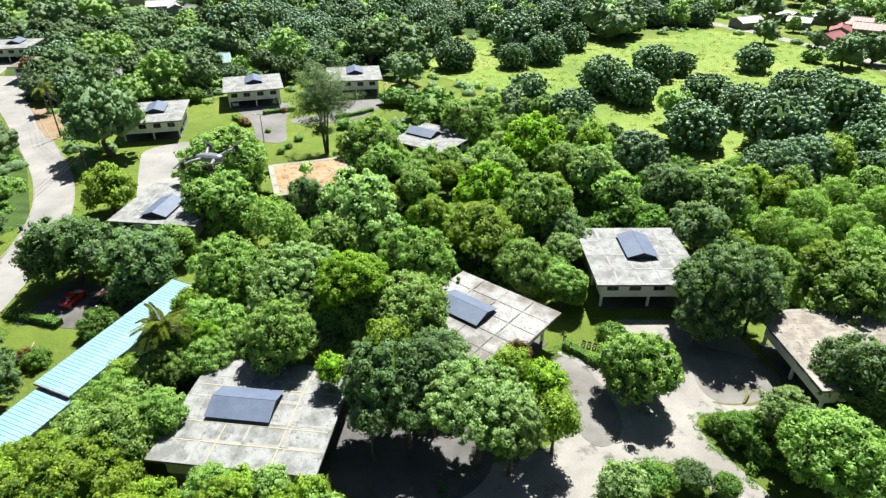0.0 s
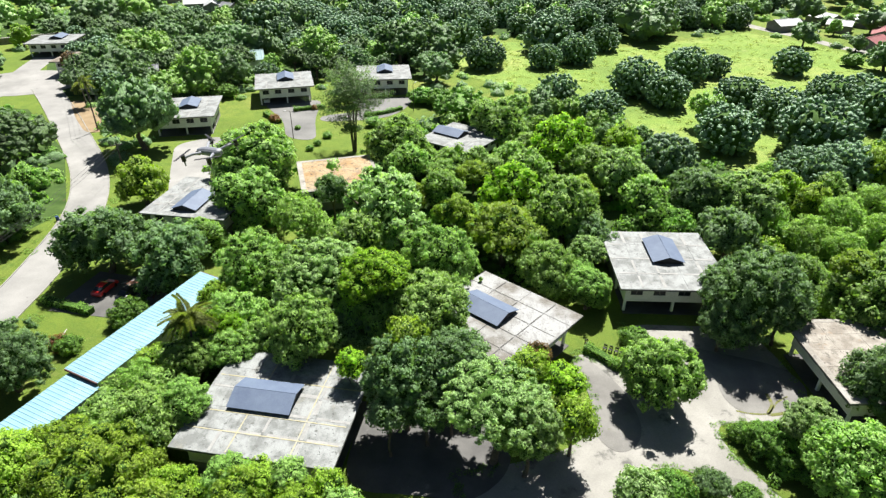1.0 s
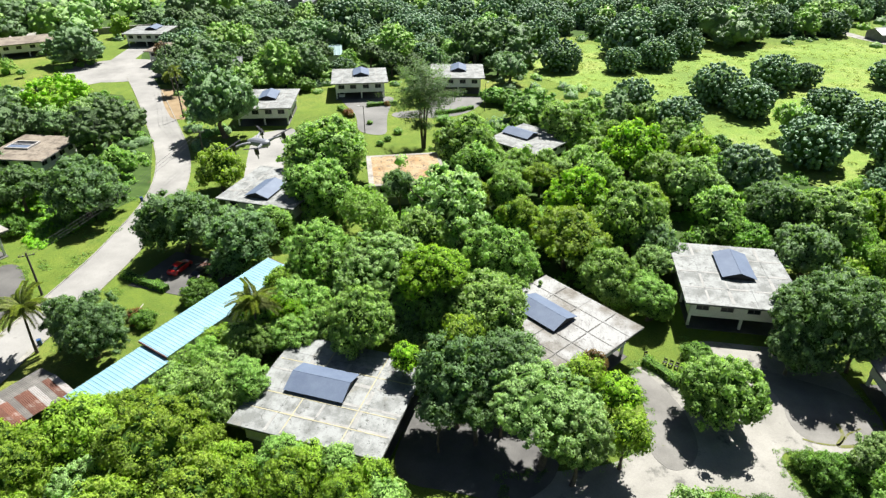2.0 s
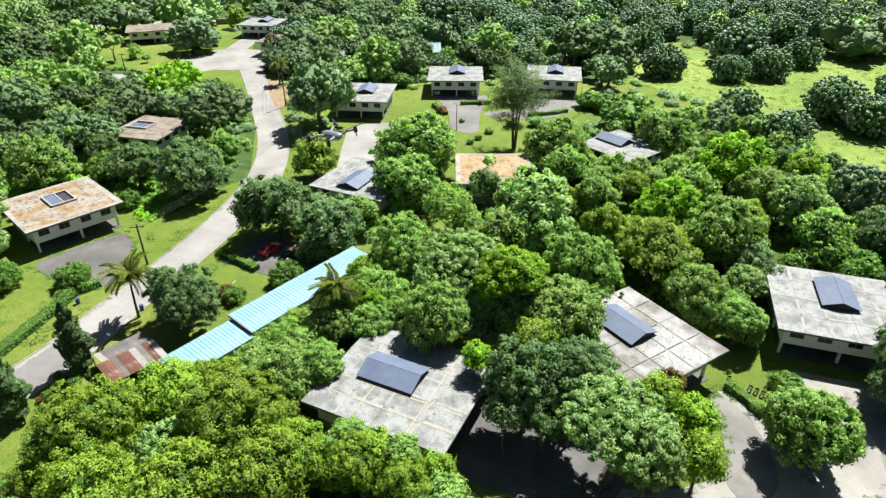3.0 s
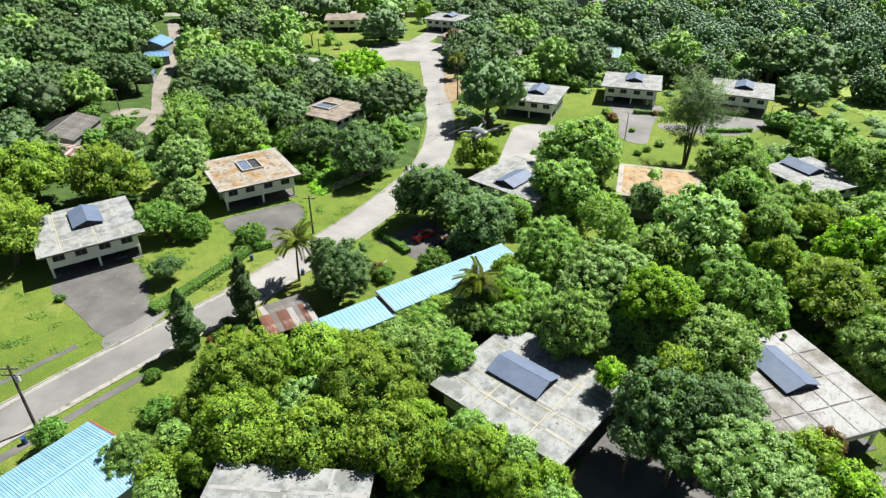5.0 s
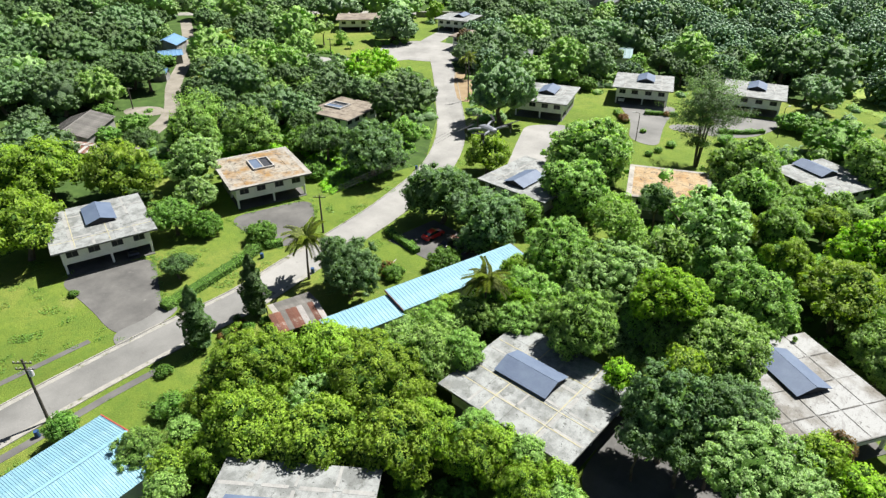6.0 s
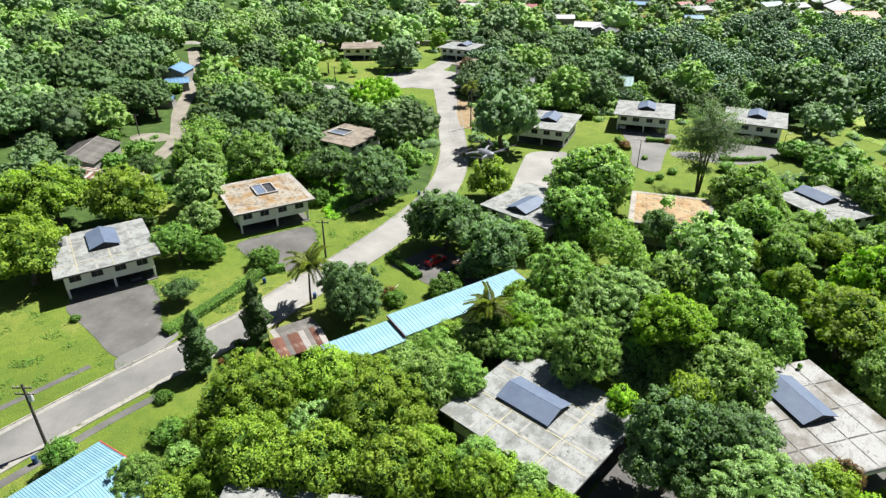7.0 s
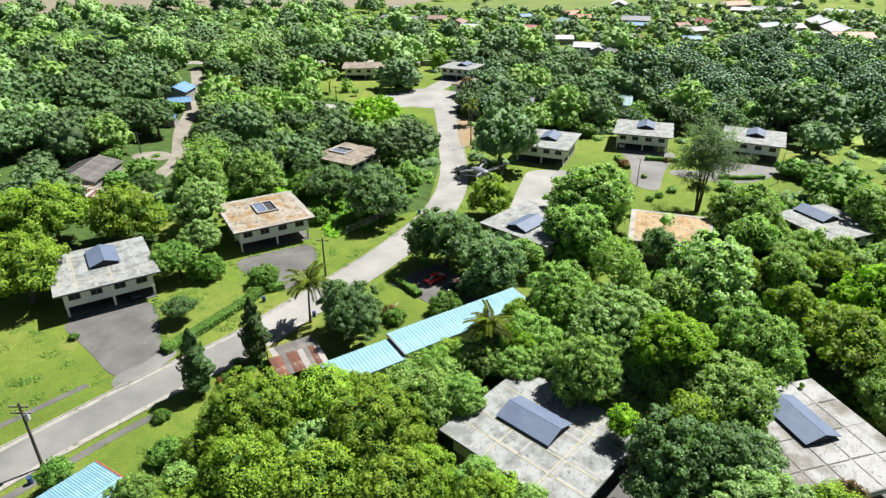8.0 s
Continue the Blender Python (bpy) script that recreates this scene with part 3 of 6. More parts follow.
KINDS = {
    # height and crown depth over radius, lowest clumps, name, label, category
    "green": (1.55, 0.75, -0.45, "broadleaf_tree", "mid-green broadleaf tree with a dense lumpy crown"),
    "lime": (1.6, 0.75, -0.5, "mango_tree", "mango tree with bright yellow-green young leaves"),
    "pale": (1.55, 0.72, -0.45, "broadleaf_tree", "large tree with a pale grey-green domed crown"),
    "orchard": (1.28, 0.72, -0.75, "orchard_tree", "dark round mango tree with foliage down to the grass"),
    "feather": (1.9, 0.9, -0.55, "feathery_tree", "loose light-green tree with fine feathery foliage"),
    "olive": (1.45, 0.5, -0.3, "spreading_tree", "dark olive tree with a wide flat crown"),
    "shrub": (1.1, 0.6, -0.5, "shrub", "low bright green shrub growing on the grass"),
    "deep": (1.55, 0.78, -0.5, "shade_tree", "tall deep-green broadleaf tree with a dark dense crown"),
    "bright": (1.6, 0.75, -0.5, "broadleaf_tree", "tree with fresh bright lime-green leaves"),
    "croton": (1.1, 0.6, -0.5, "shrub", "low garden shrub with bronze-red leaves"),
    "red": (1.6, 0.75, -0.5, "broadleaf_tree", "tree with bronze young leaves beside the road"),
}
LEVELS = {  # clumps, leaves, leaf length, radius of the pattern
    "near_big": (400, 17500, 0.285, 8.0), "near": (210, 9600, 0.26, 5.0), "near_small": (40, 2600, 0.2, 2.2),
    "mid_big": (190, 5600, 0.46, 8.0), "mid": (100, 3000, 0.42, 5.0), "mid_small": (18, 750, 0.28, 2.2),
    "far_big": (160, 1100, 0.42, 7.0), "far": (95, 650, 0.4, 5.0), "far_small": (14, 260, 0.32, 2.2),
    "vast_big": (110, 460, 0.46, 7.0), "vast": (76, 320, 0.42, 5.0), "vast_small": (24, 140, 0.34, 2.2),
}
patterns = {}


def tree_pattern(kind, level, variant, reach):
    key = (kind, level, variant, reach)
    if key not in patterns:
        rng = np.random.default_rng(abs(hash_of(kind)) * 100 + hash_of(level) * 10 + variant)
        tall, deep, low, name, label = KINDS[kind]
        tall *= reach
        clumps, leaves, leaf, r = LEVELS[level]
        clumps = int(clumps * {"orchard": 2.4, "lime": 0.62 if level.startswith(("near", "mid")) else 1.0}.get(kind, 1.0))
        wide = math.sqrt(3.4 / clumps)
        spread, fill, ragged = (0.68 * wide, 1.3 * wide), 0.74, 0.24
        if kind == "feather":
            leaves, leaf, fill, ragged = int(leaves * 1.9), leaf * 0.8, 0.4, 0.34
        if kind in ("orchard", "pale"):
            ragged, spread = 0.08, (0.6 * wide, 0.95 * wide)
        if kind == "orchard":
            ragged, leaf, leaves, fill = 0.05, leaf * 0.85, int(leaves * 1.4), 0.95
        if kind == "lime":
            spread, ragged = (0.55 * wide, 1.3 * wide), 0.36
        arrays = crown_arrays(rng, r, tall * r, deep * r, clumps, leaves, leaf, low, fill, spread, ragged, level.startswith(("near", "mid")) and kind != "feather", 0 if kind in ("orchard", "shrub", "croton") or level.endswith("small") else 3 + variant, 0.25 if kind == "orchard" else 1.0, kind == "orchard")
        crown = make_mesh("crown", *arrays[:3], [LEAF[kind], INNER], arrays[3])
        bm = trunk_bm(rng, tall * r, r, 0.055 * r, 2 if level.startswith("vast") else 4)
        trunk = bpy.data.meshes.new("trunk")
        bm.to_mesh(trunk)
        bm.free()
        trunk.materials.append(BARK)
        patterns[key] = (crown, trunk, r, tall * r)
    return patterns[key]


def hash_of(text):
    return sum((i + 1) * ord(ch) for i, ch in enumerate(text)) % 997


first_trees = {}
planted = []


def tree(kind, x, y, r, h, variant=None):
    """A tree or shrub with crown radius r and height h."""
    d = math.hypot(x, y)
    if d > 150 and r > 10.5:
        turn = random.uniform(0, 6.28)
        for k in range(4):
            u = 0.5 * r if k else 0.0
            tree(kind, x + u * math.cos(turn + 2.09 * k), y + u * math.sin(turn + 2.09 * k), r * 0.56, min(h, KINDS[kind][0] * 0.56 * r * 1.15) * (random.uniform(0.8, 0.97) if k else 1.0))
        return None
    level = ("near" if d < 84 else "mid" if d < 150 else "far" if d < 230 else "vast") + ("_small" if r < 3 else "_big" if r > 6.2 else "")
    variant = random.randrange(2) if variant is None else variant
    h *= 1.12 if kind == "orchard" else 1.0
    slim = h / r / KINDS[kind][0]
    reach = 1.0 if slim < 1.25 else 1.5 if slim < 1.9 else 2.3
    crown, trunk, r0, h0 = tree_pattern(kind, level, variant, reach)
    m = pose(x, y, 0, 0, 0, random.uniform(0, 360)) @ Matrix.Diagonal((r / r0, r / r0 * random.uniform(0.92, 1.08), h / h0, 1))
    planted.append((x, y, r))
    key = (kind, level, variant, reach)
    if key in first_trees:
        like = first_trees[key]
        return copy_thing(like, m @ Matrix.Diagonal((*[1 / q for q in like.scale], 1)))
    name, label = KINDS[kind][3:5]
    root = tagged(new(name), label, "shrub" if kind in ("shrub", "croton") else "tree", label.split(" ")[0] + " " + name.replace("_", " ") + "s")
    place_mesh("trunk", trunk, root)
    place_mesh("crown", crown, root)
    root.matrix_basis = m
    first_trees[key] = root
    return root


tree("pale", 3.7, 47.1, 6.3, 12.5)
tree("pale", 7.0, 45.4, 3.8, 10.5)
tree("lime", 12.1, 48.4, 2.9, 8.5)
tree("bright", 11.2, 52.2, 2.8, 9.5)
tree("lime", 7.3, 52.9, 2.5, 11.0)
tree("red", 8.7, 55.3, 1.6, 10.5)
tree("deep", -6.2, 51.4, 5.2, 13.0)
tree("deep", -1.6, 52.9, 3.8, 12.5)
tree("deep", -7.6, 47.4, 2.4, 8.5)
tree("green", -4.9, 63.9, 5.9, 13.0)
tree("bright", -11.6, 64.6, 4.9, 15.8)
tree("green", -16.7, 40.4, 2.0, 6.5)
tree("lime", -13.0, 39.9, 2.2, 6.0)
tree("lime", -19.8, 40.0, 2.5, 6.5)
tree("green", -10.9, 63.8, 4.5, 11.0)
tree("green", -14.2, 63.8, 4.1, 10.5)
tree("deep", 0.3, 57.4, 2.9, 9.5)
tree("bright", -12.6, 53.8, 2.0, 9.5)
tree("lime", -6.2, 54.2, 2.5, 14.0)
tree("pale", -19.1, 68.0, 6.9, 14.5)
tree("green", -19.3, 59.0, 4.9, 12.5)
tree("green", -31.0, 74.6, 6.7, 11.8)
tree("bright", -30.8, 62.4, 3.1, 8.5)
tree("bright", -29.1, 59.7, 2.4, 7.0)
tree("green", -17.5, 86.1, 5.1, 9.8)
tree("green", -16.1, 126.3, 7.5, 12.5)
tree("green", -12.6, 119.1, 5.1, 9.0)
tree("green", -4.0, 79.0, 6.9, 12.5)
tree("lime", -1.8, 93.3, 3.9, 10.0)
tree("green", 16.7, 96.7, 7.4, 12.6)
tree("deep", 21.1, 90.6, 4.3, 8.0)
tree("green", -30.6, 65.1, 5.2, 9.1)
tree("feather", -39.9, 52.2, 2.8, 5.6)
tree("lime", -38.6, 57.5, 2.3, 5.6)
tree("green", -39.9, 49.0, 2.8, 6.0)
tree("deep", -12.9, 61.0, 3.3, 9.0)
tree("deep", -15.7, 60.8, 3.2, 9.5)
tree("deep", -3.7, 49.1, 3.5, 9.0)
tree("deep", -1.0, 50.7, 2.8, 9.5)
tree("green", -36.1, 58.0, 2.7, 6.2)
tree("bright", -35.2, 63.4, 2.9, 7.0)
tree("green", -36.3, 53.3, 2.6, 6.0)
tree("lime", -33.9, 68.4, 3.1, 8.2)
tree("green", -25.3, 61.6, 4.3, 8.0)
tree("pale", -15.6, 93.5, 9.3, 14.3)
tree("green", -43.2, 114.4, 9.3, 14.2)
tree("green", -39.0, 99.6, 7.4, 12.0)
tree("lime", -63.5, 107.4, 5.9, 10.0)
tree("feather", -28.0, 92.6, 5.9, 10.0)
tree("deep", -58.0, 82.9, 7.4, 11.9)
tree("deep", -45.5, 79.8, 6.6, 10.9)
tree("bright", 8.1, 106.6, 6.6, 10.8)
tree("lime", 6.1, 88.3, 6.6, 10.9)
tree("bright", 19.3, 129.2, 8.0, 12.6)
tree("green", 6.1, 141.9, 8.0, 12.6)
tree("shrub", -3.6, 161.2, 7.5, 8.2)
tree("pale", 31.0, 114.5, 6.7, 11.0)
tree("green", 12.0, 115.7, 5.7, 9.7)
tree("green", 23.6, 57.5, 5.4, 9.3)
tree("deep", 38.7, 71.1, 7.9, 14.2)
tree("pale", 49.9, 103.7, 7.1, 11.4)
tree("deep", 43.2, 91.8, 5.7, 9.7)
tree("deep", 49.5, 55.6, 5.6, 9.7)
tree("green", 40.1, 43.3, 6.0, 10.0)
tree("pale", 38.2, 49.9, 3.4, 6.9)
tree("shrub", 34.7, 49.8, 3.5, 3.8)
tree("pale", 18.4, 42.3, 2.9, 4.6)
tree("shrub", 21.8, 43.0, 2.1, 3.6)
tree("olive", 26.0, 43.8, 2.1, 3.0)
tree("shrub", 29.2, 42.8, 1.7, 2.6)
tree("green", 56.4, 72.1, 7.9, 12.4)
tree("lime", 54.0, 75.1, 3.6, 12.0)
tree("deep", 42.4, 69.3, 3.8, 8.5)
tree("deep", 34.4, 67.5, 3.2, 6.5)
tree("feather", 56.6, 93.4, 4.1, 7.7)
tree("feather", 65.6, 99.9, 4.6, 8.7)
tree("feather", 61.3, 90.0, 3.8, 7.2)
tree("feather", 75.0, 107.4, 3.8, 7.2)
tree("feather", 69.2, 93.7, 4.4, 8.5)
tree("feather", 78.8, 101.5, 4.3, 8.2)
tree("feather", 69.0, 86.6, 4.1, 7.8)
tree("feather", 54.8, 76.6, 4.2, 7.9)
tree("green", 18.0, 76.4, 3.5, 7.0)
tree("pale", 19.6, 86.2, 3.5, 6.9)
tree("green", 12.5, 79.8, 5.1, 9.0)
tree("green", 31.6, 102.7, 5.7, 9.7)
tree("deep", 42.1, 106.9, 6.4, 10.6)
tree("orchard", 42.9, 128.1, 6.2, 7.9)
tree("orchard", 68.9, 120.0, 6.5, 8.3)
tree("orchard", 78.7, 125.1, 6.1, 7.8)
tree("green", -30.9, 48.8, 3.5, 8.4)
tree("shrub", 23.6, 68.5, 2.2, 2.4)
tree("shrub", 31.9, 52.0, 1.6, 1.8)
tree("green", -4.8, 109.1, 4.3, 8.0)
tree("deep", -24.8, 101.7, 3.7, 10.0)
tree("green", 25.0, 118.5, 5.8, 9.8)
tree("lime", 34.1, 134.1, 5.1, 9.0)
# orchard
tree("orchard", 4.1, 216.7, 7.0, 8.9)
tree("orchard", -4.1, 247.9, 7.2, 9.2)
tree("orchard", 24.5, 217.8, 5.8, 7.5)
tree("orchard", 36.2, 225.0, 7.0, 8.9)
tree("orchard", 27.8, 241.5, 9.5, 12.2)
tree("orchard", 48.7, 244.8, 6.5, 8.3)
tree("orchard", 48.5, 186.5, 7.8, 10.0)
tree("orchard", 55.1, 176.4, 7.0, 8.9)
tree("orchard", 68.1, 204.4, 7.3, 9.4)
tree("orchard", 78.5, 209.1, 5.3, 6.7)
tree("orchard", 74.5, 174.0, 6.7, 8.6)
tree("green", 60.4, 158.4, 5.6, 9.6)
tree("orchard", 105.1, 213.2, 6.1, 7.8)
tree("orchard", 80.2, 160.9, 6.9, 8.8)
tree("orchard", 99.8, 176.7, 6.8, 8.7)
tree("orchard", 110.6, 181.5, 5.8, 7.4)
tree("orchard", 80.4, 141.5, 9.4, 12.0)
tree("orchard", 106.9, 161.0, 8.2, 10.5)
tree("orchard", 60.7, 143.1, 7.6, 9.7)
tree("orchard", 24.3, 175.2, 6.1, 7.8)
tree("orchard", 33.8, 160.5, 6.3, 8.0)
tree("orchard", 108.1, 151.9, 5.4, 7.0)
tree("orchard", 96.7, 136.1, 5.5, 7.0)
tree("orchard", 90.6, 122.2, 4.8, 6.1)
tree("lime", 83.0, 122.8, 4.8, 8.6)
tree("deep", 127.5, 254.4, 5.8, 9.8)
tree("deep", 138.8, 218.7, 7.4, 11.8)
tree("deep", 151.4, 222.8, 6.7, 11.0)
tree("shrub", 131.5, 224.8, 4.0, 4.4)
# behind far houses
tree("deep", -119.2, 203.1, 11.0, 16.3)
tree("green", -112.6, 215.0, 12.9, 18.8)
tree("deep", -94.3, 211.1, 12.3, 17.9)
tree("deep", -82.0, 220.1, 14.3, 20.4)
tree("orchard", -83.4, 257.4, 10.4, 13.3)
tree("deep", -77.5, 136.4, 9.2, 17.6)
tree("green", -82.0, 181.7, 9.0, 13.8)
tree("deep", -75.4, 188.6, 8.2, 12.8)
tree("orchard", -68.2, 274.4, 12.9, 16.5)
tree("orchard", -51.1, 247.0, 12.5, 16.0)
tree("olive", -24.7, 214.3, 10.4, 15.0)
tree("green", -52.2, 212.2, 9.3, 14.2)
tree("deep", -77.5, 267.1, 9.3, 14.3)
tree("orchard", -58.1, 309.0, 10.1, 12.9)
tree("orchard", -38.2, 278.5, 7.8, 10.0)
tree("orchard", -24.6, 280.3, 8.3, 10.6)
tree("orchard", -20.2, 307.4, 9.4, 12.0)
tree("orchard", -6.8, 267.3, 9.0, 11.6)
tree("deep", -11.6, 197.0, 5.7, 9.7)
tree("shrub", -72.3, 178.5, 3.5, 3.9)
# left of main road
tree("deep", -162.5, 195.9, 10.4, 14.0)
tree("pale", -286.1, 147.8, 7.1, 15.0)
tree("pale", -278.6, 155.9, 7.6, 17.0)
tree("pale", -265.0, 161.2, 7.5, 17.0)
tree("pale", -361.8, 162.7, 7.8, 13.0)
tree("pale", -267.0, 198.7, 7.8, 14.0)
tree("pale", -269.3, 218.1, 8.2, 14.0)
tree("pale", -252.3, 237.6, 7.7, 14.0)
tree("olive", -247.3, 217.4, 7.9, 13.0)
tree("green", -182.3, 166.3, 6.4, 12.0)
tree("green", -180.5, 174.9, 4.5, 10.0)
tree("feather", -176.4, 180.4, 3.6, 6.0)
tree("shrub", -162.1, 185.9, 1.7, 2.2)
tree("shrub", -160.4, 188.9, 1.5, 2.0)
tree("shrub", -158.4, 191.8, 1.5, 2.0)
tree("shrub", -156.8, 195.1, 1.5, 1.9)
tree("shrub", -168.5, 176.9, 1.8, 2.8)
tree("lime", -173.7, 238.4, 5.2, 9.1)
tree("green", -229.5, 172.1, 10.2, 15.4)
tree("green", -156.0, 125.8, 13.3, 19.2)
tree("green", -187.9, 169.4, 10.0, 15.1)
tree("green", -170.4, 121.5, 10.9, 16.2)
tree("bright", -123.8, 138.4, 8.9, 13.7)
tree("deep", -122.6, 120.4, 7.2, 11.6)
tree("deep", -122.8, 102.2, 11.0, 16.3)
tree("deep", -144.9, 105.9, 9.6, 14.6)
tree("olive", -94.9, 117.8, 9.7, 14.1)
tree("deep", -82.3, 91.5, 7.5, 12.0)
tree("green", -113.1, 84.0, 7.2, 11.6)
tree("feather", -131.2, 83.4, 6.9, 13.2)
tree("pale", -110.1, 66.3, 6.8, 11.1)
tree("pale", -99.3, 60.2, 4.6, 7.2)
tree("shrub", -90.4, 54.4, 3.2, 4.2)
tree("shrub", -94.2, 51.3, 4.6, 6.6)
tree("lime", -115.1, 54.0, 8.0, 12.7)
tree("lime", -125.7, 44.9, 8.3, 13.0)
tree("lime", -134.1, 41.0, 6.7, 11.0)
tree("lime", -107.0, 31.8, 7.9, 12.5)
tree("deep", -146.8, 51.3, 10.6, 15.8)
tree("shrub", -151.3, 77.8, 3.8, 4.2)
tree("green", -174.6, 82.4, 7.2, 11.5)
tree("deep", -182.0, 77.5, 13.4, 19.4)
tree("deep", -194.9, 69.6, 12.7, 18.5)
tree("olive", -185.4, 98.3, 12.1, 17.3)
tree("deep", -245.2, 130.6, 15.6, 22.1)
tree("olive", -220.5, 96.0, 16.8, 23.6)
tree("deep", -256.9, 92.3, 14.2, 20.4)
tree("olive", -301.1, 149.6, 14.3, 20.3)
tree("pale", -285.4, 167.5, 14.6, 20.9)
tree("pale", -258.8, 182.4, 13.2, 19.1)
tree("pale", -254.0, 205.0, 13.8, 19.9)
tree("olive", -220.7, 207.3, 13.0, 18.6)
tree("deep", -307.5, 204.0, 13.5, 19.5)
tree("green", -345.7, 147.3, 19.6, 27.2)
tree("shrub", -202.3, 120.7, 3.6, 3.9)
tree("deep", -55.6, 55.5, 6.3, 10.4)
tree("shrub", -48.3, 70.1, 3.1, 3.5)
tree("shrub", -53.5, 63.2, 2.0, 2.2)
tree("shrub", -80.1, 58.6, 3.2, 3.5)
tree("olive", -81.5, 43.0, 3.0, 4.0)
tree("shrub", -63.2, 28.1, 1.2, 1.3)
tree("shrub", -56.2, 24.6, 2.4, 2.6)
tree("shrub", -90.5, 30.4, 0.9, 1.0)
tree("shrub", -104.2, 92.9, 5.3, 5.9)
tree("shrub", -98.3, 98.2, 4.7, 5.2)
tree("shrub", -92.8, 83.7, 3.1, 3.4)
tree("lime", -47.6, 31.3, 6.8, 11.1)
tree("lime", -44.1, 38.0, 5.8, 9.8)
tree("lime", -34.9, 37.4, 6.6, 10.8)
tree("lime", -27.5, 36.5, 4.4, 8.1)
tree("lime", -43.1, 26.0, 5.4, 9.3)
tree("lime", -35.8, 29.5, 5.3, 9.2)
tree("lime", -28.7, 33.8, 5.2, 9.1)
tree("green", -22.4, 40.0, 3.3, 6.7)
tree("lime", -41.4, 42.9, 3.9, 7.4)
tree("pale", -40.4, 33.0, 3.8, 7.3)
tree("green", -34.6, 46.4, 5.0, 8.8)
tree("green", -37.0, 43.6, 3.8, 7.3)
tree("feather", -38.5, 53.8, 3.2, 6.6)
tree("green", -33.7, 63.4, 4.0, 7.6)
tree("green", -33.7, 57.4, 3.4, 6.9)
tree("green", -28.6, 59.3, 3.7, 7.3)
tree("shrub", -38.2, 137.9, 1.1, 1.2)
tree("shrub", -37.0, 141.4, 1.1, 1.2)
tree("shrub", -35.7, 146.5, 1.4, 1.5)
tree("shrub", -44.7, 152.3, 1.0, 1.1)
tree("shrub", -25.6, 155.7, 2.5, 2.7)
tree("shrub", -18.7, 149.8, 3.7, 4.0)
tree("shrub", -14.6, 175.3, 4.1, 4.5)
tree("shrub", -9.2, 173.7, 4.3, 4.7)
tree("shrub", -61.9, 40.8, 1.0, 1.1)
tree("shrub", -60.9, 43.1, 1.0, 1.1)
tree("shrub", -63.1, 37.9, 0.9, 1.0)
tree("shrub", -64.9, 41.2, 0.7, 0.8)
tree("shrub", -61.9, 14.9, 2.1, 4.0)
tree("feather", 13.6, 78.9, 2.7, 5.0)
tree("feather", 17.7, 83.4, 3.2, 5.0)
tree("green", 18.6, 76.7, 3.0, 5.0)
tree("pale", 20.6, 91.6, 2.5, 4.0)
tree("feather", 10.7, 83.8, 2.5, 4.0)
tree("lime", -21.3, 37.9, 3.8, 7.3)
tree("lime", -14.9, 37.1, 3.5, 6.9)
tree("green", -10.9, 36.8, 2.8, 6.1)
tree("green", -5.6, 116.6, 3.4, 6.9)
tree("lime", 0.9, 115.8, 3.6, 7.2)
tree("green", 4.5, 121.4, 2.8, 6.2)
tree("green", -44.3, 88.4, 3.5, 7.0)
tree("deep", -53.3, 89.6, 2.8, 6.1)
tree("green", -126.1, 78.5, 6.6, 10.8)
tree("shrub", -153.6, 79.9, 2.6, 2.9)
tree("shrub", -168.4, 79.8, 3.1, 3.4)
tree("shrub", -148.9, 69.4, 3.6, 3.9)
tree("shrub", -120.3, 65.2, 2.9, 3.2)
tree("shrub", 35.3, 47.5, 2.0, 2.2)
tree("shrub", 37.6, 45.9, 2.2, 2.4)


# ---- houses ----
def wall_openings(bm, x0, x1, y0, y1, z0, z1, holes):
    """One solid wall along x from x0 to x1 with rectangular openings (x, width, sill, head)."""
    xs = sorted({x0, x1, *[h[0] - h[1] / 2 for h in holes], *[h[0] + h[1] / 2 for h in holes]})
    zs = sorted({z0, z1, *[h[2] for h in holes], *[h[3] for h in holes]})
    made = {}

    def at(i, j, side):
        if (i, j, side) not in made:
            made[i, j, side] = bm.verts.new((xs[i], y1 if side else y0, zs[j]))
        return made[i, j, side]

    def solid(i, j):
        if not (0 <= i < len(xs) - 1 and 0 <= j < len(zs) - 1):
            return False
        cx, cz = (xs[i] + xs[i + 1]) / 2, (zs[j] + zs[j + 1]) / 2
        return not any(abs(cx - h[0]) < h[1] / 2 and h[2] < cz < h[3] for h in holes)

    for i in range(len(xs) - 1):
        for j in range(len(zs) - 1):
            if not solid(i, j):
                continue
            for side in (0, 1):
                bm.faces.new([at(i, j, side), at(i + 1, j, side), at(i + 1, j + 1, side), at(i, j + 1, side)])
            for di, dj, (p, q) in ((-1, 0, ((0, 0), (0, 1))), (1, 0, ((1, 0), (1, 1))), (0, -1, ((0, 0), (1, 0))), (0, 1, ((0, 1), (1, 1)))):
                if not solid(i + di, j + dj):
                    bm.faces.new([at(i + p[0], j + p[1], 0), at(i + q[0], j + q[1], 0), at(i + q[0], j + q[1], 1), at(i + p[0], j + p[1], 1)])
    bmesh.ops.recalc_face_normals(bm, faces=bm.faces)


shared = {}


def shared_mesh(key, name, mat, build):
    if key not in shared:
        me = bpy.data.meshes.new(name)
        bm = build()
        bm.to_mesh(me)
        bm.free()
        me.materials.append(mat)
        shared[key] = me
    return shared[key]


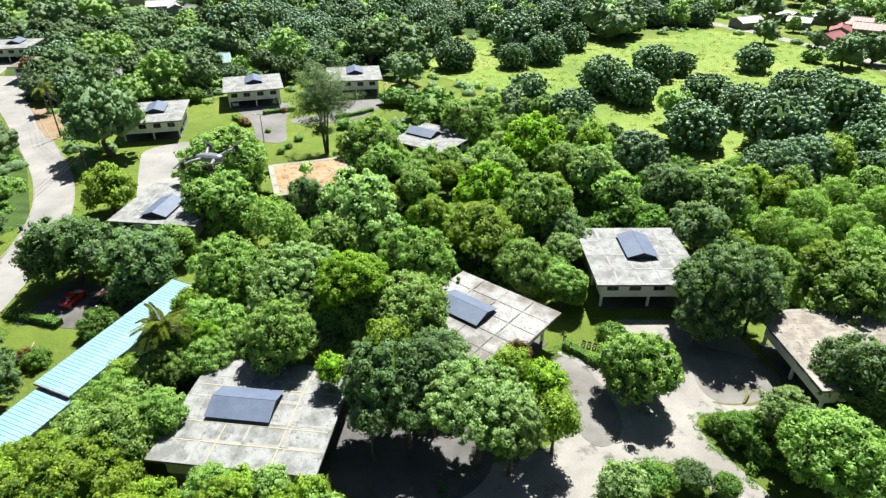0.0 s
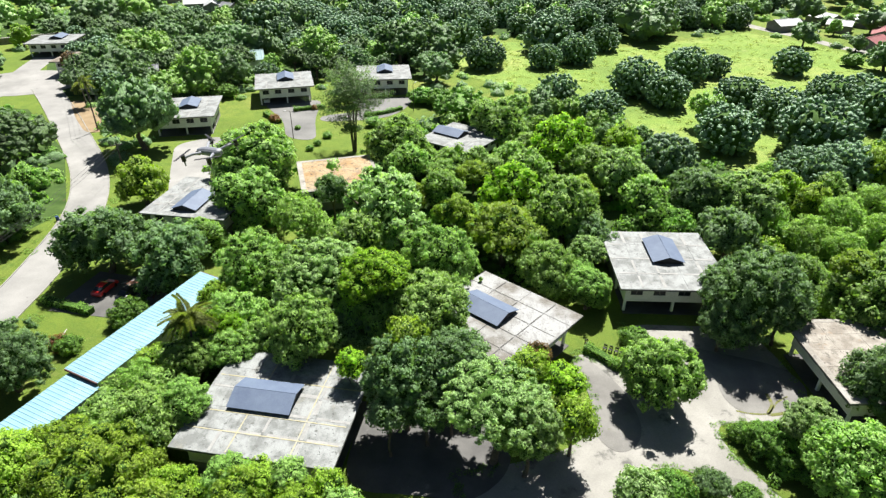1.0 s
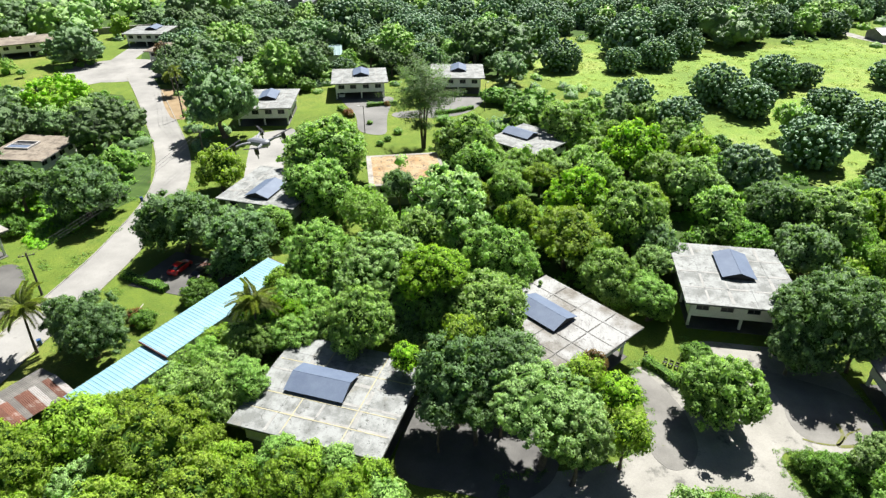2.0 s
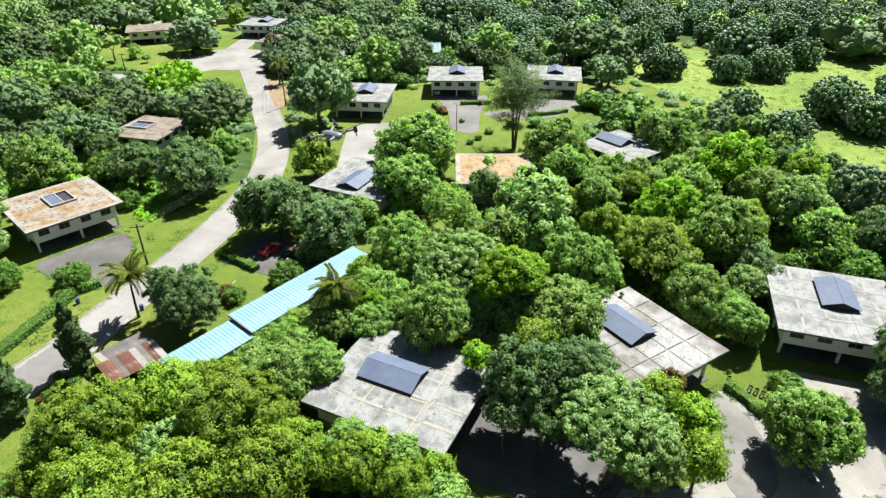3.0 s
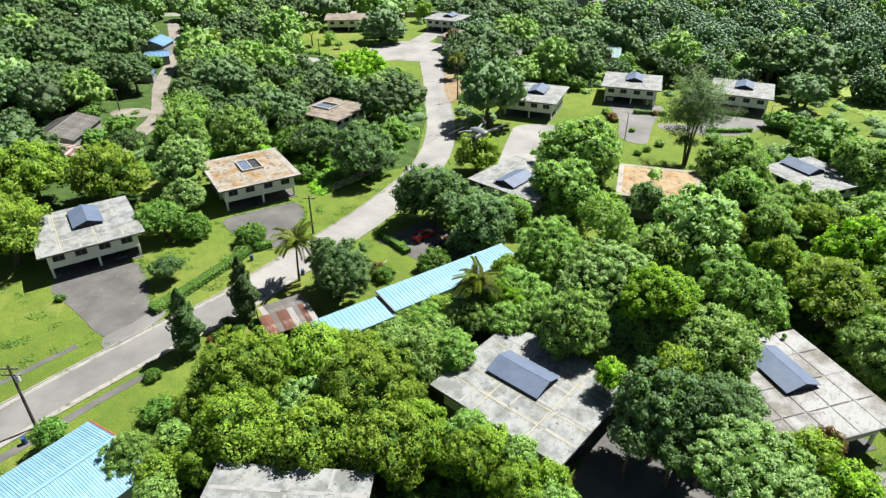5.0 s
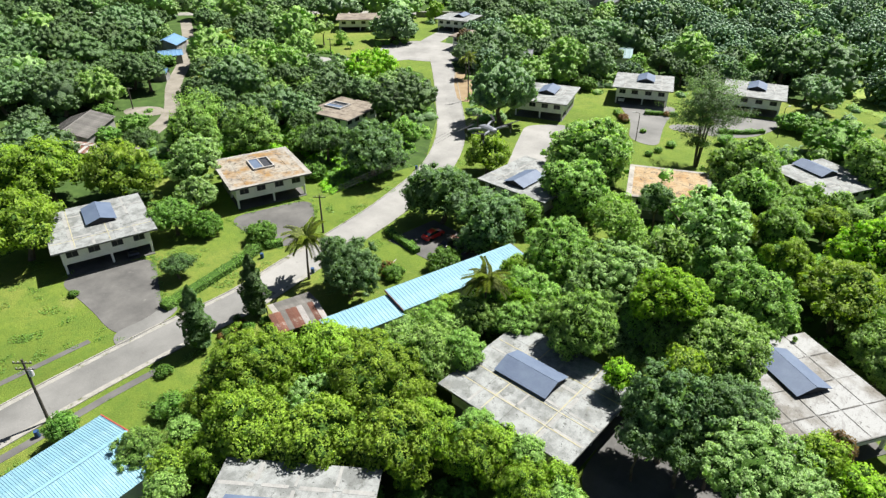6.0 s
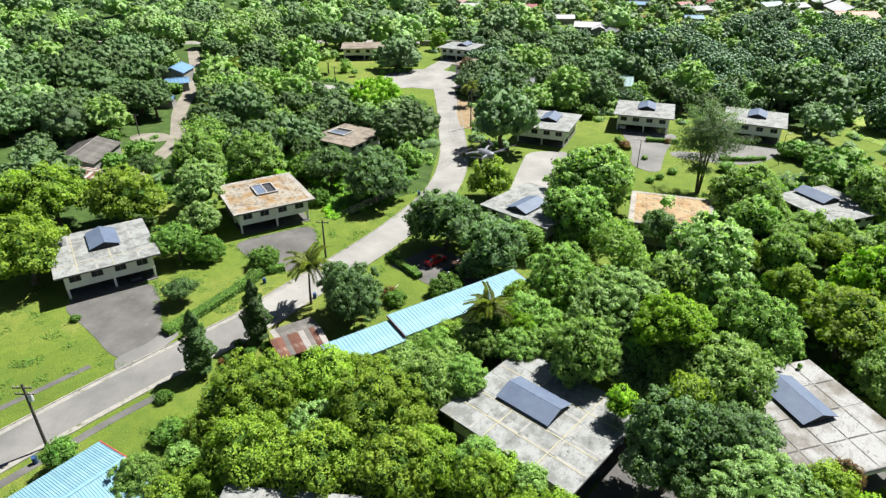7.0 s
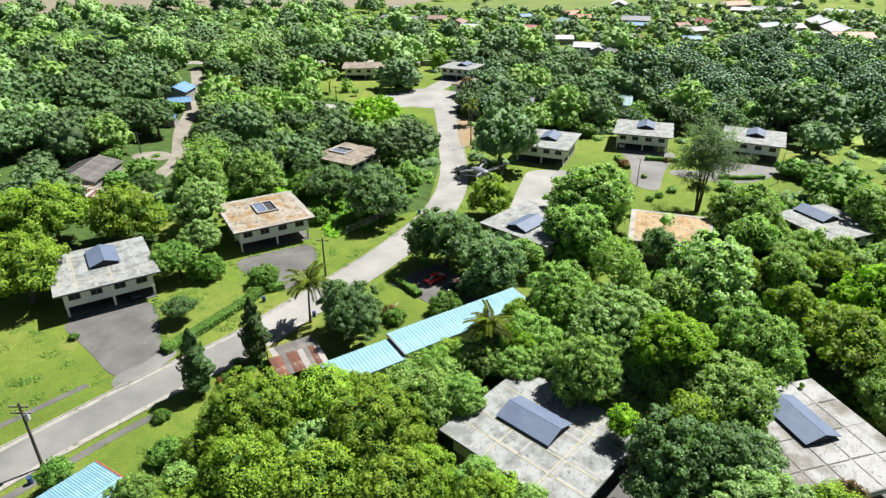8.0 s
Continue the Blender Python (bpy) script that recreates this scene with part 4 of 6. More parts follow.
def window(root, x, y, z, rz, w=1.75, h=1.2):
    """A sliding window of two dark panes in a frame, in an opening of a wall."""
    def frame_bm():
        bm = bmesh.new()
        for a, b, c, d in ((-w / 2, w / 2, -h / 2, -h / 2 + 0.07), (-w / 2, w / 2, h / 2 - 0.07, h / 2), (-w / 2, -w / 2 + 0.07, -h / 2 + 0.07, h / 2 - 0.07),
                           (w / 2 - 0.07, w / 2, -h / 2 + 0.07, h / 2 - 0.07), (-0.04, 0.04, -h / 2 + 0.07, h / 2 - 0.07)):
            box(bm, a, b, -0.06, 0.06, c, d)
        return bm
    win = place_mesh("window", shared_mesh(("frame", w, h), "window_frame", FRAME, frame_bm), root, "", pose(x, y, z, 0, 0, rz))
    pane = shared_mesh(("pane", w, h), "pane", PANE, lambda: one_box(-w / 4 + 0.055, w / 4 - 0.055, -0.012, 0.012, -h / 2 + 0.07, h / 2 - 0.07))
    for s in (-1, 1):
        place_mesh("pane", pane, win, "", pose(s * (w / 4 - 0.015), 0, 0))


def house(x, y, facing, w=16.2, d=16.8, roof="grey", monitor=True, label="", far=False, eave=5.0, joint=0.012, strips=()):
    """A flat-roofed concrete house raised over an open carport; facing: degrees of the way that its carport looks."""
    root = tagged(new("house"), label or "raised concrete house with flat weathered grey roof", "house", "flat-roofed raised houses")
    root.matrix_basis = pose(x, y, 0, 0, 0, facing + 90)
    roof_mat = {"grey": ROOF_GREY, "rust": ROOF_RUST, "tan": ROOF_TAN, "worn": ROOF_WORN, "dirty": ROOF_DIRTY, "brown": ROOF_BROWN}[roof]
    W, D = w / 2, d / 2
    z1, z0, zf = eave - 0.28, 2.15, 1.88
    link_mesh("roof", one_box(-W, W, -D, D, eave - 0.28, eave - 0.03, bevel=0.03), ROOF_EDGE, root)
    roof_ob = root.children[-1]
    nx, ny = (5, 4) if not far else (3, 3)
    pw, pd = w / nx, d / ny
    panel = shared_mesh(("panel", w, d, nx, ny, roof, joint), "roof_panel", roof_mat, lambda: one_box(-pw / 2 + joint, pw / 2 - joint, -pd / 2 + joint, pd / 2 - joint, -0.05, 0.0, bevel=0.01))
    for i in range(nx):
        for j in range(ny):
            place_mesh("roof_panel", panel, roof_ob, "", pose(-W + (i + 0.5) * pw, -D + (j + 0.5) * pd, eave + 0.01 + random.uniform(-0.008, 0.012)))
    if roof in ("grey", "brown") and not far:
        rng = random.Random(int(abs(x) * 10))
        wide = 0.2 if roof == "grey" else 0.07
        for i in range(1, nx):
            for j in range(ny):
                if rng.random() < 0.78:
                    u, v, q = -W + i * pw + rng.uniform(-0.05, 0.05), -D + j * pd, wide * rng.uniform(0.6, 1.3)
                    link_mesh("sealed_joint", one_box(u - q, u + q, v + rng.uniform(0.0, 0.7), v + pd - rng.uniform(0.0, 0.7), eave + 0.004, eave + 0.028), SEALED if roof == "grey" else TARRED, roof_ob)
        for j in range(1, ny):
            for i in range(nx):
                if rng.random() < 0.78:
                    u, v, q = -W + i * pw, -D + j * pd + rng.uniform(-0.05, 0.05), wide * rng.uniform(0.6, 1.3)
                    link_mesh("sealed_joint", one_box(u + rng.uniform(0.0, 0.6), u + pw - rng.uniform(0.0, 0.6), v - q, v + q, eave + 0.004, eave + 0.032), SEALED if roof == "grey" else TARRED, roof_ob)
    if roof in ("rust", "worn", "tan"):
        for a, b, c, d in ((-W, W, -D, -D + 0.8), (-W, W, D - 0.9, D), (-W, -W + 0.7, -D + 0.81, D - 0.91), (W - 1.0, W, -D + 0.81, D - 0.91)):
            link_mesh("roof_rim", one_box(a, b, c, d, eave - 0.03, eave + 0.034, bevel=0.01), ROOF_RIM, roof_ob)
    for k, across in enumerate(strips):
        if k % 2:
            link_mesh("sealant_strip", one_box(-W + 0.3, W - 0.4, across * D - 0.07, across * D + 0.07, eave + 0.012, eave + 0.037), SEALANT, roof_ob)
        else:
            link_mesh("sealant_strip", one_box(across * W - 0.07, across * W + 0.07, -D + 0.4, D - 0.3, eave + 0.014, eave + 0.041), SEALANT, roof_ob)
    # walls of the upper floor
    X, Y0, Y1 = W - 1.2, -D + 1.55, D - 1.2
    holes = [(-X + 2 * X * k, 1.75, 2.95, 4.15) for k in (0.12, 0.36, 0.62, 0.87)]
    bm = bmesh.new()
    wall_openings(bm, -X, X, Y0, Y0 + 0.2, z0, z1, holes)
    link_mesh("front_wall", bm, WALL_PAINT, root)
    bm = bmesh.new()
    wall_openings(bm, -X, X, Y1 - 0.2, Y1, z0, z1, holes)
    link_mesh("back_wall", bm, WALL_PAINT, root)
    side_holes = [(Y0 + (Y1 - Y0) * k, 1.75, 2.95, 4.15) for k in (0.25, 0.7)]
    for s, name in ((-1, "side_wall"), (1, "side_wall")):
        bm = bmesh.new()
        wall_openings(bm, Y0 + 0.2, Y1 - 0.2, -0.1, 0.1, z0, z1, side_holes)
        bmesh.ops.rotate(bm, verts=bm.verts, matrix=Matrix.Rotation(radians(90), 3, "Z"))
        bmesh.ops.translate(bm, verts=bm.verts, vec=(s * (X - 0.1), 0, 0))
        link_mesh(name, bm, WALL_PAINT, root)
        for hy, *_ in side_holes:
            window(root, s * (X - 0.1), hy, 3.55, 90)
    for hx, *_ in holes:
        window(root, hx, Y0 + 0.1, 3.55, 0)
        if not far:
            window(root, hx, Y1 - 0.1, 3.55, 0)
    link_mesh("floor_slab", one_box(-X - 0.04, X + 0.04, Y0 - 0.04, Y1 + 0.04, zf, z0, bevel=0.02), WALL_PAINT, root)
    for px in (-X + 0.2, 0.05 * X, X - 0.2):
        for py in (Y0 + 0.25, Y0 + 6.0):
            link_mesh("column", one_box(px - 0.18, px + 0.18, py - 0.18, py + 0.18, 0.0, zf, bevel=0.02), WALL_PAINT, root)
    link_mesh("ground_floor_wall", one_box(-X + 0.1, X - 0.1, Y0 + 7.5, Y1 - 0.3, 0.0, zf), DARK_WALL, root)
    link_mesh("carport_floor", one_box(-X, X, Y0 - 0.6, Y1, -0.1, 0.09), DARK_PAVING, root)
    if monitor:
        mw, mx, m0, m1 = 4.4, 0.03 * w, -D + 6.9, -D + 14.2
        roof_monitor(root, mx, m0, m1, mw, eave, monitor)
    return root


def roof_monitor(root, mx, y0, y1, mw, eave, style):
    """The gabled light housing that stands on the roof: low walls and two sheet slopes with seams."""
    hw, rise, low = mw / 2, 0.75, 0.42
    if style == "bare":
        # Dark slab inside the curb: the darkness of the open hole as colour.
        curb = link_mesh("monitor", one_box(mx - hw + 0.3, mx + hw - 0.3, y0 + 0.3, y1 - 2.1, eave + 0.02, eave + 0.1), DARK_TRIM, root, "opened roof monitor with pale curb and one pane left")
        for a, b, c, d in ((-hw, hw, y0, y0 + 0.3), (-hw, hw, y1 - 2.1, y1 - 1.8), (-hw, -hw + 0.3, y0 + 0.3, y1 - 2.1), (hw - 0.3, hw, y0 + 0.3, y1 - 2.1), (-0.12, 0.12, y0 + 0.3, y1 - 2.1)):
            link_mesh("curb", one_box(mx + a, mx + b, c, d, eave, eave + 0.42, bevel=0.03), PALE_SHEET, curb)
        link_mesh("monitor_sheet", one_box(mx - hw + 0.32, mx - 0.14, y0 + 0.32, y1 - 2.12, eave + 0.22, eave + 0.3), SLATE_METAL, curb)
        return
    bm = bmesh.new()
    sec = [(-hw + 0.15, 0.0), (hw - 0.15, 0.0), (hw - 0.15, low), (0.0, low + rise), (-hw + 0.15, low)]
    a = [bm.verts.new((mx + u, y0 + 0.25, eave + v)) for u, v in sec]
    b = [bm.verts.new((mx + u, y1 - 0.25, eave + v)) for u, v in sec]
    bm.faces.new(a)
    bm.faces.new(b[::-1])
    for k in range(5):
        bm.faces.new((a[k], b[k], b[(k + 1) % 5], a[(k + 1) % 5]))
    bmesh.ops.recalc_face_normals(bm, faces=bm.faces)
    base = link_mesh("monitor", bm, DARK_TRIM, root, "dark gabled roof monitor under slate-blue sheets")
    for s in (-1, 1):
        bm = bmesh.new()
        slope = math.atan2(rise, hw)
        ln = hw / math.cos(slope) + 0.22
        box(bm, 0, ln, y0, y1, 0.02, 0.08)
        bmesh.ops.rotate(bm, verts=bm.verts, matrix=Matrix.Rotation(slope, 3, "Y"))
        if s < 0:
            bmesh.ops.scale(bm, verts=bm.verts, vec=(-1, 1, 1))
            bmesh.ops.reverse_faces(bm, faces=bm.faces)
        bmesh.ops.translate(bm, verts=bm.verts, vec=(mx, 0, eave + low + rise))
        link_mesh("monitor_sheet", bm, SLATE_METAL, base)


GREY = "raised concrete house with flat weathered grey roof and slate-blue monitor"
house(-20.3, 49.9, -7, 15.8, 17.8, strips=(-0.28, 0.3, -0.62, -0.45, 0.42), label="raised concrete house with pale stained roof half under a tree")
house(4.4, 67.0, -39, roof="brown", joint=0.06, label="raised house with tar-stripped grey roof panels beside the yard")
house(30.3, 83.3, -89.5, 16.2, 17.2, label=GREY)
house(51.0, 61.2, 184, 15.5, 16.5, "worn", False, "raised concrete house with peeling orange and white roof")
house(-101.0, 41.5, -21, 15.9, 16.6, label=GREY, strips=(-0.55, -0.6, 0.1))
house(-97.0, 73.4, -24, 16.2, 16.8, "rust", "bare", "raised house with orange peeling roof and opened monitor")
house(-109.5, 111.5, 4, 14.5, 14.0, "dirty", "bare", "derelict raised house with dirty tan roof among trees")
house(-48.9, 101.4, 83, 16, 16, label="raised concrete house with pale grey roof hidden by trees")
house(-26.2, 113.8, 108, 15.5, 15.5, "tan", False, "house with bare orange roof sheltered by dark trees")
house(-2.0, 135.4, -33, 14.4, 14.6, label="raised concrete house with light grey roof amid trees")
house(-55.4, 180.2, -73, 16.6, 16.6, label=GREY)
house(-27.3, 190.4, -81, 16.6, 16.6, label=GREY)
house(-73.5, 153.8, -77, 15.5, 17.5, label="raised concrete house with pale roof and lawn beside it")
house(-155.5, 231.0, -80, 16, 16, far=True, label="distant raised house with pale grey flat roof")
house(-131.0, 205.0, -85, 14, 14, "dirty", False, far=True, label="small grey house half hidden by trees near the turning circle")
house(-191.0, 207.0, -50, 19, 15, "dirty", False, far=True, label="distant low house with tan roof beside the turning circle")
house(-30.5, 19.5, 30, 15, 16, label="pale grey flat roof partly covered by mango trees")


# ---- blue-roofed buildings, sheds ----
def sheet_mesh(key, mat, width, length, ribs=4):
    """One corrugated roofing sheet: a folded strip with thickness, along y."""
    def build():
        bm = bmesh.new()
        prof = []
        for k in range(ribs):
            u = -width / 2 + width * (k + 0.5) / ribs
            q = width / ribs
            prof += [(u - q * 0.5, 0.0), (u - q * 0.18, 0.0), (u - q * 0.08, 0.045), (u + q * 0.08, 0.045), (u + q * 0.18, 0.0)]
        prof.append((width / 2, 0.0))
        rows = [[bm.verts.new((u, y, v)) for u, v in prof] for y in (-length / 2, length / 2)]
        for i in range(len(prof) - 1):
            bm.faces.new((rows[0][i], rows[0][i + 1], rows[1][i + 1], rows[1][i]))
        up = bmesh.ops.extrude_face_region(bm, geom=list(bm.faces))
        bmesh.ops.translate(bm, verts=[v for v in up["geom"] if isinstance(v, bmesh.types.BMVert)], vec=(0, 0, -0.012))
        bmesh.ops.recalc_face_normals(bm, faces=bm.faces)
        return bm
    return shared_mesh(key, "roof_sheet", mat, build)


def sheet_roof(root, mats, run, across, m, step=1.05, ribs=4):
    """Sheets laid side by side along x, each across long in y, in the frame m under the root."""
    n = max(2, round(run / step))
    w = run / n
    for k in range(n):
        mat = mats[k % len(mats)] if len(mats) < 3 else random.choice(mats)
        me = sheet_mesh(("sheet", mat.name, round(w, 3), across, ribs), mat, w + 0.04, across, ribs)
        place_mesh("roof_sheet", me, root, "", m @ pose(-run / 2 + (k + 0.5) * w, 0, 0.016 * (k % 2)))


def long_shed(x, y, turn, run, across, z, label, tilt=5.0):
    """A long low building with a one-slope blue sheet roof."""
    root = tagged(new("long_building"), label, "building")
    root.matrix_basis = pose(x, y, 0, 0, 0, turn)
    sheet_roof(root, [BLUE_SHEET], run, across, pose(0, 0, z, tilt, 0, 0), 1.05, 2)
    W, D = run / 2 - 0.3, across / 2 - 0.5
    drop = math.tan(radians(tilt)) * D
    for y0, y1, top in ((-D, -D + 0.15, z - drop - 0.08), (D - 0.15, D, z + drop - 0.1)):
        link_mesh("long_wall", one_box(-W, W, y0, y1, 0, top), WALL_PAINT, root)
    for s in (-1, 1):
        link_mesh("end_wall", one_box(s * W - 0.08, s * W + 0.08, -D + 0.16, D - 0.16, 0, z - drop - 0.1), WALL_PAINT, root)
    for s in (-1, 1):
        link_mesh("end_trim", one_box(s * (W + 0.34) - 0.06, s * (W + 0.34) + 0.06, -D - 0.4, D + 0.4, -0.2, 0.06), END_BOARD, root).matrix_basis = pose(0, 0, z - 0.03, tilt, 0, 0)
    return root


long_shed(-41.4, 64.8, 70, 23.5, 5.3, 4.4, "long building with a faded light-blue corrugated roof under trees")
long_shed(-46.8, 48.6, 70, 10.6, 5.1, 3.9, "lower long building with a faded light-blue corrugated roof")


def gable_building(x, y, turn, run, half, z_eave, z_ridge, mats, label, category="house", trim=RED_TRIM, wall=None, name="house", step=1.05, ribs=4):
    """A gabled building; the ridge runs along its local x."""
    root = tagged(new(name), label, category)
    root.matrix_basis = pose(x, y, 0, 0, 0, turn)
    slope = math.degrees(math.atan2(z_ridge - z_eave, half))
    ln = math.hypot(half, z_ridge - z_eave) + 0.3
    for s in (-1, 1):
        side = pose(0, s * half / 2, (z_eave + z_ridge) / 2 + 0.05, -s * slope, 0, 0)
        sheet_roof(root, mats, run, ln, side, step, ribs)
    link_mesh("ridge_cap", one_box(-run / 2, run / 2, -0.22, 0.22, z_ridge + 0.06, z_ridge + 0.14, bevel=0.03), mats[0], root)
    W, D = run / 2 - 0.5, half - 0.4
    bm = bmesh.new()
    sec = [(-D, 0.0), (D, 0.0), (D, z_eave - 0.05), (0.0, z_ridge - 0.12), (-D, z_eave - 0.05)]
    a = [bm.verts.new((-W, u, v)) for u, v in sec]
    b = [bm.verts.new((W, u, v)) for u, v in sec]
    bm.faces.new(a)
    bm.faces.new(b)
    for k in range(5):
        bm.faces.new((a[k], b[k], b[(k + 1) % 5], a[(k + 1) % 5]))
    bmesh.ops.recalc_face_normals(bm, faces=bm.faces)
    link_mesh("wall", bm, wall or WALL_PAINT, root)
    if trim:
        for e in (-1, 1):
            for s in (-1, 1):
                t = link_mesh("barge_board", one_box(-0.07, 0.07, -ln / 2, ln / 2, -0.12, 0.1), trim, root)
                t.matrix_basis = pose(e * (run / 2 + 0.06), s * half / 2, (z_eave + z_ridge) / 2 + 0.04, -s * slope, 0, 0)
    return root


gable_building(-53.3, 6.5, 90, 23.5, 5.9, 3.1, 4.3, [BLUE_SHEET], "low building with a light-blue sheet roof and red edge")
slab("pavement", [(-62.5, 8), (-59.2, 14.6), (-59, -6), (-63, -6)], -0.2, 0.05, KERB, label="pale concrete slab beside the blue-roofed building", category="pavement")

GREY_BROWN = surface("old_grey_brown_sheet", (0.12, 0.115, 0.105), (0.21, 0.20, 0.185), 0.5, 0.8, 12.0, 0.2, 0.3, (0.26, 0.24, 0.21), 0.6, 0.5, 0.0, 0.3)
gable_building(-156.0, 66.5, 128, 16, 5.6, 3.2, 4.9, [GREY_BROWN], "old house with dark grey patched roof under trees", trim=None, wall=DARK_WALL)
gable_building(-143.8, 60.4, 20, 9, 2.8, 2.7, 3.3, [PALE_SHEET, RUST_SHEET], "low shed with pale and rusty patched roof", "shed", None, name="small_shed")

shed = tagged(new("shed"), "leaning shed with rusty and pale patched sheet roof", "shed")
shed.matrix_basis = pose(-56.6, 45.2, 0, 0, 0, 66)
sheet_roof(shed, [GREY_BROWN, PALE_SHEET, RUST_SHEET, RUST_SHEET], 7.2, 4.2, pose(0, -1.3, 2.7, 8, 0, 0), 0.8)
sheet_roof(shed, [GREY_BROWN, GREY_BROWN, PALE_SHEET, RUST_SHEET], 6.4, 3.2, pose(0.3, 2.2, 2.75, -6, 0, 2), 0.8)
for px, py in ((-3.2, -3), (3.2, -3), (-3.2, 3.3), (3.2, 3.3), (0, -3), (0, 3.3)):
    link_mesh("post", tube(bmesh.new(), [(px, py, -0.1), (px, py, 2.45)], [0.07, 0.07], 8), WOOD_POLE, shed)
link_mesh("back_wall", one_box(-3.3, 3.3, 0.4, 0.5, 0, 2.6), DARK_WALL, shed)


# ---- palms, columnar trees ----
def frond_bm(rng, length=3.4):
    """A drooping palm leaf: a rib with two rows of hanging leaflets."""
    bm = bmesh.new()
    pts = [Vector((0, length * t, 0.75 * math.sin(t * 2.2) - 1.5 * t * t)) for t in np.linspace(0, 1, 9)]
    tube(bm, pts, [0.05 * (1 - 0.85 * k / 8) for k in range(9)], 4, False)
    for k in range(46):
        t = 0.12 + 0.86 * k / 45
        i = min(7, int(t * 8))
        p = pts[i].lerp(pts[i + 1], t * 8 - i)
        w = 0.85 * math.sin(min(1.0, t * 1.25 + 0.18) * math.pi * 0.85) + 0.12
        for s in (-1, 1):
            tip = p + Vector((s * w, 0.35 * w + 0.1, -0.35 * w - 0.12 * rng.random()))
            bm.faces.new([bm.verts.new(q) for q in (p, p + Vector((s * w * 0.4, 0.24, 0.02)), tip, p + Vector((s * w * 0.4, 0.06, -0.06)))])
    return bm


def palm(x, y, h, length=3.4, lean=(0.3, 0.2)):
    """A coconut palm with a slender leaning trunk and drooping fronds."""
    root = tagged(new("palm_tree"), "coconut palm with slender trunk and drooping green fronds", "palm", "coconut palms")
    root.matrix_basis = pose(x, y, 0)
    top = Vector((lean[0], lean[1], h))
    link_mesh("trunk", tube(bmesh.new(), [(0, 0, -0.2), (lean[0] * 0.15, lean[1] * 0.15, h * 0.35), (lean[0] * 0.5, lean[1] * 0.5, h * 0.7), tuple(top)], [0.24, 0.16, 0.14, 0.12], 8), BARK, root)
    rng = np.random.default_rng(5)
    if ("frond", length) not in shared:
        shared_mesh(("frond", length), "frond", LEAF["palm"], lambda: frond_bm(rng, length))
    for k in range(19):
        place_mesh("frond", shared[("frond", length)], root, "", Matrix.Translation(top) @ pose(0, 0, 0, 0, 0, k * 137.5) @ pose(0, 0, 0, random.uniform(-35, 50), random.uniform(-12, 12), 0))
    return root


palm(-64.4, 55.0, 7.6, 3.6)
palm(-34.4, 60.0, 8.6, 3.4)
palm(-109.4, 167.6, 6.6, 3.2)
palm(-158.0, 104.0, 6.5, 3.2)
palm(-166.0, 112.0, 6.5, 3.2)
palm(-197.0, 142.0, 7.5, 3.6)
palm(-124.0, 96.0, 6.0, 3.2)


def column_tree(x, y, h, r):
    """A narrow dark mast tree with hanging foliage."""
    root = tagged(new("mast_tree"), "narrow dark columnar tree with drooping foliage", "tree", "columnar trees")
    root.matrix_basis = pose(x, y, 0)
    rng = np.random.default_rng(int(h * 10))
    n = 7000
    z = rng.uniform(0.9, h, n)
    t = z / h
    prof = r * np.minimum(1.0, 0.5 + 2.2 * t) * np.minimum(1.0, 1.55 * (1.03 - t) ** 0.8) * (0.8 + 0.2 * np.sin(z * 4.2 + 2.0 * np.sin(z)))
    a = rng.uniform(0, math.tau, n)
    prof *= 0.85 + 0.2 * np.sin(3 * a + z * 1.3)
    pts = np.stack([prof * np.cos(a), prof * np.sin(a), z], 1)
    nrm = np.stack([np.cos(a), np.sin(a), 0.35 + 0 * a], 1)
    verts, quads, shade = leaf_cards(pts, nrm, 0.28, rng, 0.9)
    bv, bf = BALLS[2]
    cores, faces = [], []
    for k in range(7):
        zz = 1.0 + (h - 1.8) * (k + 0.5) / 7
        rr = r * 0.6 * min(1.0, 1.5 * (1.03 - zz / h))
        faces.append(bf + len(verts) + k * len(bv))
        cores.append(bv * np.array([rr, rr, h / 9]) + np.array([0, 0, zz]))
    place_mesh("crown", make_mesh("crown", np.concatenate([verts] + cores), quads, np.concatenate(faces), [LEAF["olive"], INNER], np.concatenate([shade] + [bv] * 7)), root)
    link_mesh("trunk", tube(bmesh.new(), [(0, 0, -0.2), (0, 0, 1.5), (0, 0, h * 0.8)], [0.2, 0.16, 0.05], 8), BARK, root)


column_tree(-63.7, 34.2, 10.4, 2.4)
column_tree(-63.3, 43.6, 10.6, 2.3)


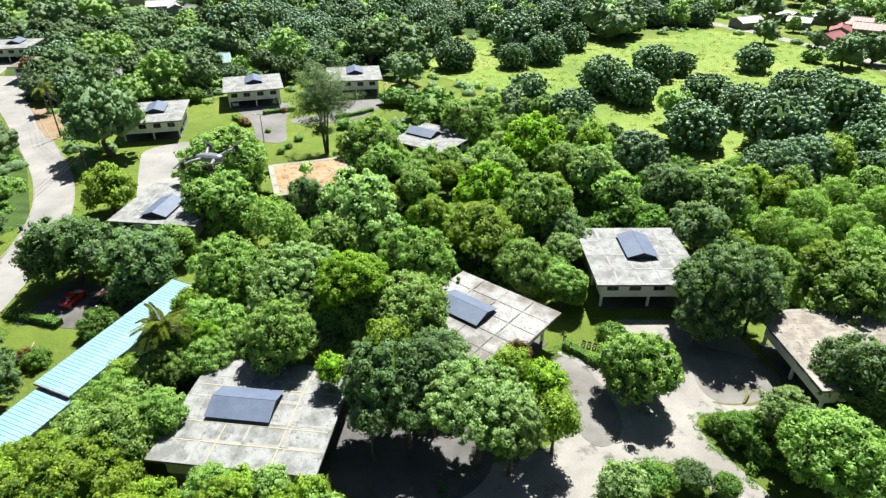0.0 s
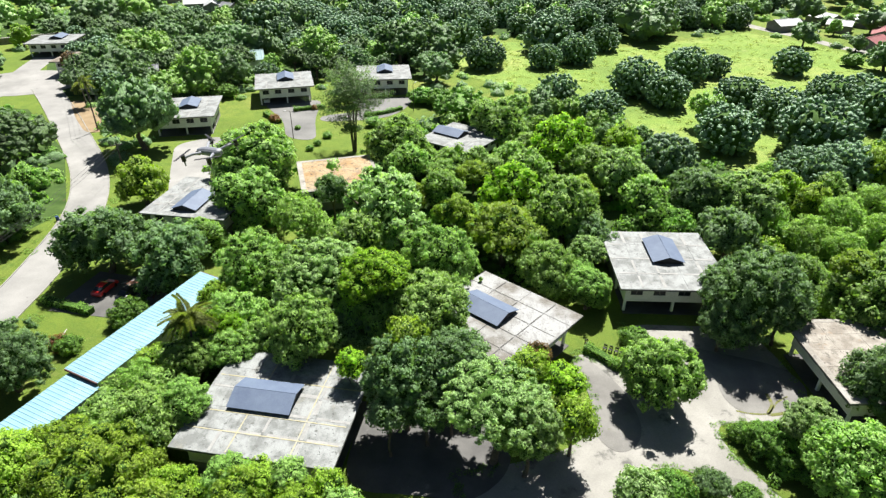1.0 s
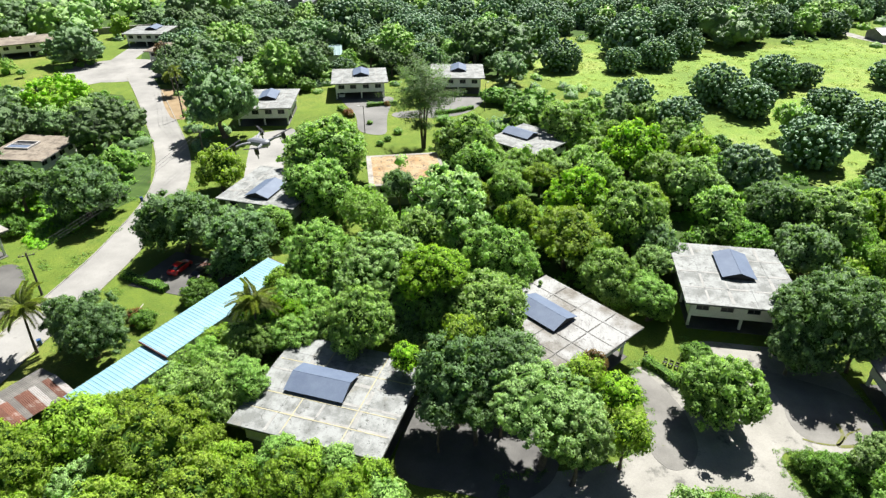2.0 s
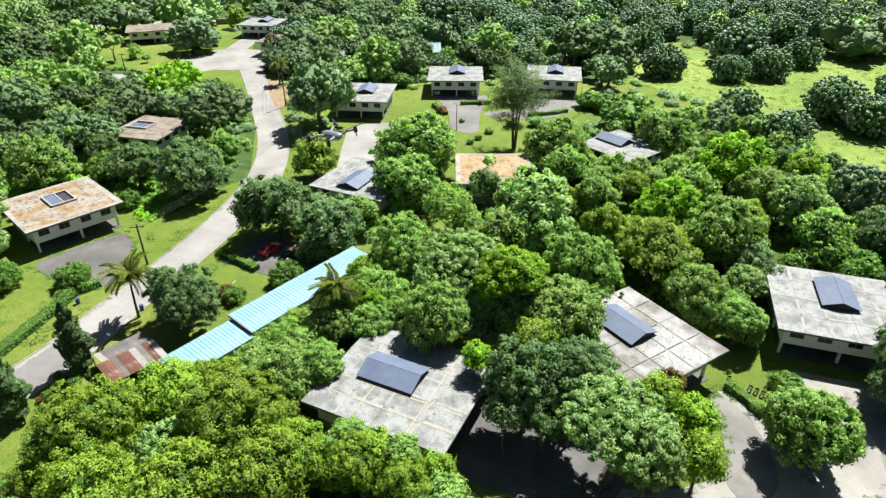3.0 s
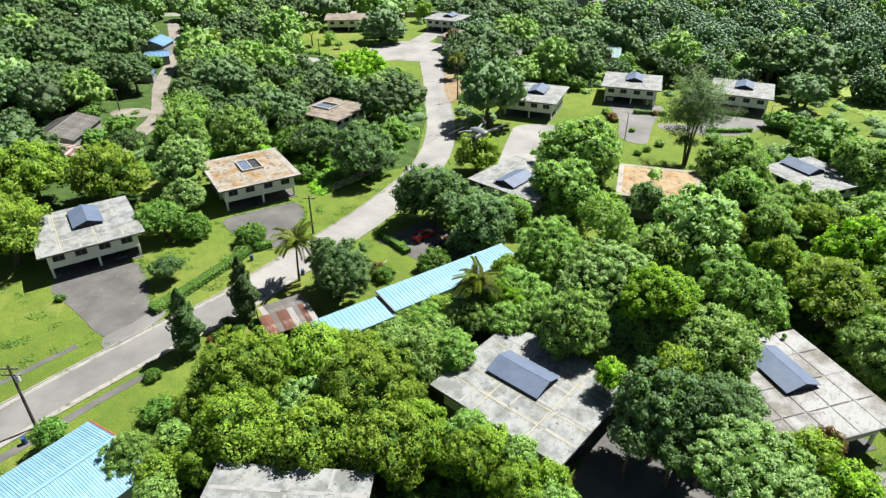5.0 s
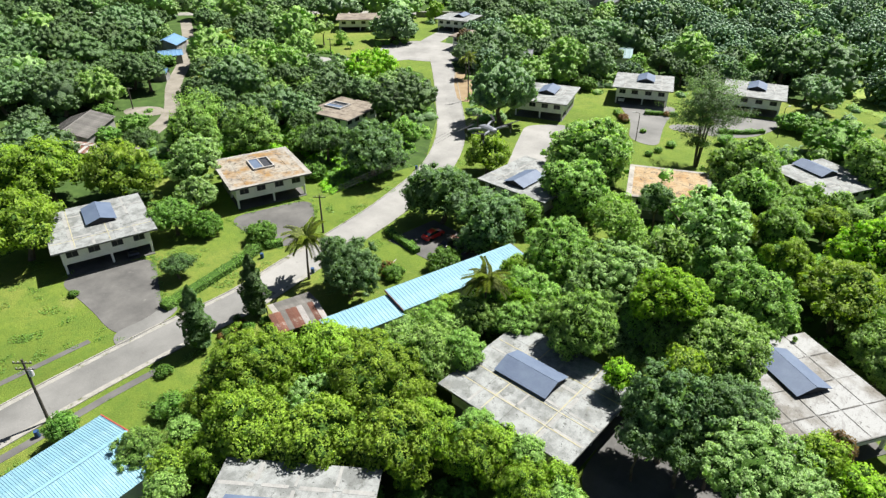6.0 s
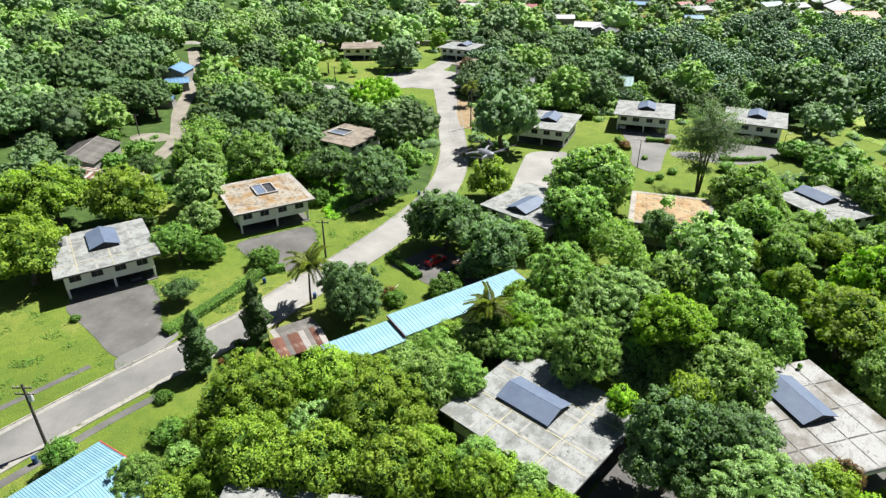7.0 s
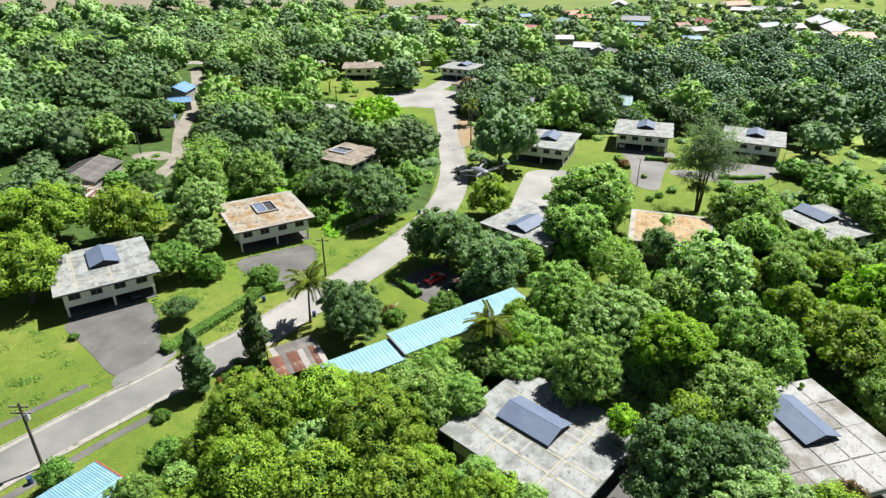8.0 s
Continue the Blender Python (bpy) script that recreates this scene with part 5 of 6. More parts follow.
def tall_tree(x, y, h, r):
    """A tall thin tree: a few bare stems, drooping side branches with loose fine foliage."""
    root = tagged(new("feathery_tree"), "tall thin tree with bare stems and loose fine foliage", "tree")
    root.matrix_basis = pose(x, y, 0)
    rng = np.random.default_rng(21)
    bm = bmesh.new()
    pts = []
    stems = [np.array([u * r, v * r, h * w]) for u, v, w in ((0.1, 0.0, 0.99), (-0.28, 0.12, 0.9), (0.3, -0.2, 0.86), (-0.05, -0.32, 0.8))]
    for e in stems:
        bend = e * np.array([0.35, 0.35, 0.45])
        tube(bm, [tuple(e * np.array([0.12, 0.12, -0.01])), tuple(bend), tuple(e)], [0.24, 0.15, 0.03], 6)
    for k in range(120):
        e = stems[k % 4]
        t = rng.uniform(0.3, 1.0)
        start = e * np.array([t, t, t])
        reach = r * (0.25 + 0.75 * math.sin(math.pi * min(1.0, (1.06 - t) * 1.25))) * rng.uniform(0.45, 1.0)
        a = rng.uniform(0, math.tau)
        tip = start + np.array([math.cos(a) * reach, math.sin(a) * reach, reach * 0.25 - 0.5])
        tube(bm, [tuple(start), tuple(start * 0.45 + tip * 0.55 + np.array([0, 0, 0.35])), tuple(tip)], [0.05, 0.035, 0.012], 4, False)
        n = 165
        q = rng.random(n)[:, None]
        spray = start + (tip - start) * (0.25 + 0.8 * q) + rng.normal(0, 1, (n, 3)) * np.array([0.42, 0.42, 0.3])
        spray[:, 2] -= 0.9 * rng.random(n) * q[:, 0]
        pts.append(spray)
    link_mesh("trunk", bm, BARK, root)
    p = np.concatenate(pts)
    verts, quads, shade = leaf_cards(p, p - np.array([0, 0, h * 0.55]), 0.27, rng, 0.35, 0.9)
    place_mesh("crown", make_mesh("crown", verts, quads, np.zeros((0, 3), int), [LEAF["deep"], INNER], shade), root)


palm(-153.3, 100.1, 6.5, 3.4)
palm(-160.4, 109.6, 7.5, 3.4)
tall_tree(-27.4, 138.0, 21.0, 9.5)
tree("red", -131.5, 199.5, 3.6, 8.5)
for px, py, pr, ph in ((-10.5, 124.0, 4.4, 7.4), (-4.5, 122.6, 4.6, 7.2), (2.2, 123.4, 4.4, 7.0), (8.6, 126.4, 4.2, 7.2), (12.4, 131.0, 4.2, 7.6), (-56.0, 91.2, 3.4, 5.2), (-50.0, 89.6, 3.6, 5.4), (-43.8, 90.4, 3.6, 5.2), (-39.0, 96.0, 3.2, 5.6)):
    tree("green" if px > -48 else "deep", px, py, pr, ph)


for cx, cy, cr in ((-55.8, 64.4, 1.3), (-54.6, 63.0, 1.0), (-63.2, 40.6, 0.9), (-62.8, 38.6, 0.8), (-63.4, 37.2, 0.7), (-52.4, 158.4, 1.6), (-51.2, 157.0, 1.2), (-44.0, 168.5, 1.2)):
    tree("croton", cx, cy, cr, cr * 1.15)

# ---- hedges ----
def hedge(points, width, height, label="clipped green hedge along the lawn"):
    """A hedge: a hidden ribbon, coloured dark for inner shade, under a coat of leaves."""
    line = smooth(points, 8)
    rng = np.random.default_rng(int(abs(points[0][0]) * 10))
    root = tagged(new("hedge"), label, "hedge", "garden hedges")
    root.matrix_basis = pose(line[0].x, line[0].y, 0)
    local = [p - line[0] for p in line]
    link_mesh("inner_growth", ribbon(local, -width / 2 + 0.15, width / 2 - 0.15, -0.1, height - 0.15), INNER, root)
    total = sum((b - a).length for a, b in zip(line, line[1:]))
    n = int(total * (width + 2 * height) * 26)
    seg = rng.integers(0, len(local) - 1, n)
    t = rng.random(n)
    arr = np.array([q[:] for q in local])
    base = arr[seg] * (1 - t)[:, None] + arr[seg + 1] * t[:, None]
    way = arr[seg + 1] - arr[seg]
    way /= np.linalg.norm(way, axis=1)[:, None]
    side = np.stack([-way[:, 1], way[:, 0]], 1)
    u = rng.uniform(-width / 2 - height, width / 2 + height, n)
    lump = 0.16 * np.sin(base[:, 0] * 2.1) + 0.14 * np.sin(base[:, 1] * 1.7 + 1)
    off = np.clip(u, -width / 2, width / 2) * (1 + lump * 0.5)
    z = height * (1 + lump) - np.maximum(0, np.abs(u) - width / 2)
    pts = np.concatenate([base + side * off[:, None], np.maximum(0.05, z)[:, None]], 1) + rng.normal(0, 0.07, (n, 3))
    nrm = np.concatenate([side * np.clip(u / (width / 2), -1, 1)[:, None] * (np.abs(u) > width / 2)[:, None], (0.4 + 0.6 * (np.abs(u) < width / 2))[:, None]], 1)
    verts, quads, shade = leaf_cards(pts, nrm, 0.24, rng)
    place_mesh("foliage", make_mesh("foliage", verts, quads, np.zeros((0, 3), int), [LEAF["shrub"], INNER], shade), root)
    return root


hedge([(-75.9, 36.4), (-76.4, 43), (-77.5, 52), (-78.6, 57)], 2.0, 1.1)
hedge([(-63.9, 74.2), (-59.5, 72.8), (-55, 71.6)], 1.3, 1.1)
hedge([(16.6, 66.9), (18.4, 65.4), (20.6, 62.9)], 1.3, 1.0)
hedge([(-56.5, 163), (-52.5, 158.6), (-50.6, 156.5)], 1.4, 1.1)
hedge([(-49.5, 166.5), (-45.5, 168.5), (-41.5, 170)], 1.4, 1.0)
hedge([(-29, 163), (-24, 165.8), (-19.6, 169.8)], 1.3, 1.0)
hedge([(-172, 195), (-166, 201), (-160, 206)], 1.6, 1.2)
hedge([(-81.5, 58.2), (-78.6, 57.0), (-76.2, 60)], 1.6, 1.2)


# ---- poles, lamps, cables ----
def pole(x, y, h, arms=1, transformer=False, lean=(0, 0), label="dark wooden utility pole with cross-arm and insulators"):
    root = tagged(new("utility_pole"), label, "utility pole", "utility poles")
    root.matrix_basis = pose(x, y, 0, 0, 0, 35)
    link_mesh("mast", tube(bmesh.new(), [(0, 0, -0.3), (lean[0] * h / 2, lean[1] * h / 2, h / 2), (lean[0] * h, lean[1] * h, h)], [0.19, 0.16, 0.12], 10), WOOD_POLE, root)
    for k in range(arms):
        z = h - 0.45 - 0.9 * k
        arm = link_mesh("cross_arm", one_box(-1.1, 1.1, -0.16, -0.05, z - 0.06, z + 0.06, bevel=0.01), WOOD_POLE, root)
        for u in (-0.95, -0.45, 0.45, 0.95):
            link_mesh("insulator", tube(bmesh.new(), [(u, -0.1, z + 0.06), (u, -0.1, z + 0.14), (u, -0.1, z + 0.26)], [0.05, 0.09, 0.05], 8), PALE_SHEET, arm)
    if transformer:
        link_mesh("transformer", tube(bmesh.new(), [(0.42, 0, h - 2.4), (0.42, 0, h - 2.35), (0.42, 0, h - 1.55), (0.42, 0, h - 1.5)], [0.2, 0.27, 0.27, 0.2], 14), METAL_GREY, root)
        link_mesh("bracket", one_box(0.1, 0.35, -0.05, 0.05, h - 2.1, h - 1.9), METAL_GREY, root)
    return root


pole(-67.0, 15.3, 9.6, 2, True, label="dark utility pole with transformer standing on the verge")
pole(-73.6, 67.4, 7.6)
pole(-76.4, 123.5, 6.6)
pole(-96.0, 148.9, 11.2)
pole(-122.0, 187.0, 11.0)
pole(-168.3, 87.4, 6.2)
pole(-160.5, 158.5, 8.0)


def cable(a, b, sag=0.9):
    a, b = Vector(a), Vector(b)
    pts = [a.lerp(b, t) - Vector((0, 0, sag * 4 * t * (1 - t))) for t in np.linspace(0, 1, 15)]
    tagged(link_mesh("cable", tube(bmesh.new(), [tuple(p) for p in pts], [0.022] * 15, 5), CABLE), "thin black power cable slung between poles", "cable", "power cables")


for d in (-0.9, 0.0, 0.9):
    cable((-73.6 + d, 67.4 + d * 0.7, 7.3), (-76.4 + d, 123.5 + d * 0.7, 6.3), 1.2)
    cable((-76.4 + d, 123.5 + d * 0.7, 6.3), (-96.0 + d, 148.9 + d * 0.7, 10.9), 0.8)
    cable((-96.0 + d, 148.9 + d * 0.7, 10.9), (-122.0 + d, 187.0 + d * 0.7, 10.7), 1.0)


def street_lamp(x, y, h, turn):
    root = tagged(new("street_lamp"), "dark slender street lamp beside a driveway", "street lamp", "street lamps")
    root.matrix_basis = pose(x, y, 0, 0, 0, turn)
    link_mesh("mast", tube(bmesh.new(), [(0, 0, -0.2), (0, 0, h * 0.6), (0, 0, h)], [0.11, 0.09, 0.07], 10), WOOD_POLE, root)
    link_mesh("arm", tube(bmesh.new(), [(0, 0, h - 0.15), (0.5, 0, h + 0.1), (1.1, 0, h + 0.15)], [0.04, 0.04, 0.035], 8), WOOD_POLE, root)
    link_mesh("lamp_head", one_box(0.9, 1.65, -0.14, 0.14, h + 0.08, h + 0.24, bevel=0.04), METAL_GREY, root)


street_lamp(-44.1, 145.5, 7.0, 200)
street_lamp(-16.1, 168.4, 7.7, 60)


# ---- cars, bins, garden things ----
def car_paint(name, col):
    m, nodes, links, bsdf = material(name, 0.3, 0.0, 0.5)
    bsdf.inputs["Base Color"].default_value = (*col, 1)
    bsdf.inputs["Coat Weight"].default_value = 0.6
    return m


TYRE = surface("tyre_rubber", (0.015, 0.015, 0.015), (0.03, 0.03, 0.03), 3.0, 0.85)


def car(x, y, turn, paint, label):
    """A parked saloon car."""
    root = tagged(new("car"), label, "car")
    root.matrix_basis = pose(x, y, 0.05, 0, 0, turn)
    bm = bmesh.new()
    side = [(-2.15, 0.3), (-2.2, 0.62), (-2.05, 0.88), (-1.25, 0.98), (1.0, 0.95), (2.0, 0.8), (2.2, 0.55), (2.15, 0.3)]
    rows = []
    for y0, k in ((-0.85, 0.97), (-0.72, 1.0), (0.72, 1.0), (0.85, 0.97)):
        rows.append([bm.verts.new((u * k, y0, v if abs(y0) < 0.8 else 0.3 + (v - 0.3) * 0.9)) for u, v in side])
    for r, s in zip(rows, rows[1:]):
        for k in range(len(side)):
            bm.faces.new((r[k], r[(k + 1) % 8], s[(k + 1) % 8], s[k]))
    bm.faces.new(rows[0])
    bm.faces.new(rows[-1])
    bmesh.ops.recalc_face_normals(bm, faces=bm.faces)
    link_mesh("body", bm, paint, root)
    for part_name, mat, sec in (("cabin_glass", PANE, ((-1.6, 0.96), (-1.0, 1.38), (0.45, 1.38), (1.15, 0.94))), ("roof", paint, ((-1.05, 1.375), (-0.95, 1.44), (0.35, 1.44), (0.5, 1.375)))):
        bm = bmesh.new()
        a = [bm.verts.new((u, -0.72 + 0.16 * (v > 1.2), v)) for u, v in sec]
        b = [bm.verts.new((u, 0.72 - 0.16 * (v > 1.2), v)) for u, v in sec]
        bm.faces.new(a)
        bm.faces.new(b)
        for k in range(4):
            bm.faces.new((a[k], b[k], b[(k + 1) % 4], a[(k + 1) % 4]))
        bmesh.ops.recalc_face_normals(bm, faces=bm.faces)
        link_mesh(part_name, bm, mat, root)
    for u in (-1.35, 1.35):
        for v in (-0.78, 0.78):
            link_mesh("wheel", tube(bmesh.new(), [(u, v - 0.1, 0.3), (u, v + 0.1, 0.3)], [0.31, 0.31], 16), TYRE, root)


RED_PAINT = car_paint("red_car_paint", (0.5, 0.02, 0.02))
DARK_PAINT = car_paint("dark_car_paint", (0.02, 0.022, 0.03))
WHITE_PAINT = car_paint("white_car_paint", (0.75, 0.75, 0.74))
car(-56.2, 77.6, 80, RED_PAINT, "red saloon car parked under a shady tree")
car(-51.8, 76.6, 75, DARK_PAINT, "dark saloon car parked under a shady tree")
car(-95.2, 43.0, -21, DARK_PAINT, "dark car parked inside an open carport")
car(-59.5, 175.0, -73, WHITE_PAINT, "white car parked before a raised house")


def bin_barrel(x, y, col):
    root = tagged(new("waste_bin"), "small dark blue barrel bin on the roadside grass", "bin", "roadside bins")
    root.matrix_basis = pose(x, y, 0)
    link_mesh("barrel", tube(bmesh.new(), [(0, 0, -0.02), (0, 0, 0.3), (0, 0, 0.62), (0, 0, 0.9)], [0.27, 0.31, 0.31, 0.28], 14), col, root)
    link_mesh("rim", tube(bmesh.new(), [(0, 0, 0.86), (0, 0, 0.94)], [0.31, 0.31], 14), col, root)


BIN_BLUE = surface("blue_plastic", (0.02, 0.05, 0.13), (0.03, 0.075, 0.18), 2.0, 0.5)
bin_barrel(-75.6, 54.9, BIN_BLUE)
bin_barrel(-65.2, 56.6, BIN_BLUE)
bin_barrel(-65.6, 13.4, BIN_BLUE)
bin_barrel(-77.3, 100.0, BIN_BLUE)

CHAIR_BLACK = surface("dark_chair_frame", (0.015, 0.015, 0.018), (0.03, 0.03, 0.035), 3.0, 0.6)


def garden_chair(x, y, turn):
    """A small dark garden chair."""
    root = tagged(new("garden_chair"), "small dark garden chair in a row on grass", "chair", "chairs on the lawn")
    root.matrix_basis = pose(x, y, 0, 0, 0, turn)
    for u in (-0.2, 0.2):
        for v in (-0.2, 0.2):
            link_mesh("leg", one_box(u - 0.035, u + 0.035, v - 0.035, v + 0.035, 0, 0.43 if v < 0 else 0.9), CHAIR_BLACK, root)
    link_mesh("seat", one_box(-0.24, 0.24, -0.24, 0.165, 0.43, 0.48, bevel=0.01), CHAIR_BLACK, root)
    link_mesh("backrest", one_box(-0.165, 0.165, 0.18, 0.22, 0.6, 0.88, bevel=0.01), CHAIR_BLACK, root)


for cx, cy in ((19.3, 67.0), (20.0, 66.7), (20.7, 66.4), (21.3, 66.1)):
    garden_chair(cx, cy, -30)
garden_chair(17.0, 68.0, 20)

def white_pipe(x, y, turn, ln):
    bm = tube(bmesh.new(), [(-ln / 2, 0, 0.05), (0, 0, 0.07), (ln / 2, 0, 0.05)], [0.07, 0.07, 0.07], 8)
    ob = tagged(link_mesh("pipe", bm, PALE_SHEET), "pale plastic pipe lying on the lawn", "pipe", "pipes on the lawn")
    ob.matrix_basis = pose(x, y, 0, 0, 0, turn)


white_pipe(-59.4, 14.6, 70, 3.0)
white_pipe(-56.6, 67.0, 100, 1.6)
white_pipe(-57.4, 65.4, 60, 1.1)


def timber_pile(x, y, turn, n, label):
    """Loose boards thrown on one another."""
    root = tagged(new("timber_pile"), label, "timber")
    root.matrix_basis = pose(x, y, 0.05, 0, 0, turn)
    rng = random.Random(n)
    for k in range(n):
        ln = rng.uniform(1.6, 3.4)
        b = link_mesh("board", one_box(-ln / 2, ln / 2, -0.12, 0.12, 0, 0.05, bevel=0.008), rng.choice((BARK, PALE_SHEET, RUST_SHEET)), root)
        b.matrix_basis = pose(rng.uniform(-1.6, 1.6), rng.uniform(-1.2, 1.2), 0.055 * (k % 5), 0, 0, rng.uniform(-35, 35))


timber_pile(-52.0, 80.0, 20, 16, "heap of old boards and sheets beside the parked cars")
timber_pile(-47.6, 78.4, 80, 12, "heap of old boards near the blue-roofed building")

# ---- the other drone, hovering in the air ----
DRONE_GREY = surface("light_grey_plastic", (0.13, 0.14, 0.16), (0.21, 0.222, 0.25), 12.0, 0.45, 6.0, 0.05, 0.5)
DRONE_BLACK = surface("black_plastic", (0.012, 0.012, 0.014), (0.025, 0.025, 0.028), 12.0, 0.5)


def drone(x, y, z, turn):
    root = tagged(new("drone"), "small grey quadcopter drone hovering in the air", "drone")
    root.matrix_basis = pose(x, y, z, -6, 4, turn) @ Matrix.Scale(1.5, 4)
    bm = bmesh.new()
    prof = [(-0.13, 0.02, 0.02), (-0.1, 0.045, 0.035), (0.0, 0.052, 0.042), (0.09, 0.045, 0.036), (0.14, 0.025, 0.02)]
    rows = [[bm.verts.new((u, math.cos(k * math.tau / 12) * w, math.sin(k * math.tau / 12) * hh)) for k in range(12)] for u, w, hh in prof]
    for r, s in zip(rows, rows[1:]):
        for k in range(12):
            bm.faces.new((r[k], r[(k + 1) % 12], s[(k + 1) % 12], s[k]))
    bm.faces.new(rows[0])
    bm.faces.new(rows[-1])
    bmesh.ops.recalc_face_normals(bm, faces=bm.faces)
    link_mesh("body", bm, DRONE_GREY, root)
    link_mesh("gimbal", one_box(0.12, 0.17, -0.022, 0.022, -0.045, -0.005, bevel=0.008), DRONE_BLACK, root)
    for sx, sy in ((1, 1), (1, -1), (-1, 1), (-1, -1)):
        tip = Vector((sx * 0.15, sy * 0.19, 0.01))
        arm = link_mesh("arm", tube(bmesh.new(), [(sx * 0.07, sy * 0.04, 0.0), (sx * 0.11, sy * 0.11, 0.015), tuple(tip)], [0.016, 0.012, 0.012], 8), DRONE_GREY, root)
        link_mesh("rotor_motor", tube(bmesh.new(), [tuple(tip + Vector((0, 0, -0.03))), tuple(tip + Vector((0, 0, 0.03)))], [0.02, 0.02], 10), DRONE_BLACK, arm)
        bm = one_box(-0.12, 0.12, -0.01, 0.01, 0.03, 0.033)
        bmesh.ops.rotate(bm, verts=bm.verts, matrix=Matrix.Rotation(0.6 * sx + 1.1 * sy, 3, "Z"))
        bmesh.ops.translate(bm, verts=bm.verts, vec=tip)
        link_mesh("propeller", bm, DRONE_BLACK, arm)
        link_mesh("landing_leg", tube(bmesh.new(), [tuple(tip + Vector((0, 0, -0.02))), tuple(tip + Vector((0, 0, -0.075)))], [0.008, 0.006], 6), DRONE_GREY, arm)


drone(-3.1, 7.75, 51.85, 160)

# ---- village and far walls ----
ROOF_COLOURS = [surface("roof_" + n, tuple(0.8 * q for q in col), col, 0.5, 0.6, 10.0, 0.2, 0.3, None, 0.6, None, 0.0, 0.15) for n, col in (
    ("white", (0.46, 0.47, 0.48)), ("orange", (0.34, 0.15, 0.085)), ("red", (0.26, 0.075, 0.075)), ("blue", (0.11, 0.23, 0.38)), ("grey", (0.19, 0.20, 0.215)), ("pink", (0.24, 0.15, 0.13)), ("teal", (0.2, 0.31, 0.32)))]
village_spots = []


ROOF_WORDS = {"white": ROOF_COLOURS[0], "orange": ROOF_COLOURS[1], "red": ROOF_COLOURS[2], "blue": ROOF_COLOURS[3], "grey": ROOF_COLOURS[4], "pink": ROOF_COLOURS[5], "teal": ROOF_COLOURS[6]}


def village_house(x, y, turn, run, half, z, roof, label=""):
    village_spots.append((x, y, max(run / 2, half)))
    label = label or ("long %s-roofed warehouse at the edge of the village" if run > 26 else "%s-roofed village house among distant trees") % roof
    return gable_building(x, y, turn, run, half, z, z + half * 0.42, [ROOF_WORDS[roof]], label, "house", None, WALL_PAINT if roof == "teal" else DARK_WALL, name="village_house", step=3.0, ribs=2)


village_house(-292, 368, 35, 12, 4.5, 3.1, "grey")
village_house(-282, 385, 35, 14, 5, 2.9, "pink")
village_house(-256, 374, 110, 14, 5, 3.0, "pink")
village_house(-237, 340, 110, 12, 4.5, 2.7, "red")
village_house(-231, 351, 20, 12, 6, 3.3, "white")
village_house(-238, 435, 60, 10, 4, 2.8, "blue")
village_house(-203, 379, 35, 9, 4, 2.8, "red")
village_house(-166, 324, 5, 12, 4.5, 3.0, "pink")
village_house(-199, 424, -35, 13, 5, 3.0, "teal")
village_house(-215, 467, 60, 16, 6, 3.1, "orange")
village_house(-200, 454, 35, 12, 5, 2.8, "orange")
village_house(-162, 345, 35, 11, 4, 3.3, "white")
village_house(-217, 567, 110, 28, 7, 2.9, "white")
village_house(-162, 460, 20, 20, 6, 3.1, "grey")
village_house(-152, 435, 20, 12, 4, 2.7, "blue")
village_house(-148, 392, 110, 12, 4.5, 2.6, "teal")
village_house(-127, 371, -35, 14, 5.5, 2.6, "orange")
village_house(-121, 318, -35, 10, 4, 2.8, "grey")
village_house(-130, 321, 110, 11, 4, 3.2, "white")
village_house(-125, 444, 60, 11, 4.5, 3.2, "red")
village_house(-112, 428, 60, 18, 5, 2.9, "grey")
village_house(-115, 470, -35, 20, 6, 3.1, "red")
village_house(-102, 387, 35, 11, 3.5, 3.3, "blue")
village_house(-152, 584, 20, 18, 5, 2.6, "white")
village_house(-134, 622, 60, 30, 7, 2.8, "orange")
village_house(-115, 577, 5, 20, 5, 2.9, "white")
village_house(-97, 585, 5, 30, 6, 3.3, "grey")
village_house(-79, 477, 60, 18, 5, 3.0, "teal")
village_house(-65, 477, 60, 20, 5, 3.1, "white")
village_house(-51, 517, 110, 34, 8, 3.1, "white")
village_house(-37, 484, 110, 40, 8, 2.8, "white")
village_house(-63, 430, -20, 18, 5, 3.1, "white")
village_house(-48, 441, 20, 16, 5, 3.3, "white")
village_house(-37, 418, 110, 12, 4.5, 3.1, "grey")
village_house(-28, 444, 35, 24, 8, 3.2, "orange")
village_house(-50, 598, -20, 22, 5, 3.4, "white")
village_house(-87, 651, 110, 16, 5, 3.1, "white")
village_house(-312, 367, 5, 12, 4, 3.1, "grey")
village_house(-349, 421, 5, 8, 4, 3.3, "white")
village_house(158, 303, 110, 14, 4.5, 2.8, "white")
village_house(134, 287, 20, 13, 4.5, 2.7, "white")
village_house(156, 285, -35, 10, 4, 3.1, "white")
village_house(174, 299, 60, 16, 5, 2.7, "white")
village_house(178, 284, -35, 17, 6, 2.7, "pink")
village_house(154, 255, 35, 12, 4, 2.6, "red")
village_house(164, 267, 60, 13, 4, 3.2, "red")
village_house(180, 270, -35, 16, 5, 2.7, "pink")
village_house(-168, 327, 110, 16, 5, 3.1, "pink")
village_house(-139, 328, 20, 16, 5, 2.9, "white")
village_house(-216, 132, 125, 11, 4.5, 4.4, "blue", "blue-roofed building beside the dusty lane")
village_house(-205, 124.5, 60, 8, 3, 3.0, "blue", "small blue-roofed shed beside the lane")
village_house(-188, 109.5, 40, 5, 2.4, 2.6, "blue", "small blue-roofed shed beside the lane")
village_house(-77, 211, 20, 12, 5, 4.0, "teal", "pale roof showing between dark trees")
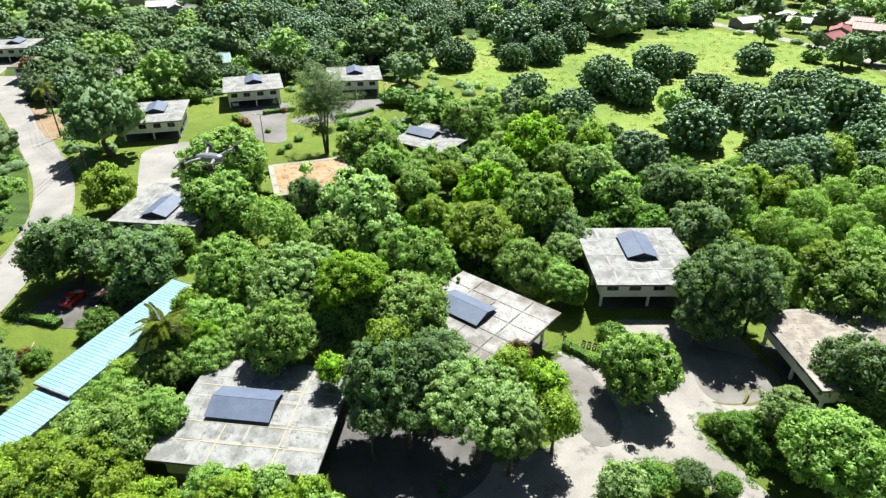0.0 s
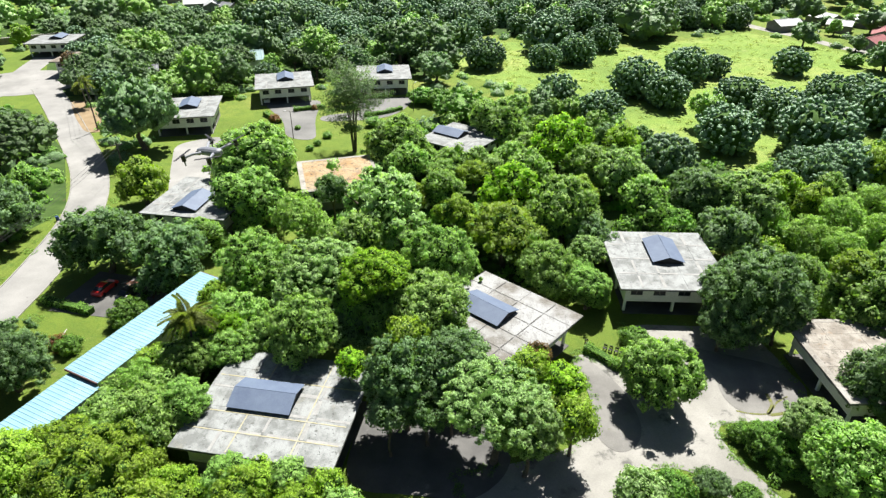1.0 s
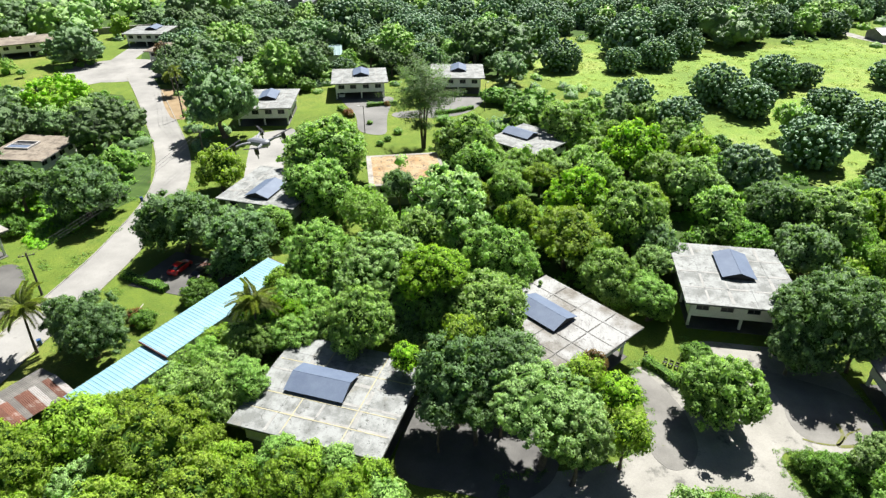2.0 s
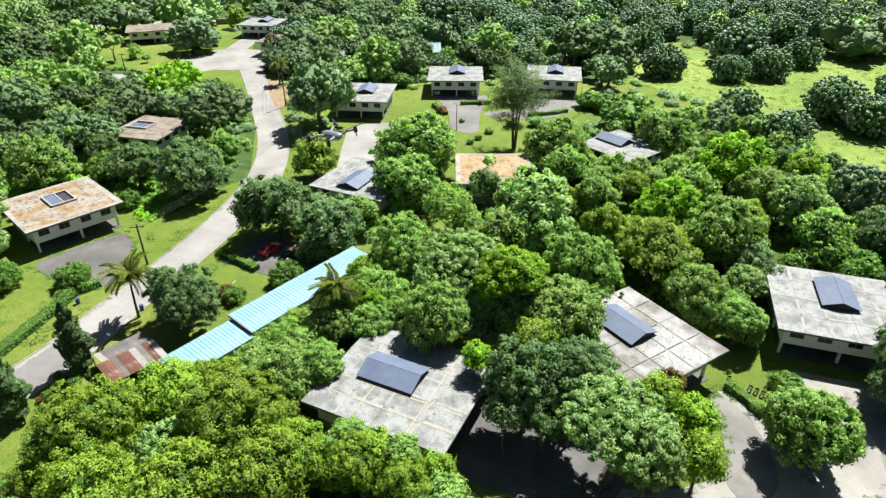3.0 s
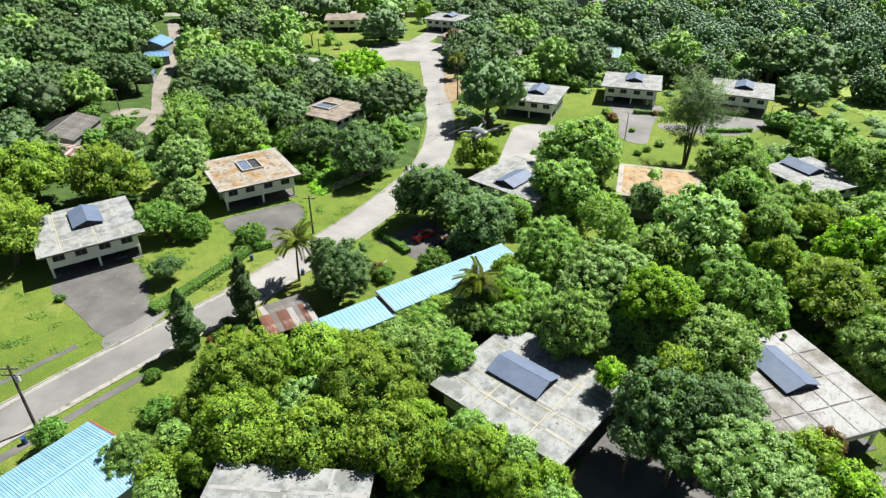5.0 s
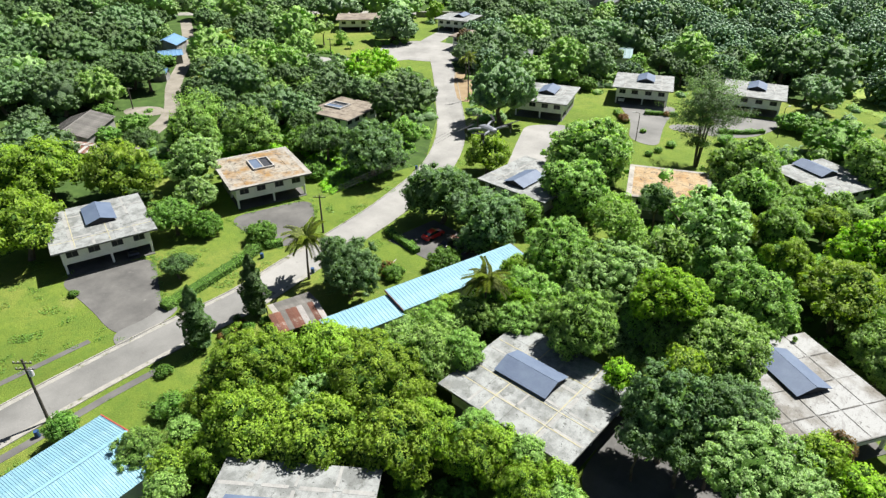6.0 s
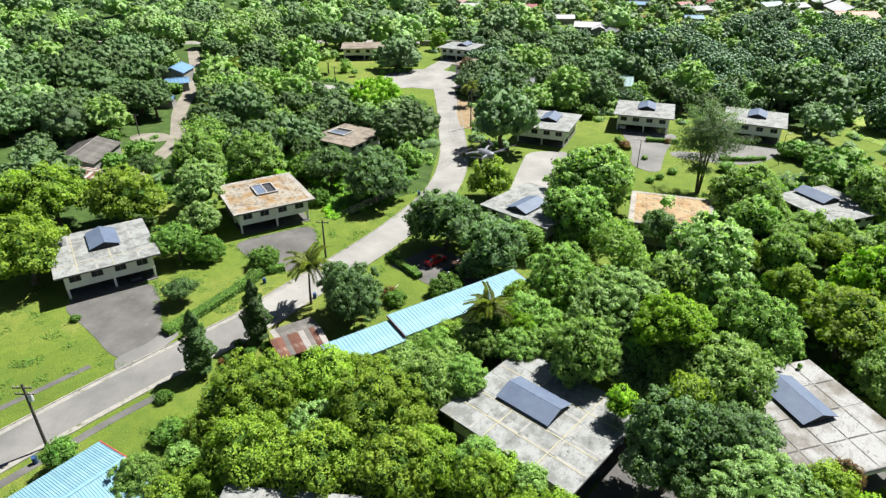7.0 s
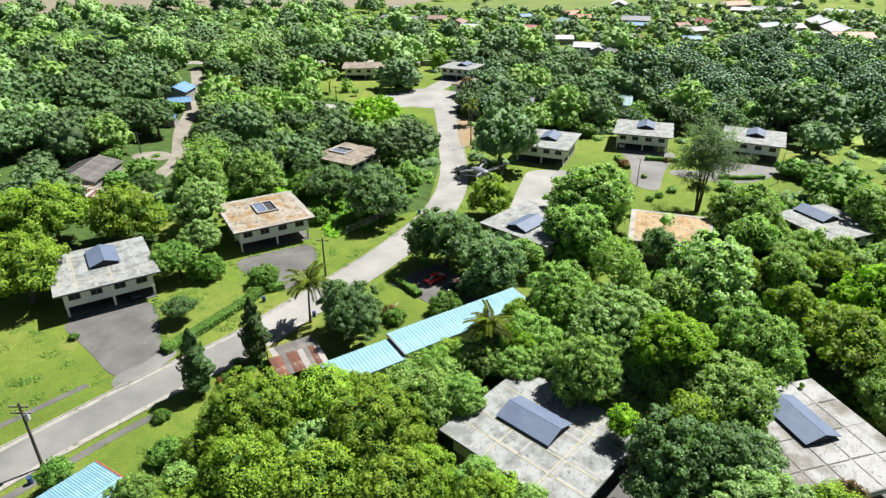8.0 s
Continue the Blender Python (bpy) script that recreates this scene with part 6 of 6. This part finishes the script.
village_house(-100, 189, 20, 6, 2.6, 5.4, "grey", "slate-grey roof top showing between trees")
FAR_ROAD = smooth([(120, 302), (125.5, 289), (134, 275), (142, 255), (150, 243), (153, 230), (152, 215), (158, 196)])
tagged(link_mesh("road", ribbon(FAR_ROAD, -3, 3, -0.2, 0.05), CONCRETE), "pale dusty lane beyond the orchard field", "road", kind="structure")
HIGHWAY = smooth([(-330, 150), (-280, 185), (-232, 224), (-188, 254), (-117, 303), (-92, 325), (-40, 370)])
tagged(link_mesh("road", ribbon(HIGHWAY, -4, 4, -0.2, 0.05), CONCRETE), "pale road beyond the trees", "road", kind="structure")
PERIM = smooth([(-190, 246), (-117, 299), (-90, 322)])
tagged(link_mesh("perimeter_wall", ribbon(PERIM, -5.4, -5.15, -0.2, 2.4), KERB), "long grey concrete wall along the far road", "wall", kind="structure")

# ---- filling trees, orchard, undergrowth and far woods ----
def inside(x, y, poly):
    hit = False
    for (x0, y0), (x1, y1) in zip(poly, poly[1:] + poly[:1]):
        if (y0 > y) != (y1 > y) and x < (x1 - x0) * (y - y0) / (y1 - y0) + x0:
            hit = not hit
    return hit


HOUSE_SPOTS = [(o.matrix_basis.translation.x, o.matrix_basis.translation.y, 11.0) for o in scene.objects if o.parent is None and o.name.split(".")[0] in ("house", "long_building", "shed")] + village_spots
LINES = [(p, 4.6) for p in MAIN + SPUR + LEFT] + [(p, 3.6) for p in SIDE] + [(p, 6.0) for p in HIGHWAY[::2]]
MEADOW_EDGE = [(-2, 205), (-14, 262), (60, 250), (116, 280), (128, 268), (140, 245), (146, 215), (140, 150), (100, 140), (78, 135), (64, 128), (45, 140), (42, 165), (15, 190)]
slab("meadow", MEADOW_EDGE, -0.2, 0.04, MEADOW, label="open field of pale yellow-green grass round the orchard", category="grass")
OPEN_GROUND = [YARD, circle,
    [(-95, -10), (-100, 30), (-84, 60), (-80, 80), (-72, 100), (-60, 98), (-62, 70), (-50, 58), (-52, -10)],
    [(-75, 168), (-62, 172), (-38, 182), (-10, 185), (-8, 165), (-20, 150), (-40, 135), (-66, 108), (-80, 130)],
    [(-2, 205), (-14, 262), (60, 250), (116, 280), (160, 215), (140, 150), (100, 140), (78, 135), (64, 128), (45, 140), (42, 165), (15, 190)],
    [(-100, 128), (-128, 156), (-150, 146), (-185, 148), (-205, 192), (-165, 215), (-118, 178)],
    [(-36, 122), (-20, 126), (-10, 128), (-8, 118), (-26, 100), (-36, 100)], [(-64, 88), (-56, 112), (-40, 96), (-46, 86)],
    [(-148, 198), (-132, 202), (-138, 222), (-172, 224), (-172, 205)],
    [(-136, 62), (-146, 56), (-172, 82), (-180, 102), (-160, 98), (-144, 84)]]


def free(x, y, r, gap=0.75, open_ok=False):
    if any(math.hypot(x - p[0], y - p[1]) < gap * (r + p[2]) for p in planted):
        return False
    if any(math.hypot(x - p[0], y - p[1]) < p[2] * 0.9 + 0.5 * r for p in HOUSE_SPOTS):
        return False
    if any(math.hypot(x - p.x, y - p.y) < d + 0.6 * r for p, d in LINES):
        return False
    return open_ok or not any(inside(x, y, g) for g in OPEN_GROUND)


def wood(poly, count, kinds, r_low, r_high, gap=0.75, open_ok=False, tall=1.35):
    """Trees at random places of a stretch of ground, where none stands yet."""
    rng = random.Random(int(abs(poly[0][0]) * 7 + count))
    xs, ys = [p[0] for p in poly], [p[1] for p in poly]
    made = 0
    for _ in range(count * 30):
        x, y, r = rng.uniform(min(xs), max(xs)), rng.uniform(min(ys), max(ys)), rng.uniform(r_low, r_high)
        if made < count and inside(x, y, poly) and free(x, y, r, gap, open_ok):
            kind = rng.choice(kinds)
            tree(kind, x, y, r, r * (1.25 if kind == "orchard" else tall) + (0 if kind in ("orchard", "shrub") else 1.5))
            made += 1


# undergrowth trees in the middle wood
wood([(-58, 20), (-50, 34), (-38, 42), (-32, 40), (-40, 28), (-38, 12), (-46, 8)], 14, ["lime", "green"], 2.2, 3.6, 0.5)
wood([(-34, 60), (-30, 100), (-22, 132), (20, 130), (60, 128), (95, 100), (80, 60), (56, 66), (46, 95), (18, 95), (16, 84), (-6, 76)], 45, ["green", "lime", "shrub", "feather"], 2.2, 4.5, 0.62)
wood([(-18, 140), (-5, 165), (25, 175), (45, 150), (40, 130), (10, 150)], 16, ["green", "deep", "green"], 2.5, 4.5, 0.65)
wood([(56, 66), (62, 130), (120, 140), (150, 90), (100, 50), (60, 40)], 40, ["feather", "lime", "green"], 3.5, 7.0, 0.7)
# orchard rows beyond the open grass
wood([(-20, 265), (112, 285), (200, 420), (-70, 420), (-95, 300), (-62, 212), (-12, 212)], 240, ["orchard", "orchard", "orchard", "green"], 5.2, 7.6, 0.66)
wood([(80, 112), (98, 140), (150, 150), (190, 190), (230, 170), (150, 90)], 34, ["orchard"], 5.0, 7.4, 0.8)
wood([(122, 236), (120, 320), (200, 330), (205, 225), (160, 225)], 22, ["deep", "green", "deep"], 2.6, 4.4, 0.8)
# woods behind the houses and to the left of the road
wood([(-128, 178), (-80, 172), (-64, 195), (-14, 204), (-40, 310), (-130, 290), (-170, 248)], 85, ["green", "deep", "deep", "orchard", "olive"], 4.0, 7.0, 0.66)
wood([(-130, 60), (-112, 96), (-84, 86), (-82, 112), (-100, 134), (-125, 165), (-150, 150), (-190, 168), (-235, 205), (-300, 190), (-240, 140), (-165, 88), (-150, 60)], 85, ["green", "olive", "deep", "olive", "olive", "pale"], 4.0, 7.0, 0.66)
wood([(-120, 20), (-118, 58), (-160, 72), (-210, 118), (-300, 170), (-400, 120), (-260, 20)], 88, ["olive", "olive", "olive", "deep"], 5.0, 8.0, 0.66)


def scatter_mesh(name, count, place, build, mats, label, category):
    """One mesh of many copies of a few small patterns of leaves."""
    rng = np.random.default_rng(77 + count)
    pats = [build(rng) for _ in range(4)]
    vs, qs, ts, ns, base = [], [], [], [], 0
    made = 0
    for _ in range(count * 12):
        if made >= count:
            break
        spot = place(rng)
        if spot is None:
            continue
        x, y, s = spot
        v, q, t, way = pats[rng.integers(4)]
        a = rng.uniform(0, math.tau)
        turn = np.array([[math.cos(a), -math.sin(a), 0], [math.sin(a), math.cos(a), 0], [0, 0, 1]])
        vs.append(v @ turn.T * s + np.array([x, y, 0]))
        ns.append(way @ turn.T)
        qs.append(q + base)
        ts.append(t + base)
        base += len(v)
        made += 1
    me = make_mesh(name, np.concatenate(vs), np.concatenate(qs), np.concatenate(ts), mats, np.concatenate(ns))
    return tagged(new(name, me), label, category, kind="stuff")


def far_spot(rng):
    a, d = radians(rng.uniform(-42, 76)), 215 + 640 * rng.random() ** 1.7
    x, y = -math.sin(a) * d, math.cos(a) * d
    if inside(x, y, TAN) and rng.random() < 0.93:
        return None
    if inside(x, y, PADDY) and rng.random() < 0.93:
        return None
    if any(inside(x, y, g) for g in OPEN_GROUND) or any(math.hypot(x - p[0], y - p[1]) < 0.8 * p[2] + 3.5 for p in HOUSE_SPOTS):
        return None
    if any(math.hypot(x - p.x, y - p.y) < 9 for p, w in LINES) or any(math.hypot(x - p[0], y - p[1]) < 0.75 * (p[2] + 4) for p in planted):
        return None
    if 122 < x < 185 and 225 < y < 310 and rng.random() < 0.55:
        return None
    return x, y, rng.uniform(1.0, 1.9) * (0.6 if -360 < x < -10 and y > 330 else 1.0)


def far_tree(rng):
    return crown_arrays(rng, 5.2, 8.2, 4.0, 46, 150, 0.4, -0.5, 0.84, (0.12, 0.23), 0.2, False, 3)


for k, (kind, count, words) in enumerate((("green", 170, "dense mid-green woods stretching to the distance"), ("deep", 320, "dark green woods stretching to the distance"), ("pale", 240, "pale grey-green trees scattered through distant woods"))):
    scatter_mesh("far_woods", count, far_spot, far_tree, [LEAF[kind], INNER], words, "woods")


def garden_tree(rng):
    return crown_arrays(rng, 5.2, 8.2, 4.0, 11, 90, 0.5, -0.5, 0.84, (0.26, 0.42), 0.2, False, 2)


def village_spot(rng):
    x, y = rng.uniform(-350, 0), rng.uniform(325, 620)
    if inside(x, y, TAN) or inside(x, y, PADDY) or any(math.hypot(x - p[0], y - p[1]) < 0.6 * p[2] + 4 for p in village_spots) or x < -0.72 * y - 60:
        return None
    return x, y, rng.uniform(0.45, 0.95)


scatter_mesh("far_woods", 290, village_spot, garden_tree, [LEAF["deep"], INNER], "dark garden trees between the village houses", "woods")
scatter_mesh("far_woods", 160, village_spot, garden_tree, [LEAF["green"], INNER], "green garden trees between the village houses", "woods")

WOODLAND = [[(-34, 58), (-30, 100), (-22, 132), (10, 150), (45, 150), (60, 128), (100, 130), (120, 90), (80, 40), (56, 66), (46, 95), (18, 95), (16, 84), (-6, 76)],
            [(-128, 60), (-112, 100), (-84, 86), (-78, 104), (-96, 134), (-125, 165), (-190, 168), (-235, 205), (-165, 88)],
            [(-84, 82), (-80, 98), (-93, 122), (-106, 100), (-98, 86)],
            [(-55, 30), (-30, 60), (-44, 60), (-56, 40), (-48, 10), (-10, 10), (-12, 36), (-30, 36)],
            [(-38, 100), (-14, 122), (-20, 150), (-8, 165), (25, 178), (22, 140), (-5, 118), (-20, 98)]]


# The dark green of this leafy floor includes the shade under the trees.
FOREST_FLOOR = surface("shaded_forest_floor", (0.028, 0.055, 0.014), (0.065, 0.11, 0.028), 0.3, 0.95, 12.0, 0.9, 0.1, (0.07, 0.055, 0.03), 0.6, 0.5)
BACK_WOODS = [[(-128, 178), (-80, 176), (-66, 198), (-14, 206), (-40, 310), (-130, 290), (-170, 248)],
              [(-112, 22), (-112, 58), (-160, 76), (-190, 170), (-235, 225), (-420, 260), (-430, 100), (-260, 10)],
              [(-10, 268), (112, 285), (190, 420), (-70, 420), (-95, 300), (-40, 250)],
              [(-172, 250), (-128, 292), (-95, 322), (-150, 330), (-230, 318), (-330, 345), (-420, 400), (-470, 365), (-540, 300), (-570, 240), (-640, 200), (-420, 120), (-235, 226)]]
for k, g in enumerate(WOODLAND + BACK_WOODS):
    slab("forest_floor", g, -0.2, 0.006 + 0.0022 * k, FOREST_FLOOR, label="leafy ground coloured dark for the shade under close-standing trees", category="ground")


def under_spot(rng):
    g = WOODLAND[rng.choice(5, p=[0.4, 0.16, 0.14, 0.16, 0.14])]
    xs, ys = [p[0] for p in g], [p[1] for p in g]
    x, y = rng.uniform(min(xs), max(xs)), rng.uniform(min(ys), max(ys))
    if not inside(x, y, g) or inside(x, y, YARD) or any(math.hypot(x - p[0], y - p[1]) < 10 for p in HOUSE_SPOTS) or any(math.hypot(x - p.x, y - p.y) < w + 1 for p, w in LINES):
        return None
    return x, y, rng.uniform(0.7, 1.9)


def bush_pattern(rng):
    d = rng.normal(0, 1, (38, 3))
    d[:, 2] = np.abs(d[:, 2])
    d /= np.linalg.norm(d, axis=1)[:, None]
    v, q, way = leaf_cards(d * np.array([0.95, 0.95, 0.8]) * rng.uniform(0.7, 1.05, (38, 1)), d, 0.42, rng)
    bv, bf = BALLS[1]
    return np.concatenate([v, bv * rng.uniform(0.6, 0.9, (len(bv), 1)) * np.array([1, 1, 0.8])]), np.concatenate([q, bf + len(v)]), np.zeros((0, 3), int), np.concatenate([way, bv])


scatter_mesh("undergrowth", 1800, under_spot, bush_pattern, [LEAF["shrub"], INNER], "tangled low green undergrowth between the trees", "undergrowth")


def scrub_spot(rng):
    a, d = radians(rng.uniform(-42, 76)), 150 + 460 * rng.random() ** 1.3
    x, y = -math.sin(a) * d, math.cos(a) * d
    if inside(x, y, TAN) or inside(x, y, PADDY) or any(inside(x, y, g) for g in OPEN_GROUND):
        return None
    if any(math.hypot(x - p[0], y - p[1]) < 0.8 * p[2] + 2.5 for p in HOUSE_SPOTS) or any(math.hypot(x - p.x, y - p.y) < w + 1.5 for p, w in LINES):
        return None
    if x > 118 and rng.random() < 0.5:
        return None
    return x, y, rng.uniform(1.1, 3.4) * (1.6 if d > 320 else 1.0)


def scrub_pattern(rng):
    d = rng.normal(0, 1, (14, 3))
    d[:, 2] = np.abs(d[:, 2])
    d /= np.linalg.norm(d, axis=1)[:, None]
    v, q, way = leaf_cards(d * np.array([0.95, 0.95, 0.7]) * rng.uniform(0.8, 1.05, (14, 1)), d, 0.36, rng)
    bv, bf = BALLS[1]
    return np.concatenate([v, bv * rng.uniform(0.6, 1.0, (len(bv), 1)) * np.array([1, 1, 0.75])]), np.concatenate([q, bf + len(v)]), np.zeros((0, 3), int), np.concatenate([way, bv])


scatter_mesh("undergrowth", 1900, scrub_spot, scrub_pattern, [LEAF["deep"], INNER], "dark scrub filling the gaps between distant trees", "undergrowth")
scatter_mesh("undergrowth", 1100, scrub_spot, scrub_pattern, [LEAF["green"], INNER], "mid-green scrub between the distant trees", "undergrowth")


def grass_spot(rng):
    x, y = rng.uniform(-10, 150), rng.uniform(125, 275)
    ok = inside(x, y, OPEN_GROUND[4])
    if not ok or any(math.hypot(x - p[0], y - p[1]) < 9 for p in HOUSE_SPOTS):
        return None
    return x, y, rng.uniform(0.5, 1.3)


def tuft_pattern(rng):
    n = 26
    a = rng.uniform(0, math.tau, n)
    r = 0.9 * np.sqrt(rng.random(n))
    p = np.stack([r * np.cos(a), r * np.sin(a), 0.28 * (1 - r * r) + rng.uniform(0.02, 0.2, n)], 1)
    v, q, way = leaf_cards(p, np.tile(np.array([0.0, 0.0, 1.0]), (n, 1)), 0.3, rng)
    return v, q, np.zeros((0, 3), int), way


BLADES = leaf_material("tall_grass_blades", (0.22, 0.29, 0.055), (0.26, 0.33, 0.065), (0.30, 0.36, 0.085), 0.8, 0.3, 0.1)
scatter_mesh("grass_tufts", 1300, grass_spot, tuft_pattern, [BLADES, INNER], "low tufts of pale green grass in the open field", "grass")


def lawn_spot(rng):
    x, y = rng.uniform(-112, -48), rng.uniform(-8, 112)
    if not inside(x, y, [(-112, 10), (-104, 60), (-86, 100), (-78, 112), (-60, 108), (-62, 60), (-50, 40), (-52, -8)]) or any(math.hypot(x - p.x, y - p.y) < 4.4 for p in MAIN):
        return None
    if any(inside(x, y, g) for g in DRIVEWAYS) or any(math.hypot(x - p[0], y - p[1]) < 9 for p in HOUSE_SPOTS):
        return None
    return x, y, rng.uniform(0.35, 1.3) ** 1.4


DRIVEWAYS = [[(-97.5, 31), (-91.5, 44.6), (-84, 40.8), (-75.2, 36.4), (-74.6, 29.6), (-83, 29.8)], [(-92.5, 60.5), (-85.8, 75.8), (-80.5, 72.2), (-75.6, 66.5), (-74.2, 59.5), (-80.5, 58.2)]]
def weed_pattern(rng):
    n = 60
    a = rng.uniform(0, math.tau, n)
    r = np.sqrt(rng.random(n))
    p = np.stack([1.3 * r * np.cos(a), 0.8 * r * np.sin(a), 0.16 * (1 - r * r) + rng.uniform(0.01, 0.08, n)], 1)
    v, q, way = leaf_cards(p, np.tile(np.array([0.0, 0.0, 1.0]), (n, 1)), 0.2, rng)
    return v, q, np.zeros((0, 3), int), way


scatter_mesh("lawn_weeds", 190, lawn_spot, weed_pattern, [LEAF["shrub"], INNER], "low green weeds scattered over the lawns", "grass")


CREEPERS = [[(-108.4, 93.8), (-107.4, 105.3), (-92.8, 102.9), (-82.2, 88.2), (-84.1, 78.3), (-92.9, 86.1)],
            [(-122.0, 79.4), (-125.1, 102.0), (-112.0, 101.9), (-107.0, 92.5), (-118.0, 78.8)]]


def creeper_spot(rng):
    g = CREEPERS[0] if rng.random() < 0.65 else CREEPERS[1]
    xs, ys = [p[0] for p in g], [p[1] for p in g]
    x, y = rng.uniform(min(xs), max(xs)), rng.uniform(min(ys), max(ys))
    if not inside(x, y, g) or any(math.hypot(x - p.x, y - p.y) < 4.8 for p in MAIN) or any(inside(x, y, d) for d in DRIVEWAYS):
        return None
    if any(math.hypot(x - p[0], y - p[1]) < 9.5 for p in HOUSE_SPOTS):
        return None
    return x, y, rng.uniform(0.5, 1.35)


scatter_mesh("undergrowth", 520, creeper_spot, bush_pattern, [LEAF["bright"], INNER], "lush bright creepers and weeds beside the house", "undergrowth")

EDGES = [(YARD, 0.35), (DRIVEWAYS[0], 0.3), (DRIVEWAYS[1], 0.3)]


def verge_spot(rng):
    poly, off = EDGES[rng.choice(3, p=[0.6, 0.2, 0.2])]
    k = rng.integers(len(poly))
    (x0, y0), (x1, y1) = poly[k], poly[(k + 1) % len(poly)]
    t = rng.random()
    x, y = x0 + (x1 - x0) * t + rng.normal(0, off), y0 + (y1 - y0) * t + rng.normal(0, off)
    if y < 38 or any(math.hypot(x - p[0], y - p[1]) < 8.5 for p in HOUSE_SPOTS) or any(math.hypot(x - p.x, y - p.y) < 4.2 for p in MAIN):
        return None
    return x, y, rng.uniform(0.22, 0.6)


scatter_mesh("verge_weeds", 520, verge_spot, tuft_pattern, [LEAF["shrub"], INNER], "ragged weeds along the edges of the paving", "grass")
